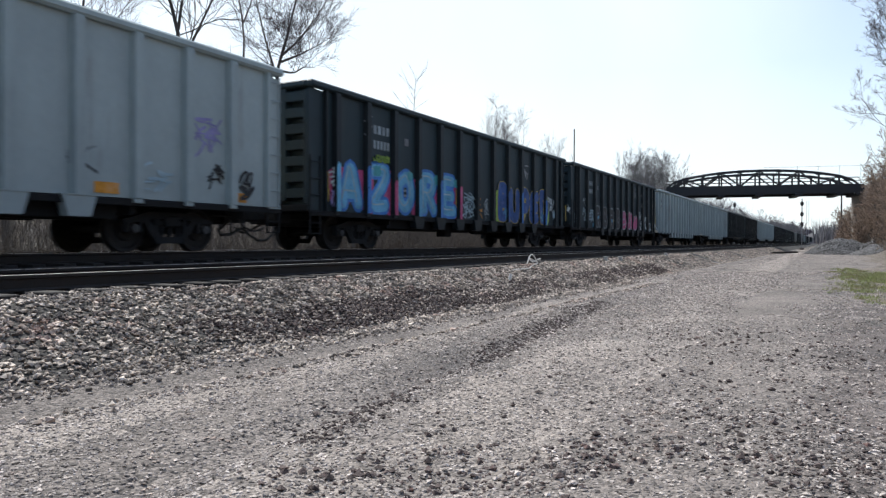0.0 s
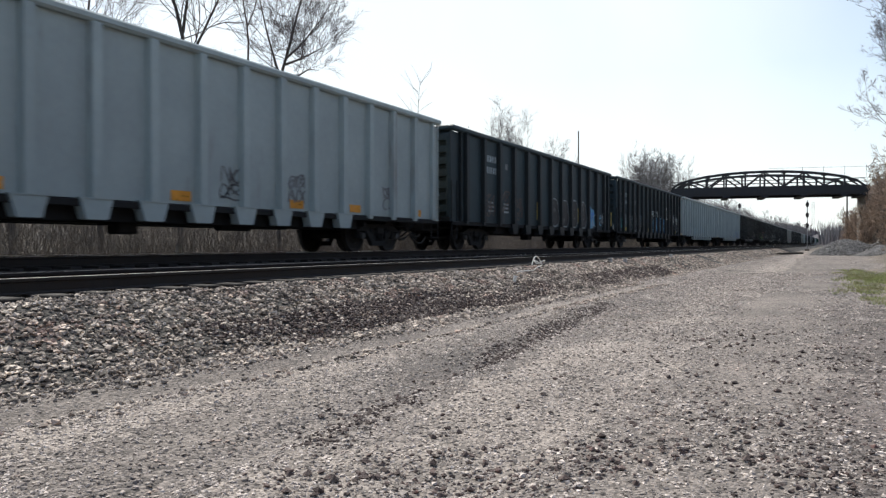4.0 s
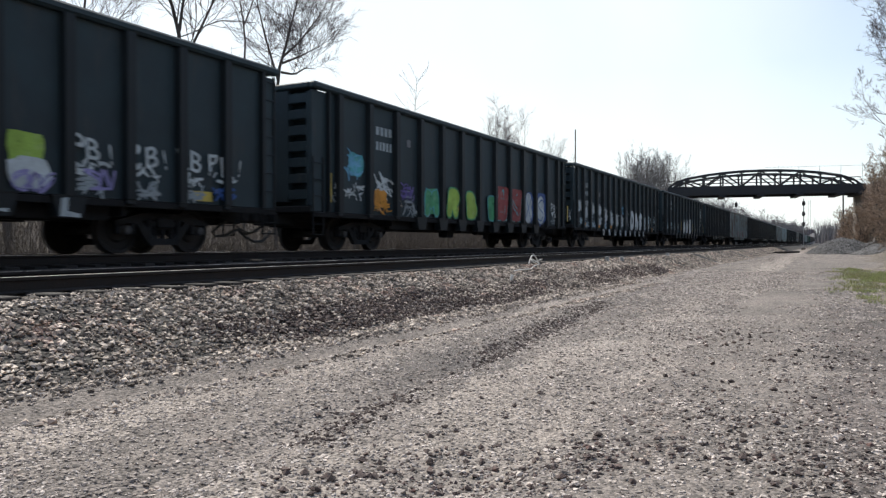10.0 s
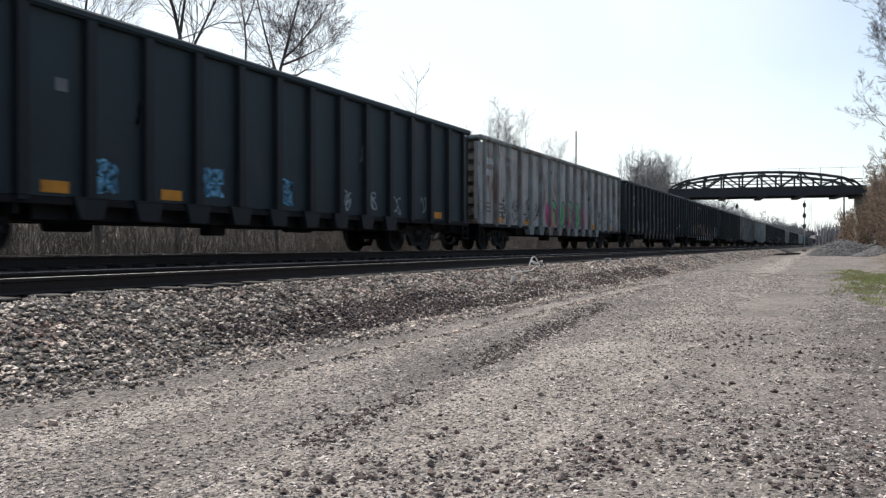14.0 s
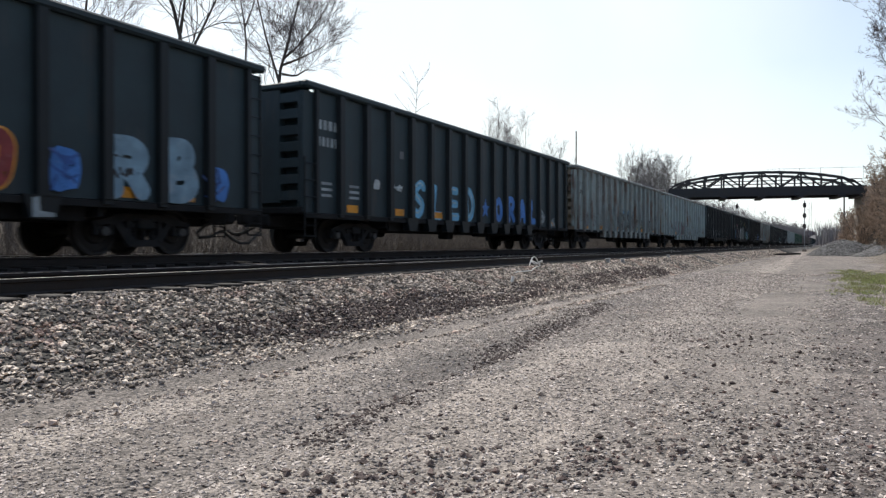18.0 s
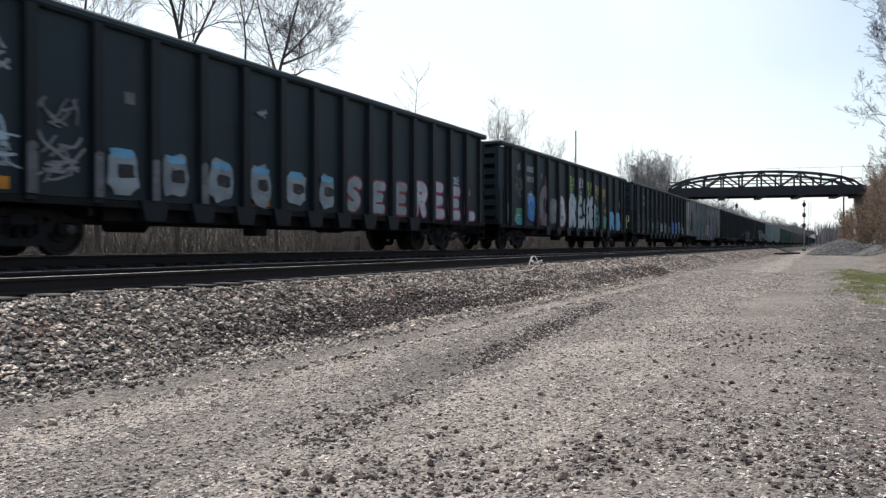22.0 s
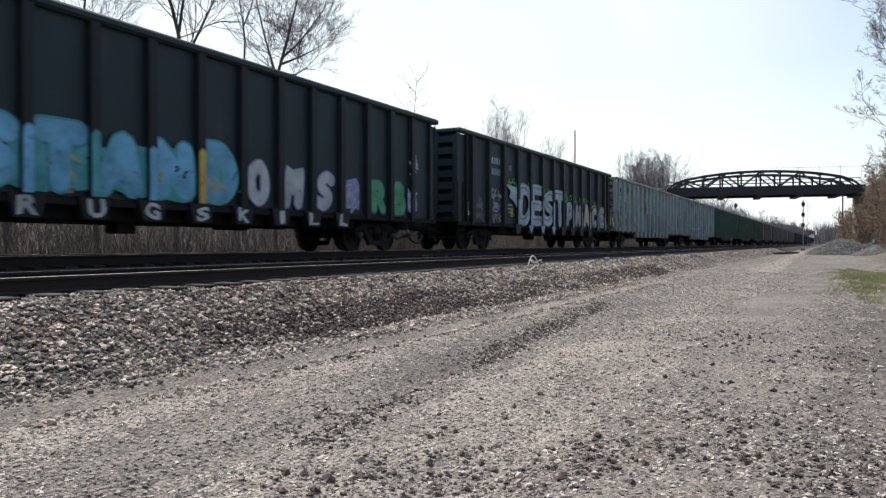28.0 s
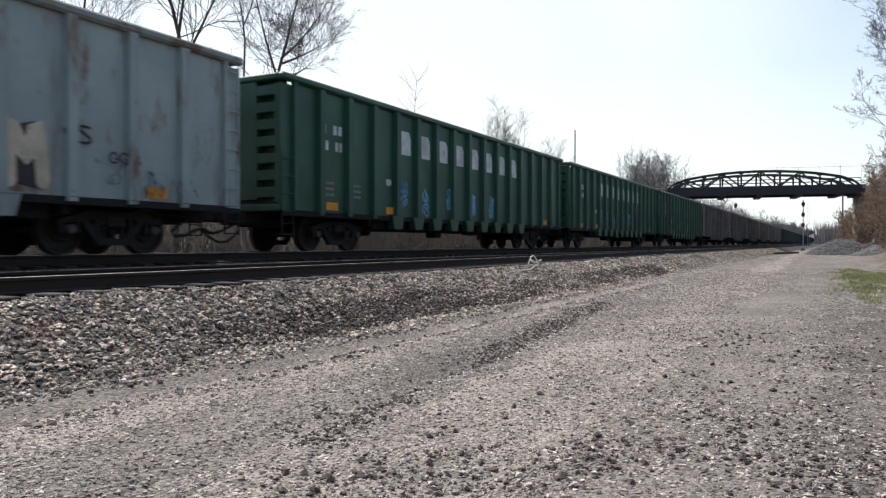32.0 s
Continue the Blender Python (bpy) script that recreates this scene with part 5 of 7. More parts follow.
tagged(new("broken_stone", rocks("broken_stone", ux[pale], uy[pale], size[pale], 0.14, M["gravel"], OCT, OCT_F, 0.65)), "pale broken stone among the dark clumps", "stones", kind="stuff")

# stones that lie singly on the lot, near the camera
SHAPES = []
for i in range(8):
    v = (OCT * (1 + G.uniform(-0.25, 0.25, (6, 1))) + G.uniform(-0.3, 0.3, (6, 3))) * G.uniform(0.6, 1.0, (1, 3)) * 0.55
    SHAPES.append(v)
DARK = [tri_mesh("stone", v * (1, 1, 0.5), OCT_F, M["dark_stone"]) for v in SHAPES]
PALE = [tri_mesh("stone", v * (1, 1, 0.55), OCT_F, M["gravel"]) for v in SHAPES]


def lone(x, y, size, kind):
    ob = part("stone", random.choice(kind), None, ground, at=pose(x, y, float(height(x, y)) + size * 0.14, random.uniform(-15, 15), random.uniform(-15, 15), random.uniform(0, 360)))
    ob.scale = (size, size, size * random.uniform(0.7, 1.2))


for x, y, spread, many in ((2.98, 2.15, 0.16, 22), (3.4, 1.75, 0.2, 14), (3.9, 2.15, 0.1, 5), (3.75, 1.25, 0.28, 16), (4.3, 1.0, 0.35, 14), (4.7, 1.7, 0.3, 6), (5.2, 0.7, 0.4, 10), (4.1, 0.35, 0.3, 16), (7.8, 1.2, 0.5, 14), (8.8, 0.9, 0.35, 16),
                            (9.6, 1.5, 0.3, 10), (9.2, -0.3, 0.8, 16), (11.5, -0.5, 0.9, 12), (5.6, 0.9, 0.35, 16), (6.5, 0.6, 0.4, 14), (8.2, 0.5, 0.3, 12), (3.9, 3.0, 0.5, 8), (5.6, 2.3, 0.5, 8)):
    for i in range(many):
        lone(x + random.gauss(0, spread), y + random.gauss(0, spread), random.uniform(0.025, 0.075) * (1 + x / 40), DARK)
for i in range(30):
    lone(2.7 + 5 * random.random() ** 1.6, random.uniform(0.4, 4.2), random.uniform(0.02, 0.045), PALE)


# ---- painted marks and graffiti on the cars ----
GLYPHS = {}


def glyph(ch, bold):
    """The outline of one letter of the built-in font, filled, fitted to a unit square."""
    if (ch, bold) not in GLYPHS:
        cu = bpy.data.curves.new("letter", "FONT")
        cu.body, cu.offset, cu.resolution_u = ch, bold, 3
        ob = bpy.data.objects.new("letter", cu)
        me = bpy.data.meshes.new_from_object(ob)
        v = np.array([tuple(p.co)[:2] for p in me.vertices])
        f = [tuple(p.vertices) for p in me.polygons]
        bpy.data.objects.remove(ob)
        bpy.data.meshes.remove(me)
        bpy.data.curves.remove(cu)
        GLYPHS[ch, bold] = (v, f)
    return GLYPHS[ch, bold]


WALL_Y = -1.479


def letters(g, text, bold, x0, pitch, z, tall, wide, y, rng, wobble=0.06):
    for i, ch in enumerate(text):
        if ch == " ":
            continue
        v, f = glyph(ch, bold)
        base, _ = glyph(ch, 0.0)
        lo, hi = base.min(0), base.max(0)
        u = (v - (lo + hi) / 2) / np.maximum(hi - lo, (0.3, 0.3))
        a = rng.uniform(-wobble, wobble)
        x = x0 + i * pitch + rng.uniform(-0.04, 0.04)
        s, zz = rng.uniform(0.9, 1.08), z + tall / 2 + rng.uniform(-0.05, 0.05) * tall
        uu, vv = u[:, 0] * wide * s, u[:, 1] * tall * s
        if wobble:
            # sprayed letters lean and swell
            uu, vv = uu * (1 + 0.12 * u[:, 1] * math.sin(i * 2.3 + x)) + vv * rng.uniform(-0.08, 0.08), vv + 0.07 * tall * np.sin(u[:, 0] * 4 + x * 3)
        g.add([(x + p * math.cos(a) - q * math.sin(a), y, zz + p * math.sin(a) + q * math.cos(a)) for p, q in zip(uu, vv)], f)


def stroke(g, pts, w, y):
    """A flat painted line of width w through points in the wall's plane, in one strip."""
    left, right = [], []
    for i, (x, z) in enumerate(pts):
        (x0, z0), (x1, z1) = pts[max(i - 1, 0)], pts[min(i + 1, len(pts) - 1)]
        q = math.hypot(x1 - x0, z1 - z0) or 1
        a, b = -(z1 - z0) / q * w / 2, (x1 - x0) / q * w / 2
        left.append((x + a, y, z + b))
        right.append((x - a, y, z - b))
    n = len(pts)
    g.add(left + right, [(i, i + n, i + n + 1, i + 1) for i in range(n - 1)])


def scrawl(g, x, z, w, h, y, rng, lines=2):
    """An unreadable tag: small looping letters in one cursive line of paint."""
    rows = 1 if h < 0.6 else 2 if h < 1.1 else 3
    pts = []
    for r in range(rows):
        tall = h / rows * 0.95
        many = max(2, int(w / tall * 1.5) + lines - 2)
        lw = w / many
        for i in range(many) if r % 2 == 0 else range(many - 1, -1, -1):
            cx, cz = x - w / 2 + lw * (i + 0.5), z + tall * (r + 0.5) + rng.uniform(-0.1, 0.1) * tall
            p, q, a, b = rng.uniform(0, 6.3), rng.uniform(0, 6.3), rng.choice((1, 2, 2)), rng.choice((1, 1, 3))
            k, turn = rng.uniform(0.6, 0.95), rng.uniform(-0.3, 0.3)
            for s in range(13):
                t = s / 12 * 6.283 * k
                u, v = 0.55 * lw * math.sin(a * t + p), 0.5 * tall * math.sin(b * t + q)
                pts.append((cx + u + turn * v, cz + v))
    stroke(g, pts, rng.uniform(0.032, 0.055), y)


def blob(g, x, z, w, h, y, rng, n=14):
    pts = []
    for i in range(n):
        a, q = 2 * math.pi * i / n, rng.uniform(0.78, 1.05)
        c, s = math.cos(a), math.sin(a)
        pts.append((x + w / 2 * q * math.copysign(abs(c) ** 0.6, c), y, z + h / 2 * q * math.copysign(abs(s) ** 0.6, s)))
    g.add(pts, [tuple(range(n))])


# strokes of hand-painted letters on a grid of ten by ten: points, and a semicolon between strokes
STROKES = {"A": "0,0 3,7 5,10 7,7 10,0;2,3 8,3", "B": "1,10 1,5 1,0;1,10 6,10 8,8 6,5 2,5;3,5 8,5 10,2 7,0 1,0", "C": "10,9 6,10 1,8 0,5 1,2 6,0 10,1", "D": "1,10 1,5 1,0;1,10 6,10 10,7 10,3 6,0 1,0",
           "E": "9,10 1,10 0,8;0,9 0,5 0,1;1,5 8,5;0,1 2,0 10,0", "F": "10,10 1,10 0,8;0,9 0,5 0,0;1,5 8,5", "G": "10,9 5,10 0,7 0,3 4,0 9,1 10,4 6,4", "H": "1,10 1,0;9,10 9,0;1,5 9,5", "I": "5,10 5,0;2,10 8,10;2,0 8,0",
           "K": "1,10 1,0;10,10 5,6 1,4;3,5 6,3 10,0", "L": "1,10 1,5 1,1 3,0 10,0", "N": "0,0 0,5 0,10;0,10 5,5 10,0;10,0 10,5 10,10", "O": "5,10 1,8 0,5 1,2 5,0 9,2 10,5 9,8 6,10", "P": "1,0 1,10;1,10 7,10 10,7 7,4 1,4",
           "R": "1,0 1,10;1,10 7,10 10,8 7,5 2,5;4,5 7,3 10,0", "S": "10,9 6,10 1,8 2,6 8,4 9,2 5,0 0,1", "T": "0,10 10,10;5,10 5,0", "U": "0,10 0,4 2,0 8,0 10,4 10,10", "W": "0,10 3,0 5,6 7,0 10,10", "X": "0,10 5,5 10,0;10,10 5,5 0,0",
           "Y": "0,10 4,5 5,0;10,10 7,7 5,4", "Z": "0,10 9,10 7,6 1,0 10,0", "8": "5,10 1,8 4,5 9,3 6,0 1,2 4,5 8,8 6,10", "3": "1,9 5,10 9,8 7,5 4,5;6,5 10,3 6,0 0,1", "0": "5,10 1,8 1,2 5,0 9,2 9,8 6,10", "2": "0,8 4,10 9,8 8,5 1,0 10,0",
           "i": "5,6 5,0;5,9 5,10", "l": "5,10 5,0", "y": "0,8 2,4 7,4 9,8;9,8 9,2 6,0 1,1", "e": "1,4 8,5 7,8 3,8 0,4 4,0 9,2", "?": "1,8 5,10 9,7 5,4 5,3;5,1 5,0", "*": "5,10 5,0;0,7 10,3;0,3 10,7", "V": "0,10 4,2 5,0 6,2 10,10", "M": "0,0 1,10 5,4 9,10 10,0", "J": "9,10 9,3 5,0 0,2"}


def smooth(pts, many=4):
    """Points along a soft curve through the given ones."""
    out = []
    for i in range(len(pts) - 1):
        p0, p1, p2, p3 = pts[max(i - 1, 0)], pts[i], pts[i + 1], pts[min(i + 2, len(pts) - 1)]
        for k in range(many):
            t = k / many
            out.append(tuple(0.5 * (2 * b + (c - a) * t + (2 * a - 5 * b + 4 * c - d) * t * t + (3 * b - a - 3 * c + d) * t ** 3) for a, b, c, d in zip(p0, p1, p2, p3)))
    return out + [pts[-1]]


def fat_stroke(g, pts, w, y):
    """A round-ended band of paint along points in the wall's plane; later strokes lie on earlier ones."""
    pts = smooth(pts)
    (ax, az), (bx, bz) = pts[0], pts[1]
    q = math.hypot(bx - ax, bz - az) or 1
    head = [(ax - (bx - ax) / q * w / 2 * c, az - (bz - az) / q * w / 2 * c) for c in (1.0, 0.8, 0.45)]
    (ax, az), (bx, bz) = pts[-1], pts[-2]
    q = math.hypot(bx - ax, bz - az) or 1
    tail = [(ax - (bx - ax) / q * w / 2 * c, az - (bz - az) / q * w / 2 * c) for c in (0.45, 0.8, 1.0)]
    wide = [0.03, 0.6, 0.9] + [1.0] * len(pts) + [0.9, 0.6, 0.03]
    pts = head + pts + tail
    left, right = [], []
    for i, (x, z) in enumerate(pts):
        (x0, z0), (x1, z1) = pts[max(i - 1, 0)], pts[min(i + 1, len(pts) - 1)]
        q = math.hypot(x1 - x0, z1 - z0) or 1
        a, b = -(z1 - z0) / q * w / 2 * wide[i], (x1 - x0) / q * w / 2 * wide[i]
        d = y - 0.0009 * i / len(pts)
        left.append((x + a, d, z + b))
        right.append((x - a, d, z - b))
    n, k = len(pts), len(g.v)
    g.add(left + right, [(i, i + n, i + n + 1, i + 1) for i in range(n - 1)])
    if k:  # a hair of paint ties the stroke to the one before
        g.f.append((k - 1, k, k + n))


class Tagger:
    """Lays paint on one car's side in layers, each a part of its own; places are counted in bays from the leading end."""

    def __init__(self, car, seed, kind):
        self.car, self.rng, self.y = car, random.Random(seed), WALL_Y
        _, self.ribs_at, self.pitch = BUILD.get(kind, (HALF, RIBS, BAY))
        self.zero = self.ribs_at[0] + self.pitch / 2

    def at(self, n):
        return self.zero + self.pitch * n

    def put(self, name, g, colour, label=""):
        part(name, g, PAINT[colour], self.car, label)
        self.y -= 0.002

    def word(self, text, first, z, tall, fill, wide=0.9, pitch=1.0, bold=0.035, wobble=0.06, feet=False):
        y = -1.603 if feet else self.y
        for i, ch in enumerate(text):
            if ch != " ":
                g = Geo()
                letters(g, ch, bold, self.at(first + i * pitch), 1, z, tall, wide, y - 0.002, self.rng, wobble)
                part("graffiti_letter", g, PAINT[fill], self.car, fill + " painted graffiti letter")
        self.y -= 0.004

    def bubble(self, text, first, z, tall, fill, edge="", wide=0.9, pitch=1.0, w=0.27, rim=0.085, shine=""):
        """Fat hand-painted letters: an outline, the filling on it and a thin highlight."""
        for i, ch in enumerate(text):
            if ch == " ":
                continue
            rng = self.rng
            x, lean, grow = self.at(first + i * pitch), rng.uniform(-0.06, 0.1), rng.uniform(0.94, 1.05)
            ww, hh = max(wide - w - 2 * rim * bool(edge), 0.1), max(tall * grow - w - 2 * rim * bool(edge), 0.1)
            base = z + w / 2 + rim * bool(edge)
            lines = []
            for line in STROKES[ch].split(";"):
                pts = [tuple(float(v) / 10 for v in p.split(",")) for p in line.split()]
                lines.append([(x + (u - 0.5 + 0.03 * math.sin(v * 5 + x)) * ww + lean * (v - 0.5) * tall, base + v * hh) for u, v in pts])
            y = self.y
            for name, width, colour, dx in (("graffiti_outline", w + 2 * rim, edge, 0), ("graffiti_letter", w, fill, 0), ("graffiti_highlight", 0.05, shine, -w * 0.22)):
                if colour:
                    g = Geo()
                    for k, line in enumerate(lines):
                        fat_stroke(g, [(a + dx, b - dx * 0.6) for a, b in line], width, y - 0.0011 * k)
                    part(name, g, PAINT[colour], self.car, colour + " painted " + name.replace("_", " "))
                    y -= 0.005
        self.y -= 0.012 if self.y > WALL_Y - 0.05 else 0.001

    def sign(self, n, z, h, colour):
        """A short slanted tag with a line scribbled under it."""
        wide = h * 0.55
        for i, ch in enumerate("PB!"):
            g = Geo()
            letters(g, ch, 0.012, self.at(n) + (i - 1) * wide * 1.05, 1, z + h * (0.45 - 0.06 * i), h * 0.62, wide * (0.8 if i < 2 else 0.3), self.y, self.rng, 0.16)
            part("graffiti_letter", g, PAINT[colour], self.car, colour + " sprayed tag letter")
        self.y -= 0.001
        self.smear(n, z, h * 1.3, h * 0.4, colour, 5)

    def drips(self, lo, hi, colour):
        """Points of paint that run down over the rib feet."""
        for x in self.ribs_at:
            n = (x - self.at(0)) / self.pitch
            if lo <= n <= hi:
                g = Geo().add([(x - 0.26, -1.6035, 0.985), (x + 0.26, -1.6035, 0.985), (x + 0.13, -1.6035, 0.8), (x + 0.02, -1.6035, 0.66), (x - 0.1, -1.6035, 0.78)], [(0, 4, 3, 2, 1)])
                part("graffiti_patch", g, PAINT[colour], self.car, colour + " paint run down over a rib foot")

    def arrow(self, n, z, w, h, colour):
        """A swept, pointed patch that opens a piece."""
        x, g = self.at(n), Geo()
        g.add([(x - w / 2, self.y, z + h), (x + w / 2, self.y, z + h * 0.92), (x + w / 2, self.y, z), (x + w * 0.12, self.y, z + h * 0.38), (x - w * 0.32, self.y, z + h * 0.55), (x - w * 0.2, self.y, z + h * 0.75)], [(0, 5, 1), (5, 4, 3), (5, 3, 1), (3, 2, 1)])
        self.put("graffiti_patch", g, colour, colour + " pointed painted patch")

    def star(self, n, z, size, colour):
        x, g = self.at(n), Geo()
        pts = [(x + size / 2 * (1 if i % 2 == 0 else 0.42) * math.sin(math.pi * i / 5), self.y, z + size / 2 * (1 + (1 if i % 2 == 0 else 0.42) * math.cos(math.pi * i / 5))) for i in range(10)]
        g.add(pts + [(x, self.y, z + size / 2)], [(i, (i + 1) % 10, 10) for i in range(10)])
        self.put("graffiti_star", g, colour, colour + " painted star")

    def smear(self, n, z, w, h, colour, lines=7):
        """A dense scribble of short overlapping strokes."""
        rng, g = self.rng, Geo()
        for k in range(lines * 2):
            x, zz, tip = self.at(n) + rng.uniform(-0.48, 0.30) * w, z + rng.uniform(0.08, 0.92) * h, rng.uniform(-1.3, 1.3)
            long = rng.uniform(0.16, 0.34) * min(w, h * 1.3)
            pts = [(x + long * (j - 1) * math.cos(tip) + rng.uniform(-0.3, 0.3) * long, zz + long * (j - 1) * math.sin(tip) + rng.uniform(-0.3, 0.3) * long) for j in range(3)]
            fat_stroke(g, pts, rng.uniform(0.03, 0.062), self.y - 0.0005 * k)
        part("graffiti_tag", g, PAINT[colour], self.car, colour + " scribbled tag")
        self.y -= 0.009 if self.y > WALL_Y - 0.05 else 0.001

    def tags(self, bays, z, h, colour, w=0.8, lines=2):
        for n in bays:
            g = Geo()
            scrawl(g, self.at(n), z + self.rng.uniform(-0.1, 0.15), w * self.rng.uniform(0.7, 1.1), h, self.y, self.rng, lines)
            self.put("graffiti_tag", g, colour, colour + " scribbled tag")

    def blobs(self, bays, z, h, colour, w=1.0):
        for n in bays:
            g = Geo()
            blob(g, self.at(n), z + h / 2, w * self.rng.uniform(0.85, 1.1), h * self.rng.uniform(0.85, 1.1), self.y, self.rng)
            part("graffiti_patch", g, PAINT[colour], self.car, colour + " painted graffiti patch")
        self.y -= 0.002

    def ribs(self, lo, hi, z, h, *colours):
        """Paint that runs across the faces of the ribs between two bays."""
        for i, x in enumerate(self.ribs_at):
            n = (x - self.at(0)) / self.pitch
            if lo <= n <= hi:
                k = self.rng.uniform(0.8, 1.05) * h
                g = Geo().add([(x - 0.088, -1.6225, z), (x + 0.088, -1.6225, z), (x + 0.088, -1.6225, z + k), (x, -1.6225, z + k * 1.06), (x - 0.088, -1.6225, z + k * 0.97)], [(0, 1, 2, 3, 4)])
                part("graffiti_patch", g, PAINT[colours[i % len(colours)]], self.car, "painted graffiti across a rib")

    def plates(self, bays, colour="orange", z=1.06, w=0.5, h=0.2):
        for n in bays:
            x = self.at(n)
            part("placard", Geo().box((x - w / 2, self.y - 0.006, z), (x + w / 2, self.y, z + h)), PAINT[colour], self.car, colour + " reflective strip")

    def uprights(self, bays, colour="yellow"):
        for n in bays:
            x = self.at(n)
            part("reflector", Geo().box((x - 0.06, self.y - 0.006, 1.25), (x + 0.06, self.y, 2.0)), PAINT[colour], self.car, "upright yellow reflective strip")

    def marks(self, bay, colour, z=3.1, split=False):
        """The car's lettering and number, too small to read, as plain bars."""
        def bar_at(x, zz, w, h, ink):
            part("lettering_bar", Geo().add([(x, self.y, zz), (x + w, self.y, zz), (x + w, self.y, zz + h), (x, self.y, zz + h)], [(0, 1, 2, 3)]), PAINT[ink], self.car, "small " + ink + " lettering")
        for row, (many, w) in enumerate(((4, 0.15), (5, 0.11))):
            for i in range(many):
                bar_at(self.at(bay) - 0.44 + i * 0.88 / many + (0.12 if split and i >= many / 2 else -0.12 if split else 0), z - row * 0.42, w, 0.24, colour)
        for i in range(6):
            bar_at(self.at(bay + (0 if i < 3 else 1)) - 0.3, 1.72 - 0.15 * (i % 3), 0.45, 0.07, "dim" if colour == "white" else colour)
        self.y -= 0.002


def decorate():
    T = [Tagger(c, 500 + i, KINDS[i]) for i, c in enumerate(CARS[:32])]
    for i, (t, k) in enumerate(zip(T, KINDS)):
        if k == "black":
            t.marks(-0.86 if i in (9, 13, 17, 20) else 0, "silver")
            t.plates((0, 2, 4, 13) if i % 2 else (0.05, 5, 11.9, 13), "orange" if i % 3 else "yellow")
            t.plates((2.1,), "dim", 2.75, 0.22, 0.22)
        elif k == "black_b":
            t.marks(1.1, "silver", 3.25)
            t.plates((2.05,), "dim", 3.1, 0.22, 0.22)
            t.uprights((-0.72, 4.42, 8.42, 12.68))
        elif k == "gray":
            t.marks(-0.42, "dim", 3.25, True)
            t.plates((0, 3, 6.1, 9, 11, 13.7))
        elif k in ("rusty", "worn", "pale"):
            t.marks(-0.9, "white" if i in (14, 19) else "soot", 3.2)
            t.plates((0, 2.2, 5, 10.2, 13))
        else:
            t.marks(-0.1, "white", 3.0, True)
            t.plates((-0.05, 2.3, 13))
    g = T[0]
    g.tags((10.6,), 1.3, 0.5, "soot", 0.5, 3)
    g.smear(13, 1.95, 0.7, 0.85, "violet", 9)
    g.smear(13.2, 1.35, 0.45, 0.5, "black", 5)
    g.smear(11.9, 1.15, 0.7, 0.5, "ice", 4)
    g.tags((13.9,), 1.2, 0.6, "black", 0.4, 2)
    g = T[1]
    g.blobs((-0.35, 0.5, 1.45, 2.45, 3.45, 4.35), 1.0, 1.25, "pink", 1.0)
    g.bubble("AZORE", 0, 1.0, 1.45, "sky", "blue", 1.22, 1.0, 0.34, 0.09, "ice")
    g.ribs(-0.6, 4.6, 1.0, 1.2, "sky", "blue", "pink")
    g.blobs((0.9, 2.2, 3.4, 4.4), 2.05, 0.32, "teal", 0.4)
    g.smear(5.1, 1.05, 0.95, 0.95, "ice", 12)
    g.smear(5.75, 1.0, 0.35, 0.9, "orange", 4)
    g.smear(6.1, 1.05, 0.6, 0.8, "silver", 6)
    g.blobs((6.9, 10.65), 1.0, 1.2, "lime", 0.9)
    g.blobs((7.7, 8.7, 9.7), 1.1, 0.9, "yellow", 0.6)
    g.bubble("BUPED", 7.2, 1.0, 1.5, "navy", "yellow", 1.2, 0.8, 0.44, 0.03)
    g.ribs(6.8, 10.6, 1.0, 1.25, "navy", "blue")
    g.smear(7.4, 1.2, 0.6, 0.5, "sky", 3)
    g.smear(10.2, 1.1, 0.4, 0.5, "sky", 3)
    g.sign(11.1, 1.6, 0.6, "white")
    g.smear(11.35, 1.35, 0.5, 0.3, "ice", 7)
    g.smear(12.9, 1.6, 0.45, 0.4, "white", 6)
    g.smear(-0.55, 1.6, 0.35, 0.5, "white", 5)
    g.tags((-0.5,), 1.05, 0.45, "violet", 0.5, 3)
    g.smear(0.55, 3.0, 0.4, 0.8, "dim", 4)
    g.smear(8.9, 2.9, 0.5, 0.6, "gray", 4)
    g.tags((1.0,), 2.55, 0.2, "lime", 1.0, 2)
    g = T[2]
    g.smear(-0.7, 1.15, 0.4, 0.7, "ice", 8)
    g.smear(0.45, 2.1, 0.8, 0.45, "silver", 5)
    g.sign(0.45, 1.35, 0.6, "ice")
    g.sign(1.3, 1.35, 0.6, "ice")
    g.smear(1.4, 1.05, 0.45, 0.25, "sky", 4)
    g.bubble("RBRB", 2, 1.02, 1.2, "black", "silver", 1.0, 1.0, 0.33, 0.045)
    g.smear(2.0, 1.45, 0.35, 0.2, "sky", 3)
    g.smear(4.0, 1.35, 0.35, 0.2, "sky", 3)
    g.bubble("B", 6.0, 1.02, 1.2, "pink", "white", 1.15, 1, 0.40, 0.05, "ice")
    g.bubble("ill", 6.62, 1.02, 1.12, "pink", "white", 0.5, 0.33, 0.30, 0.05)
    g.ribs(6.4, 7.6, 1.05, 0.5, "pink")
    g.bubble("y", 8.05, 1.0, 1.1, "pink", "white", 1.15, 1, 0.38, 0.05)
    for n, z in ((9.1, 1.75), (9.2, 1.4), (9.15, 1.08), (10.1, 1.7), (10.25, 1.1), (11.1, 1.35), (11.2, 1.05), (12.3, 1.3), (12.8, 1.1)):
        g.smear(n, z, 0.5, 0.26, "white", 5)
    g.sign(9.0, 1.8, 0.4, "white")
    g.sign(10.1, 1.35, 0.4, "white")
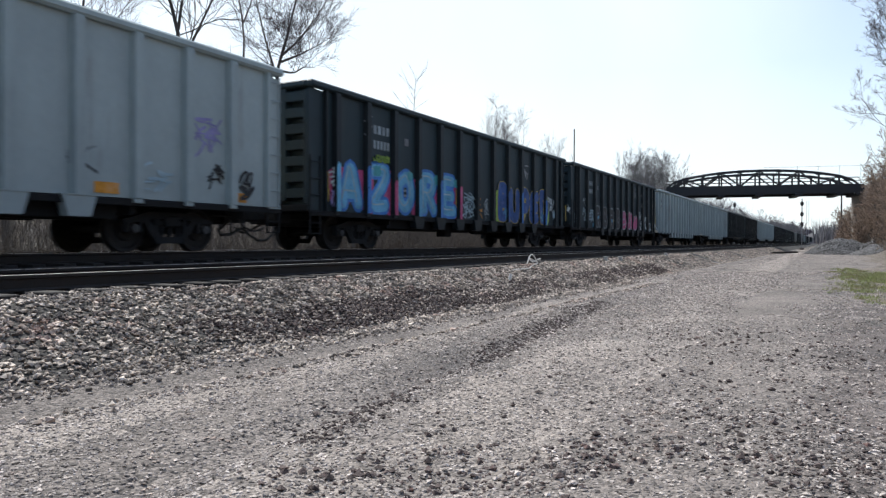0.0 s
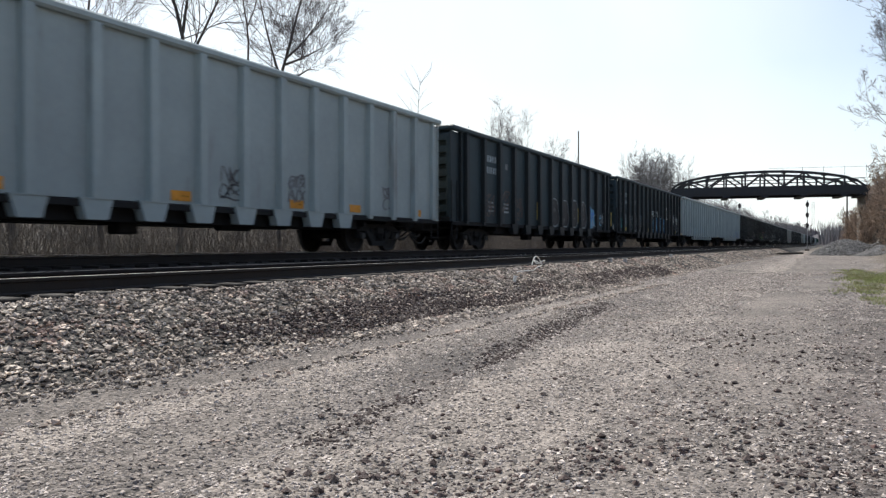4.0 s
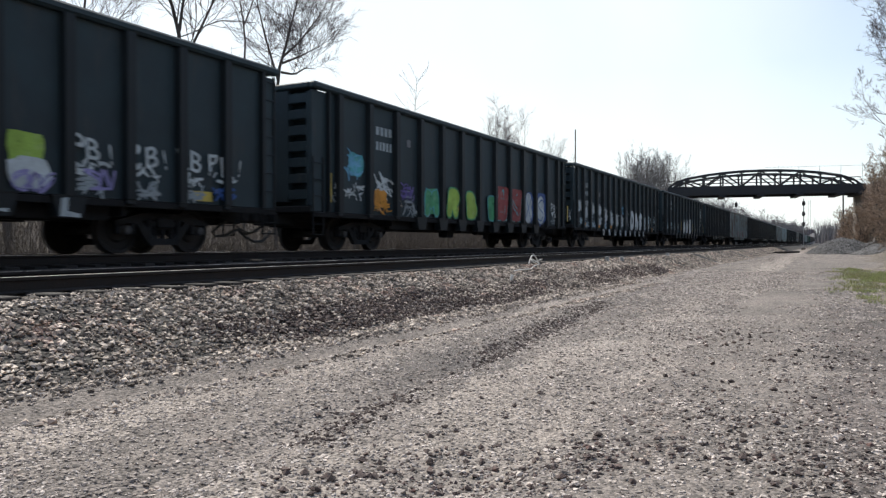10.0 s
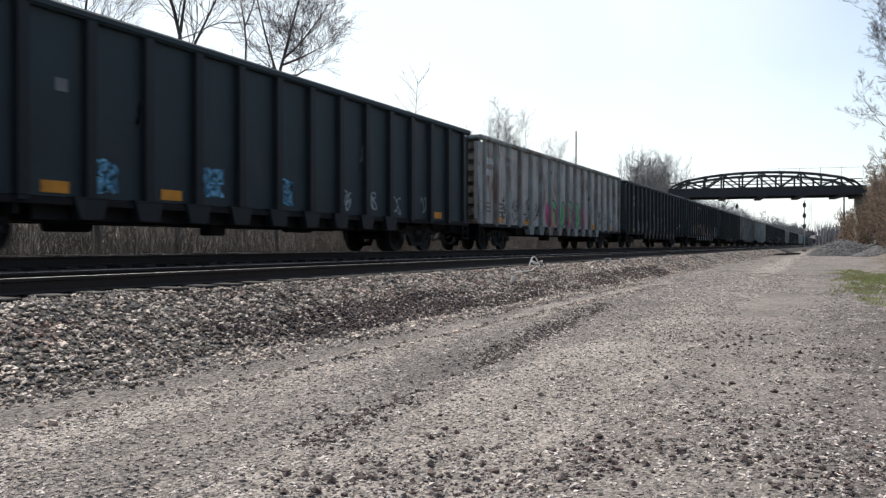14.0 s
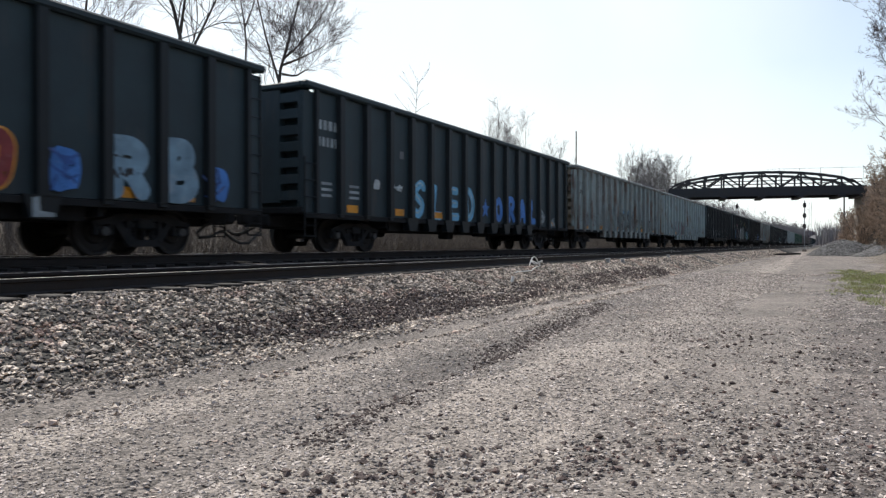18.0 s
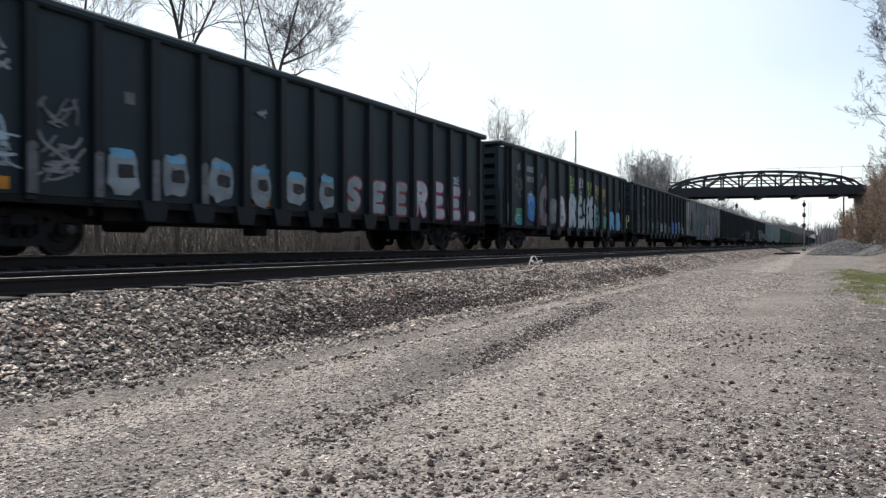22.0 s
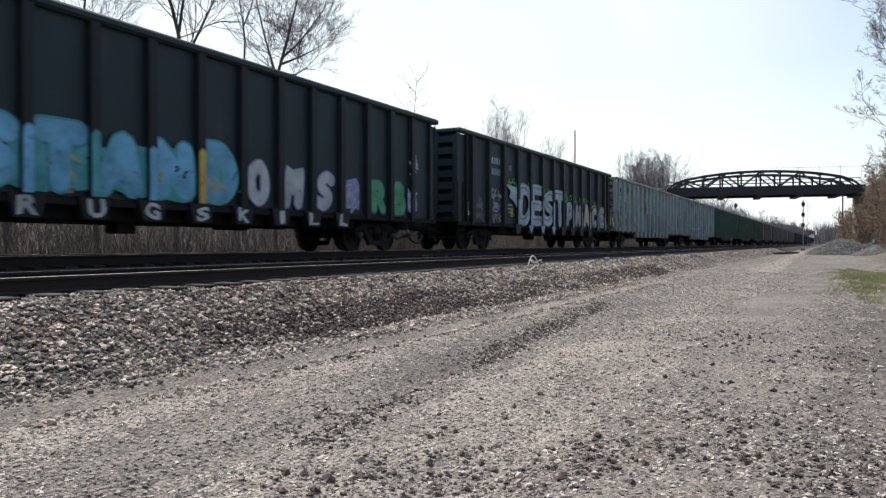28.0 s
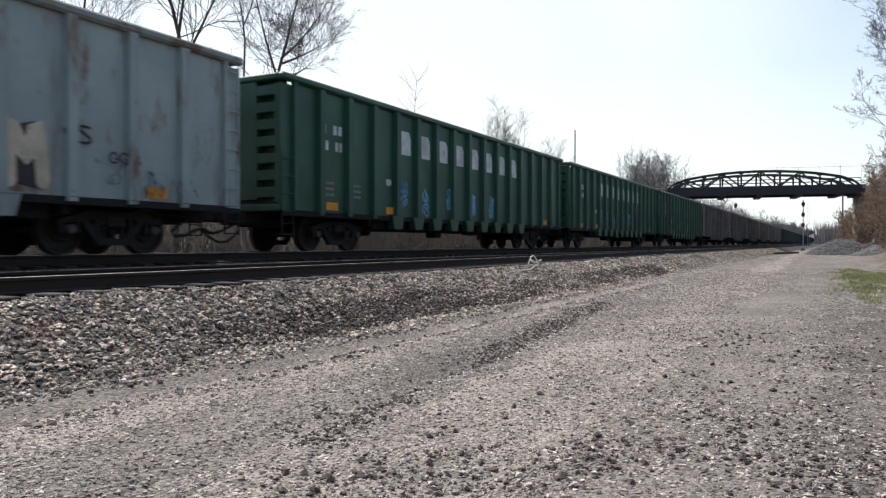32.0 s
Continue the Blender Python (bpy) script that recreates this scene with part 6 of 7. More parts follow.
    g.smear(9.3, 2.5, 0.6, 1.0, "dim", 4)
    g.smear(8.1, 3.0, 0.9, 0.7, "dim", 5)
    g = T[3]
    g.tags((7, 8.1, 10.2), 1.2, 0.7, "gray", 0.7)
    g = T[4]
    g.tags((-0.2, 1, 7.2, 9, 12.4), 1.15, 0.7, "dim", 0.7)
    g = T[5]
    g.tags((1, 2, 3), 1.3, 0.9, "rust", 0.7)
    g.bubble("BBBB", 6, 1.02, 1.35, "black", "silver", 1.15, 1.0, 0.40, 0.05)
    g.blobs((9.8, 10.15), 1.02, 1.15, "sky", 0.62)
    g.smear(10.0, 1.15, 0.9, 0.8, "blue", 7)
    g.smear(10.2, 1.1, 0.8, 0.7, "ice", 3)
    g.smear(11.1, 1.2, 0.4, 0.6, "sky", 5)
    g.smear(11.3, 1.25, 0.6, 0.6, "silver", 6)
    g.smear(12.9, 1.05, 0.35, 0.4, "silver", 5)
    g = T[6]
    g.tags((-0.4,), 2.0, 1.2, "gray", 0.7, 4)
    g.tags((-0.6,), 1.1, 0.7, "teal", 0.7)
    g.tags((0.0,), 1.1, 0.9, "silver", 0.7, 3)
    g.blobs((0.9,), 1.75, 0.26, "white", 0.35)
    g.bubble("RB", 1.9, 1.03, 1.2, "black", "silver", 0.95, 1, 0.33, 0.05)
    g.tags((1.4, 2.45, 3.4), 1.1, 1.0, "silver", 0.2, 2)
    g.word("BHB", 3.8, 1.1, 0.8, "black", 0.6)
    g.tags((3.8, 5.8), 1.15, 0.8, "silver", 0.5, 3)
    g.bubble("BRBB", 6.6, 1.03, 1.0, "black", "blue", 0.85, 1, 0.30, 0.06)
    g.bubble("X I R", 8.6, 2.05, 0.85, "white", "", 0.6, 0.75, 0.08)
    g.smear(12.3, 1.9, 0.9, 0.5, "white", 8)
    g.smear(13.3, 1.8, 0.8, 0.5, "white", 7)
    g.smear(6.3, 2.1, 0.9, 0.5, "white", 8)
    g.smear(7.4, 2.1, 0.9, 0.6, "white", 7)
    g.tags((6.2, 7.1, 8.1, 9.1), 1.1, 0.9, "sky", 0.18, 2)
    g.tags((12.5, 13.4), 1.2, 1.0, "silver", 0.6, 3)
    g = T[7]
    g.bubble("KINDBUDS", 1, 1.03, 1.05, "sky", "black", 0.86, 1.0, 0.25, 0.05, "ice")
    g.blobs((2.05, 3.0, 6.15), 1.55, 0.35, "violet", 0.42)
    g.smear(1.2, 1.1, 0.4, 0.4, "violet", 3)
    g.bubble("JEAN", 9, 1.03, 0.8, "ice", "black", 0.62, 1.0, 0.17, 0.05)
    g.smear(0.1, 1.1, 0.5, 0.3, "soot", 5)
    g.smear(0.9, 1.2, 0.4, 0.3, "black", 3)
    g = T[8]
    g.bubble("STOKE", 1.05, 1.0, 1.15, "black", "", 0.74, 1.0, 0.31)
    for n in (1.1, 2.05, 3.05, 4.1, 5.1):
        g.smear(n, 1.45, 0.3, 0.3, "ice", 1)
    g.bubble("VXH", 6.05, 1.02, 0.95, "white", "black", 0.68, 1.0, 0.20, 0.055)
    for n in (9.05, 10.05, 11.05, 12.05, 13.0):
        g.blobs((n,), 1.4, 0.5, "blue", 0.5)
        g.blobs((n + 0.05,), 1.02, 0.55, "blue", 0.4)
        g.smear(n, 1.2, 0.35, 0.5, "navy", 3)
    for k in range(3):
        g.tags((13.55,), 1.4 + 0.3 * k, 1.1, "soot", 0.7, 4)
    g = T[9]
    g.tags((-0.8, -0.2, 0.5), 1.15, 0.8, "sky", 0.6, 3)
    g.bubble("BRBRBRB", 2, 1.02, 1.25, "black", "dim", 0.95, 0.93, 0.34, 0.04)
    g.word("DRUGSKILL", 2.5, 0.68, 0.27, "white", 0.30, 1, 0.04, feet=True)
    g.smear(3.0, 1.4, 0.4, 0.25, "sky", 4)
    g.smear(5.0, 1.3, 0.4, 0.2, "sky", 3)
    g.smear(7.9, 1.1, 0.5, 0.8, "yellow", 6)
    g.blobs((8.95, 9.9), 1.45, 0.55, "lime", 0.75)
    g.blobs((8.95, 9.95), 1.02, 0.6, "white", 0.7)
    for n in (10.9, 11.9, 12.8, 13.5):
        g.sign(n, 1.4, 0.6, "white")
        g.smear(n, 1.05, 0.6, 0.3, "silver" if n < 13 else "navy", 8)
    g.tags((10, 11), 1.05, 0.35, "violet", 0.8)
    g = T[10]
    g.blobs((0.1,), 2.0, 0.65, "teal", 0.75)
    g.smear(0.05, 2.0, 0.7, 0.6, "sky", 8)
    g.smear(0.1, 1.4, 0.9, 0.35, "white", 8)
    g.smear(-0.5, 1.2, 0.4, 0.6, "white", 5)
    g.smear(1.1, 1.6, 1.0, 0.5, "white", 12)
    g.blobs((0.9,), 1.2, 0.6, "orange", 0.75)
    g.smear(1.05, 1.0, 1.2, 0.35, "orange", 9)
    g.smear(2.0, 1.5, 0.8, 0.5, "purple", 11)
    g.smear(2.1, 1.05, 0.7, 0.4, "silver", 7)
    g.smear(1.65, 1.1, 0.25, 0.6, "cream", 5)
    g.blobs((3,), 1.0, 1.0, "green", 1.15)
    g.bubble("MB", 3.0, 1.02, 1.0, "green", "teal", 1.0, 3.35, 0.3, 0.05)
    g.bubble("RB", 4.05, 1.02, 1.05, "lime", "green", 0.95, 1, 0.34, 0.05)
    g.bubble("HH", 7.0, 1.04, 1.30, "red", "teal", 1.15, 1.0, 0.46, 0.03)
    g.bubble("TT", 7.0, 1.04, 1.32, "red", "", 1.15, 1.0, 0.36)
    g.bubble("AA", 7.0, 1.05, 1.2, "teal", "", 0.95, 1.0, 0.10)
    g.smear(7.0, 1.3, 1.0, 0.6, "teal", 5)
    g.smear(8.0, 1.3, 1.0, 0.6, "teal", 5)
    g.blobs((9.0, 10.05), 1.0, 1.4, "navy", 1.1)
    g.bubble("88", 8.92, 1.03, 1.28, "white", "", 1.0, 1.05, 0.48)
    g.bubble("XS", 8.92, 1.15, 1.0, "navy", "", 0.7, 1.05, 0.05)
    g.sign(11.2, 1.4, 0.55, "white")
    g.smear(11.1, 1.05, 0.6, 0.3, "silver", 5)
    g.smear(12.8, 1.3, 0.4, 0.6, "silver", 5)
    g = T[11]
    for n, z, h in ((-0.85, 1.9, 0.5), (0.05, 1.5, 0.9), (1, 1.8, 0.5), (2.1, 1.75, 0.5), (2.1, 1.2, 0.5), (3.05, 1.4, 0.7), (4.05, 1.2, 0.8), (5.05, 1.2, 0.8), (6.05, 1.2, 0.7)):
        g.smear(n, z, 0.7, h, "white", 11)
        g.blobs((n,), z, h * 0.7, "white", 0.42)
    for n in (0.1, 1.1, 2.9):
        g.smear(n, 1.05, 0.7, 0.3, "ice", 7)
    g.smear(-0.85, 1.15, 0.4, 0.35, "ice", 5)
    g.smear(6.1, 1.9, 0.4, 0.5, "sky", 4)
    g.smear(7.0, 1.3, 0.8, 0.9, "dim", 9)
    g.bubble("DAG", 8.0, 1.02, 1.18, "white", "gray", 1.15, 0.88, 0.36, 0.03)
    g.ribs(7.4, 9.6, 1.05, 1.0, "white", "silver")
    g.bubble("e", 9.9, 1.02, 0.9, "white", "gray", 0.7, 1, 0.2, 0.03)
    for n in (11.0, 11.9, 12.6, 13.5):
        g.smear(n, 1.5, 0.6, 0.5, "ice", 8)
        g.smear(n, 1.1, 0.5, 0.35, "white", 6)
    g.word("DRUGSKILL", 2.5, 0.68, 0.27, "white", 0.30, 1, 0.04, feet=True)
    g = T[12]
    g.smear(0.4, 1.25, 0.9, 0.45, "ice", 9)
    g.smear(1.3, 1.3, 0.7, 0.6, "ice", 6)
    g.smear(2.3, 1.3, 0.7, 0.4, "silver", 6)
    g.smear(3.3, 1.4, 0.8, 0.4, "silver", 7)
    g.smear(3.5, 1.15, 0.5, 0.2, "sky", 3)
    g.blobs((4.9, 6.3), 1.15, 0.6, "red", 1.2)
    g.bubble("DONUR", 4.85, 1.0, 1.3, "white", "silver", 1.05, 0.66, 0.36, 0.03)
    g.ribs(4.4, 7.6, 1.05, 1.0, "white")
    g.smear(7.85, 1.85, 0.6, 0.4, "ice", 8)
    g.smear(8.85, 1.7, 0.6, 0.4, "ice", 7)
    g.smear(9.0, 1.15, 0.7, 0.4, "silver", 6)
    g.smear(9.9, 1.2, 0.5, 0.6, "silver", 6)
    g.smear(10.85, 1.35, 0.8, 0.6, "ice", 8)
    g.smear(11.3, 2.5, 0.8, 0.9, "white", 12)
    g.smear(11.35, 2.2, 0.9, 0.3, "white", 5)
    g.word("RETB", 11.05, 1.75, 0.26, "silver", 0.2, 0.17, 0.01)
    g = T[13]
    g.tags((2.8, 4.9, 6.8), 1.2, 0.6, "sky", 0.6, 4)
    g.tags((8.8, 9.8, 10.9, 12.2), 1.1, 0.5, "silver", 0.4)
    g.tags((3.4, 9.4), 2.4, 0.5, "dim", 0.15)
    g = T[14]
    g.blobs((4.5, 5.4, 6.4, 7.4, 8.3), 1.0, 1.15, "pink", 1.1)
    g.bubble("SURB", 4.9, 1.02, 1.25, "green", "black", 1.0, 1.0, 0.32, 0.06, "lime")
    g.ribs(4.4, 8.6, 1.0, 1.0, "green", "pink")
    g.smear(9.8, 1.1, 0.5, 0.7, "sky", 6)
    for n in (0.1, 1.1, 2.1, 3.1, 10.9, 11.9, 12.8):
        g.smear(n, 1.1, 0.8, 0.9, "soot", 8)
        g.tags((n,), 1.3, 0.7, "soot", 0.6, 3)
    g = T[15]
    g.bubble("D3?8", 5, 1.05, 1.35, "silver", "", 0.8, 1.0, 0.085)
    g.smear(8.95, 1.2, 0.6, 0.6, "gray", 7)
    g.smear(9.9, 1.1, 0.4, 0.9, "cream", 6)
    g.smear(11.6, 1.2, 0.5, 0.5, "gray", 5)
    g.smear(13.0, 1.6, 0.5, 0.5, "cream", 8)
    g.tags((1, 2, 3), 1.2, 0.6, "gray", 0.6)
    g.smear(12.3, 1.5, 0.5, 0.12, "silver", 3)
    g = T[16]
    g.smear(-0.85, 1.3, 0.4, 1.0, "ice", 8)
    g.smear(0.05, 1.2, 0.8, 0.7, "violet", 9)
    g.smear(0.1, 2.2, 0.6, 1.3, "dim", 5)
    g.blobs((1.0, 2.05), 1.02, 1.15, "yellow", 0.62)
    g.smear(1.0, 1.1, 0.4, 0.8, "orange", 4)
    g.smear(2.05, 1.4, 0.4, 0.6, "red", 3)
    g.bubble("83", 2.95, 1.02, 1.25, "black", "silver", 0.85, 1.0, 0.24, 0.05)
    g.bubble("J3", 4.9, 1.02, 1.15, "red", "silver", 0.8, 1.0, 0.26, 0.05, "white")
    g.bubble("L0", 6.9, 1.02, 1.05, "white", "red", 0.72, 1.0, 0.26, 0.05)
    g.bubble("L0", 8.9, 1.02, 1.0, "red", "orange", 0.66, 1.0, 0.24, 0.04)
    g.blobs((10.85,), 1.02, 0.85, "blue", 0.62)
    g.smear(10.85, 1.1, 0.5, 0.7, "navy", 5)
    g.bubble("RB", 11.85, 1.02, 1.2, "slate", "", 1.0, 1.0, 0.36)
    g.sign(11.8, 1.45, 0.35, "black")
    g.blobs((13.7,), 1.02, 0.9, "blue", 0.6)
    g.smear(13.6, 1.1, 0.5, 0.6, "navy", 5)
    g.bubble("C", 3.4, 1.8, 2.1, "dim", "", 2.2, 1.0, 0.12)
    g.word("DRUGSKILL", 2.5, 0.68, 0.27, "silver", 0.30, 1, 0.04, feet=True)
    g = T[17]
    g.bubble("SLED", 2.95, 1.02, 1.15, "sky", "", 0.80, 0.98, 0.27, 0.04, "ice")
    g.star(7.0, 1.15, 0.75, "blue")
    g.bubble("ORAL", 8.0, 1.08, 1.0, "blue", "", 0.78, 1.0, 0.26)
    g.blobs((0.95,), 1.75, 0.28, "white", 0.36)
    g.smear(1.95, 1.8, 0.6, 0.14, "white", 6)
    g.smear(12.0, 1.1, 0.5, 0.7, "silver", 9)
    g.smear(13.0, 1.05, 0.6, 0.35, "silver", 6)
    g = T[18]
    g.blobs((4.2, 6.2, 7.1, 8.0), 2.0, 0.42, "faded_sky", 0.85)
    g.blobs((5.2, 6.2, 7.2, 8.2, 9.1, 10.1, 12.2), 1.1, 0.85, "soot", 1.0)
    g.blobs((6.1, 7.2, 12.9), 1.75, 0.35, "soot", 0.9)
    g.blobs((9.1, 10.0), 1.1, 0.65, "faded_yellow", 0.62)
    g.tags((0, 1, 2, 3, 4, 5.2, 6.1, 8.1), 1.2, 0.8, "dim", 0.8, 2)
    g.ribs(4.5, 13.5, 1.05, 1.2, "soot")
    g = T[19]
    g.blobs((0, 1, 2, 3.1, 4.2, 5, 6, 8, 9.2), 1.1, 0.9, "soot", 0.9)
    g.ribs(0, 13, 1.05, 0.9, "soot")
    g.bubble("F", 2.15, 1.05, 1.1, "black", "pink", 0.75, 1.0, 0.25, 0.035)
    g.bubble("ORD", 3.15, 1.05, 1.1, "black", "pink", 0.8, 1.0, 0.27, 0.035, "dim")
    g.bubble("SNUE", 7, 1.02, 1.05, "gray", "black", 0.8, 1.0, 0.22, 0.06)
    for n in (11, 12, 12.9, 13.6):
        g.smear(n, 1.2, 0.5, 0.5, "black", 5)
    g.tags((12, 13), 1.3, 0.5, "dim", 0.6)
    g = T[20]
    g.smear(-0.85, 1.6, 0.4, 1.2, "silver", 9)
    g.smear(0.0, 2.9, 0.6, 0.5, "silver", 8)
    g.smear(0.1, 1.4, 0.7, 0.7, "ice", 8)
    g.smear(1.0, 1.2, 0.8, 0.8, "gray", 8)
    g.smear(1.0, 2.1, 0.9, 0.5, "dim", 5)
    g.blobs((1.95, 2.95, 3.95, 4.95, 5.95, 6.95), 1.05, 0.95, "silver", 0.72)
    g.blobs((1.95, 2.95, 3.95, 4.95, 5.95, 6.95), 1.75, 0.18, "sky", 0.55)
    g.blobs((2.0, 3.0, 4.0, 5.0, 6.0, 7.0), 1.38, 0.28, "black", 0.42)
    g.ribs(0.4, 3.6, 1.02, 0.8, "dim")
    g.bubble("SEE", 7.9, 1.02, 1.05, "silver", "red", 0.82, 1.0, 0.26, 0.05)
    g.bubble("REEL", 10.85, 1.0, 1.2, "white", "pink", 0.95, 0.97, 0.30, 0.045)
    g.smear(12.9, 2.2, 0.5, 0.3, "ice", 6)
    g.smear(5, 3.0, 0.25, 0.3, "silver", 3)
    g = T[21]
    g.smear(-0.55, 1.1, 0.45, 0.75, "ice", 9)
    g.blobs((0.25,), 1.0, 0.75, "green", 1.15)
    g.blobs((0.3,), 1.0, 0.35, "teal", 1.1)
    g.smear(0.2, 1.1, 0.8, 0.4, "ice", 3)
    g.smear(0.25, 2.2, 0.9, 0.7, "dim", 8)
    g.smear(0.2, 3.2, 0.5, 0.4, "gray", 5)
    g.blobs((1.1,), 1.15, 1.3, "blue", 1.05)
    g.smear(1.1, 1.3, 0.8, 0.9, "sky", 8)
    g.smear(1.05, 2.0, 0.5, 0.4, "ice", 4)
    g.smear(1.3, 1.4, 0.4, 0.4, "teal", 4)
    g.bubble("C", 2.2, 1.0, 1.75, "dim", "", 1.2, 1, 0.5)
    g.bubble("J", 2.05, 1.0, 2.2, "pink", "", 0.9, 1, 0.07)
    g.blobs((3.0,), 1.05, 1.3, "gray", 1.1)
    g.bubble("B", 3.85, 1.0, 1.45, "white", "pink", 1.15, 1, 0.36, 0.06)
    g.bubble("RESE", 5.0, 1.0, 1.7, "white", "teal", 1.15, 0.78, 0.42, 0.05)
    g.ribs(4.4, 7.6, 1.0, 1.5, "white")
    for n, z, c in ((4.9, 2.75, "lime"), (5.9, 2.75, "white"), (6.9, 2.7, "lime"), (7.9, 2.6, "yellow"), (8.85, 2.5, "yellow")):
        g.word("PB!", n - 0.28, z + 0.3, 0.45, c, 0.3, 0.25, 0.02)
        g.smear(n, z, 0.6, 0.22, c, 4)
    for z in (1.15, 1.5, 1.9):
        g.smear(7.95, z, 0.7, 0.3, "teal", 6)
    g.blobs((9.0,), 1.05, 0.8, "green", 0.7)
    g.smear(9.0, 1.1, 0.6, 0.7, "teal", 5)
    g.smear(9.0, 1.95, 0.6, 0.25, "yellow", 4)
    g.bubble("RB", 10.0, 1.02, 1.1, "sky", "", 1.05, 1.0, 0.36)
    g.smear(11.2, 2.3, 0.4, 0.4, "dim", 5)
    g.smear(12.8, 1.6, 0.4, 0.4, "white", 5)
    g.smear(12.4, 1.1, 0.4, 0.8, "green", 5)
    g = T[22]
    g.smear(-0.6, 1.65, 0.45, 0.4, "ice", 8)
    g.smear(-0.55, 1.1, 0.4, 0.3, "ice", 5)
    g.bubble("BB", 0, 1.02, 1.15, "black", "silver", 1.1, 1, 0.38, 0.05)
    g.smear(1.95, 1.4, 0.7, 0.4, "blue", 8)
    g.smear(2.95, 1.3, 0.6, 0.5, "ice", 8)
    g.smear(3.1, 1.15, 0.9, 0.2, "silver", 4)
    g.bubble("ee", 4.1, 1.0, 1.0, "dim", "", 1.1, 0.15, 0.06)
    g.blobs((5.0,), 1.1, 0.65, "sky", 0.7)
    g.smear(5.35, 1.1, 0.4, 0.7, "ice", 7)
    g.blobs((6.1,), 1.05, 0.75, "dim", 0.85)
    g.smear(6.1, 1.1, 0.8, 0.7, "cream", 5)
    g.smear(7.2, 1.05, 0.5, 0.5, "silver", 6)
    g.bubble("BB", 8.2, 1.02, 0.95, "blue", "", 0.95, 1, 0.3)
    for n, z in ((10.1, 1.6), (10.2, 1.2), (11.0, 1.6), (11.1, 1.2), (11.4, 1.05), (12.9, 1.5), (12.9, 1.1)):
        g.sign(n, z - 0.05, 0.45, "white")
    g.word("LULL", 10.9, 1.05, 0.2, "silver", 0.15, 0.12, 0.01)
    g = T[23]
    g.blobs((-0.95, -0.2, 0.55, 1.05, 1.55, 2.05, 2.55, 3.05, 3.55, 4.05, 4.55), 1.0, 1.55, "maroon", 1.05)
    g.ribs(-0.6, 4.8, 1.0, 1.4, "maroon", "sky")
    g.bubble("S", -0.1, 1.02, 1.5, "sky", "", 0.9, 0.95, 0.34)
    g.bubble("BOBBB", 0.95, 1.02, 1.5, "green", "black", 0.95, 0.98, 0.32, 0.06, "teal")
    for n in (0.68, 1.66, 2.64, 3.62, 4.6):
        g.smear(n, 1.03, 0.3, 1.25, "sky", 9)
    for n in (0.9, 1.9, 2.85, 3.8):
        g.star(n, 1.5, 0.32, "ice")
    g.bubble("bUII".replace("b", "L"), 5.8, 1.02, 1.15, "cream", "black", 0.75, 0.72, 0.27, 0.05)
    g.blobs((5.9, 6.7, 7.6), 1.0, 0.5, "sky", 0.6)
    g.blobs((8.0,), 1.1, 0.8, "yellow", 0.35)
    g.bubble("BB", 8.95, 1.02, 1.0, "purple", "silver", 0.7, 1.0, 0.24, 0.04)
    g.smear(10.8, 1.1, 0.4, 0.9, "cream", 6)
    g.smear(12.0, 1.1, 0.7, 0.9, "navy", 8)
    g.smear(13.0, 1.1, 0.6, 0.8, "violet", 6)
    g.smear(-0.8, 1.3, 0.5, 0.8, "soot", 8)
    g = T[24]
    g.tags((-0.8, 0.2, 1.1, 2.1, 3, 4, 5, 6), 1.15, 0.8, "silver", 0.6, 3)
    g.tags((9, 10, 11.2, 12.2), 1.2, 0.9, "sky", 0.6, 3)
    g.tags((11.3, 13), 2.2, 0.7, "gray", 0.6, 3)
    g = T[25]
    for n, z in ((-0.85, 3.3), (0.05, 3.2), (0.0, 2.5), (0.1, 1.9), (1.0, 2.1), (-0.8, 1.5), (0.1, 1.3), (1.1, 1.6), (1.0, 1.2), (1.95, 1.6), (2.0, 1.2)):
        g.smear(n, z, 0.7, 0.45, "ice" if z < 2.2 else "silver", 9)
    g.blobs((2.8, 3.6, 4.4, 5.2, 6.0, 6.8), 1.02, 1.05, "teal", 1.15)
    g.bubble("STAND", 3.0, 1.02, 1.3, "sky", "teal", 1.1, 0.98, 0.38, 0.05)
    for n in (2.6, 4.1, 5.6, 6.9):
        g.smear(n, 1.2, 0.5, 0.5, "yellow", 3)
        g.smear(n + 0.5, 1.5, 0.4, 0.25, "black", 2)
    g.ribs(2.4, 7.2, 1.02, 1.1, "sky", "teal", "sky", "yellow")
    g.bubble("OMS", 7.9, 1.02, 1.05, "white", "violet", 0.78, 1.0, 0.26, 0.035)
    g.smear(7.5, 1.3, 0.2, 0.3, "white", 3)
    g.blobs((10.9,), 1.02, 1.0, "violet", 0.75)
    g.smear(10.9, 1.1, 0.6, 0.8, "ice", 7)
    g.bubble("RB", 11.9, 1.02, 1.05, "green", "navy", 0.85, 0.95, 0.28, 0.04)
    g.blobs((13.5,), 1.02, 0.85, "violet", 0.6)
    g.smear(13.5, 1.1, 0.5, 0.7, "ice", 6)
    g.smear(13.6, 2.2, 0.5, 0.7, "ice", 9)
    g.word("DRUGSKILL", 2.5, 0.68, 0.27, "white", 0.30, 1, 0.04, feet=True)
    g = T[26]
    g.smear(-0.6, 1.2, 0.4, 0.5, "white", 6)
    g.smear(0.1, 1.1, 0.8, 0.7, "dim", 8)
    g.smear(0.9, 1.9, 0.5, 0.4, "silver", 6)
    g.smear(1.3, 1.9, 0.4, 0.3, "silver", 5)
    g.smear(1.1, 1.5, 0.9, 0.3, "silver", 8)
    g.smear(1.1, 1.05, 1.0, 0.35, "gray", 8)
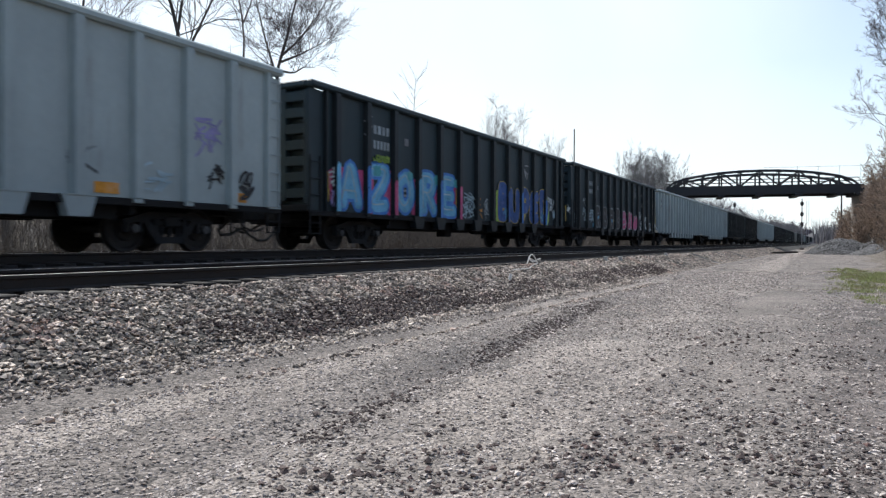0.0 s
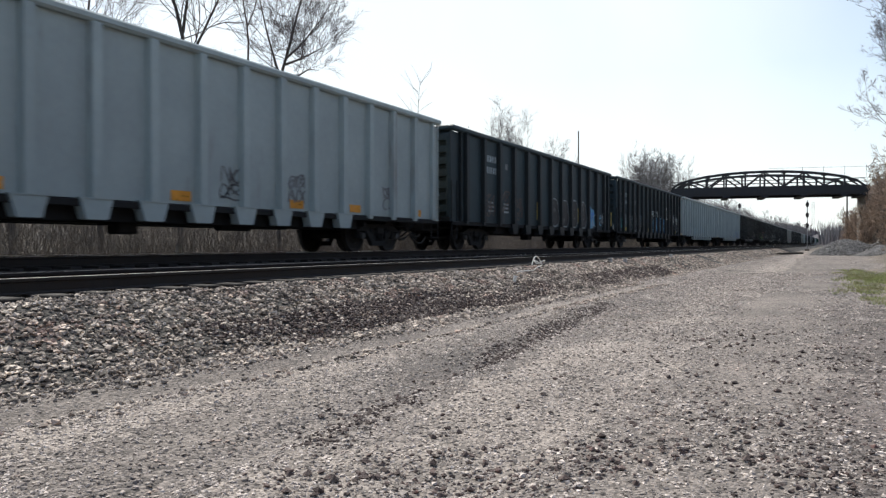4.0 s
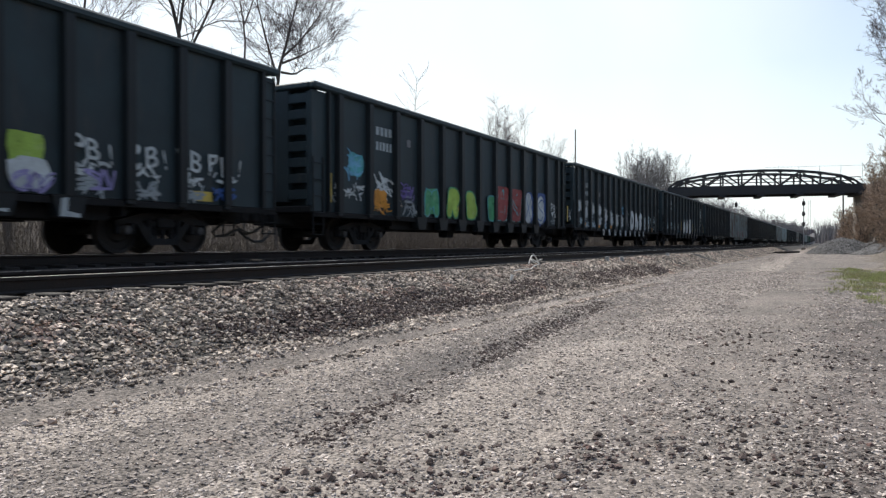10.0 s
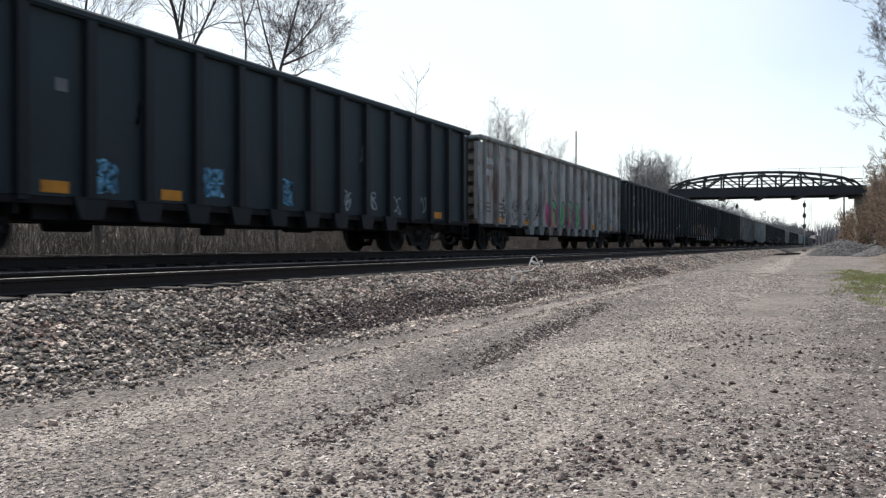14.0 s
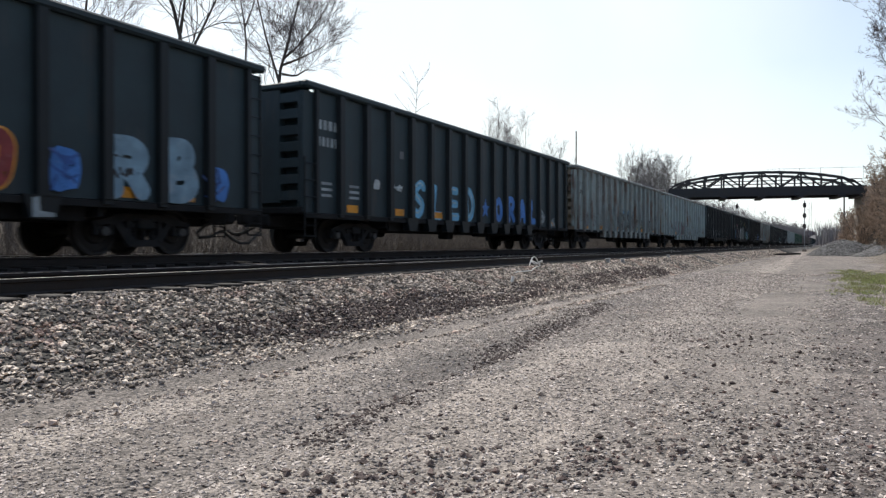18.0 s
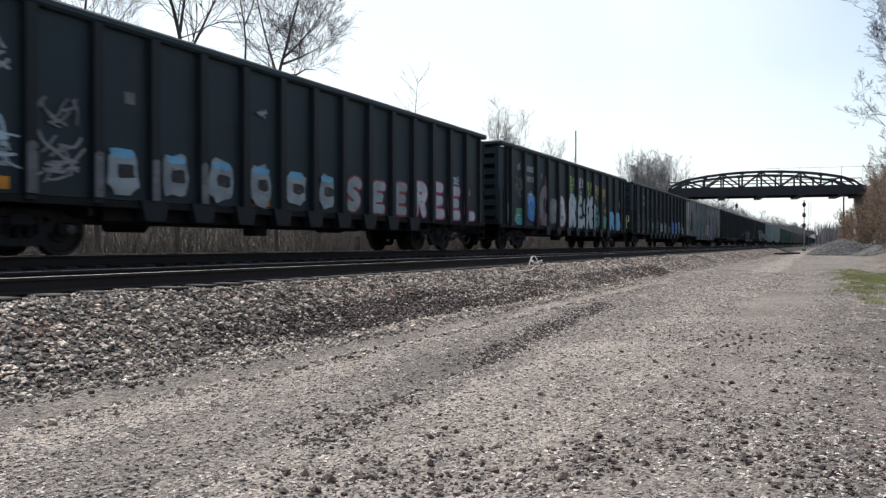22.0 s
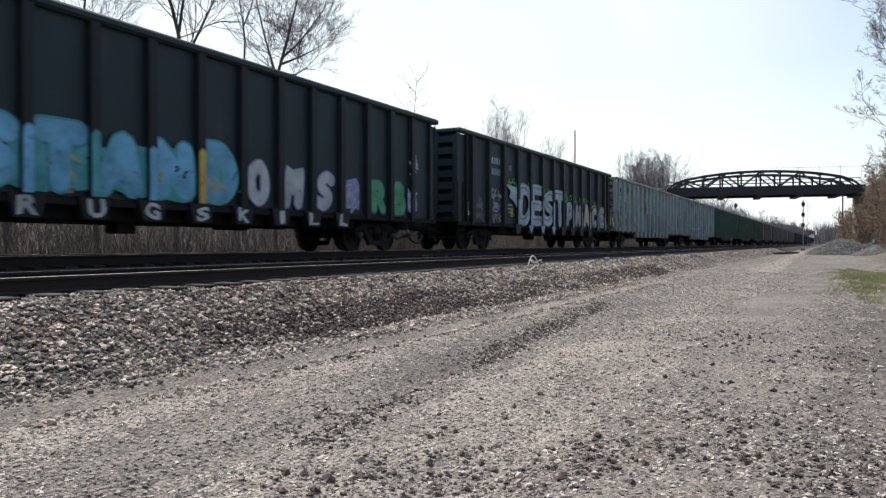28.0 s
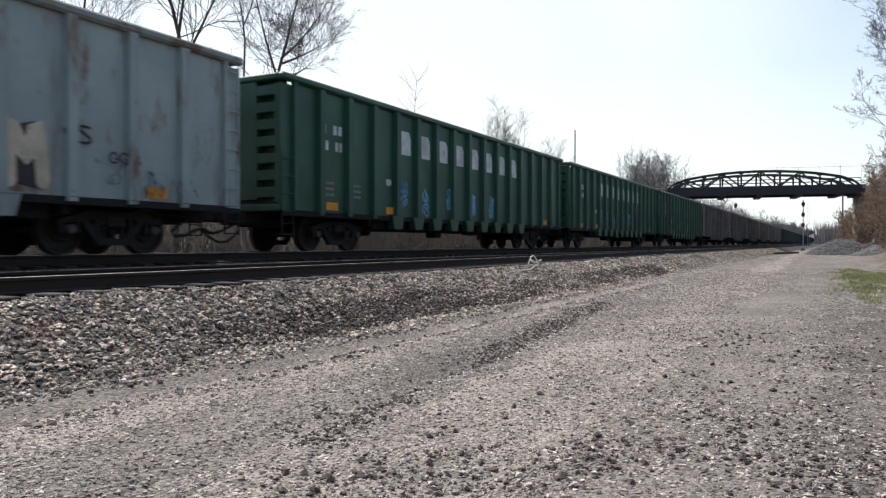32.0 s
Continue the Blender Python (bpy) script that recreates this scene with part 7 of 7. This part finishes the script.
    for k in range(20):
        g.smear(2.0 + 0.45 * k, 2.38 - 0.02 * k, 0.7, 0.42, "green" if k % 3 else "lime", 4)
    g.smear(2.1, 1.2, 0.4, 0.4, "yellow", 5)
    g.arrow(2.15, 1.45, 1.25, 1.1, "ice")
    g.blobs((3.6, 4.6, 5.6), 1.05, 1.2, "black", 0.6)
    g.bubble("DEST", 3.05, 0.98, 1.72, "ice", "", 1.62, 1.03, 0.44, 0.05, "dim")
    g.ribs(2.4, 6.2, 1.0, 1.2, "ice", "silver")
    g.drips(2.6, 6.4, "ice")
    g.bubble("PHACE", 7.15, 1.02, 1.25, "silver", "black", 1.15, 1.0, 0.36, 0.06, "white")
    g.bubble("A", 9.15, 1.02, 1.25, "cream", "black", 1.15, 1.0, 0.36, 0.05)
    g.ribs(6.8, 11.6, 1.0, 0.9, "silver", "gray")
    for k in range(6):
        g.smear(6.8 + k, 1.0, 0.5, 0.3, "green", 4)
    g.smear(12.8, 1.2, 0.35, 0.6, "white", 6)
    g = T[27]
    for z in (3.1, 2.3, 1.7, 1.15):
        g.smear(-0.75, z, 0.6, 0.5, "soot", 7)
        g.tags((-0.8,), z, 0.5, "soot", 0.5, 3)
    for z in (2.4, 1.95, 1.35):
        g.tags((0.1,), z, 0.5, "soot", 0.8, 3)
        g.smear(0.1, z, 0.7, 0.3, "soot", 5)
    g.smear(1.0, 1.9, 0.7, 1.0, "rust", 5)
    g.smear(1.1, 1.4, 0.6, 0.5, "soot", 7)
    g.smear(2.1, 1.3, 0.7, 0.7, "cream", 6)
    g.smear(2.1, 1.2, 0.6, 0.4, "soot", 5)
    g.bubble("BB", 5.1, 1.02, 1.2, "dim", "black", 0.75, 0.95, 0.2, 0.05)
    g.bubble("N", 6.9, 2.0, 1.3, "black", "", 0.6, 1, 0.09)
    g.smear(6.95, 1.1, 0.7, 0.9, "soot", 10)
    g.bubble("RBB", 8.0, 1.02, 1.15, "dim", "black", 0.75, 0.95, 0.2, 0.06)
    for n in (10.9, 11.9, 12.8, 13.6):
        g.smear(n, 1.1, 0.5, 0.7, "black", 6)
        g.blobs((n,), 1.2, 0.3, "silver", 0.25)
    g = T[28]
    for n in (-0.85, 0.2, 1.1, 2.1):
        g.smear(n, 1.1, 0.6, 0.6, "soot", 6)
    for n in (3.1, 4.1, 5.05, 6.0):
        g.blobs((n,), 1.5, 0.3, "white", 0.6)
        g.blobs((n,), 1.05, 0.55, "slate", 0.62)
        g.smear(n, 1.1, 0.6, 0.5, "soot", 7)
        g.smear(n, 1.72, 0.7, 0.12, "black", 4)
    g.smear(7.2, 1.15, 0.7, 0.5, "soot", 7)
    g.blobs((9.2, 10.0, 10.8), 1.05, 1.15, "black", 0.95)
    g.bubble("JIM", 9.2, 1.08, 1.15, "cream", "", 0.8, 0.82, 0.24)
    g.bubble("L", 8.4, 1.02, 0.5, "black", "white", 0.7, 1, 0.16, 0.03)
    g.tags((11.6,), 1.9, 0.3, "black", 0.5, 2)
    g.word("OGB", 12.2, 1.62, 0.2, "black", 0.18, 0.17, 0.01)
    for n in (12.1, 12.9, 13.5):
        g.tags((n,), 1.15, 0.5, "soot", 0.6, 3)
    g.blobs((2.35, 3.1), 3.5, 0.45, "rust", 0.5)
    g.smear(2.35, 3.5, 0.5, 0.45, "soot", 6)
    g.smear(3.1, 3.5, 0.5, 0.45, "soot", 6)
    for k in (29, 30, 31):
        g = T[k]
        for n in range(8):
            x = g.at(3.02 + n)
            q = Geo().add([(x - 0.27, g.y, 2.86), (x + 0.27, g.y, 2.86), (x + 0.27, g.y, 3.38), (x + 0.15, g.y, 3.56), (x - 0.27, g.y, 3.56)], [(0, 1, 2, 3, 4)])
            part("logo_block", q, PAINT["white"], g.car, "plain white block of the company lettering")
        g.blobs((2.2,), 1.85, 0.24, "white", 0.3)
        g.tags((2.9, 4, 5.4, 6.8, 8.2), 1.2, 0.8, "sky", 0.5, 3)
    # a pink piece on the leading end of one car
    end = Geo()
    rng = random.Random(77)
    for z, c in ((2.5, "pink"), (1.7, "cream")):
        q = Geo()
        pts = [(-9.876, 0.1 + 0.55 * math.cos(a) * rng.uniform(0.7, 1.1), z + 0.5 * math.sin(a) * rng.uniform(0.7, 1.1)) for a in [2 * math.pi * i / 14 for i in range(14)]]
        q.add(pts, [tuple(range(14))])
        part("graffiti_patch", q, PAINT[c], CARS[22], c + " painted graffiti patch")


decorate()


def motions():
    times = [i * 2.0 for i in range(17)]
    for car, s, half in zip(CARS, FRONTS, HALVES):
        walk(car, [(t, pose(s + half - gone(t), T_Y, T_RAIL)) for t in times])
    # the wheels roll: every truck's leading and trailing wheelset turn alike
    rolled = {}
    for car in CARS:
        for wheels in [o for o in car.children_recursive if o.name.startswith("wheelset")]:
            x = round(wheels.matrix_basis.translation.x, 2)
            if x not in rolled:
                walk(wheels, [(i / 30, pose(x, 0, 0.457) @ Matrix.Rotation(-gone(i / 30) / 0.457, 4, "Y")) for i in range(961)])
                rolled[x] = wheels.animation_data
            else:
                wheels.rotation_mode = "QUATERNION"
                keys = wheels.animation_data_create()
                keys.action = rolled[x].action
                keys.action_slot = rolled[x].action_slot


motions()
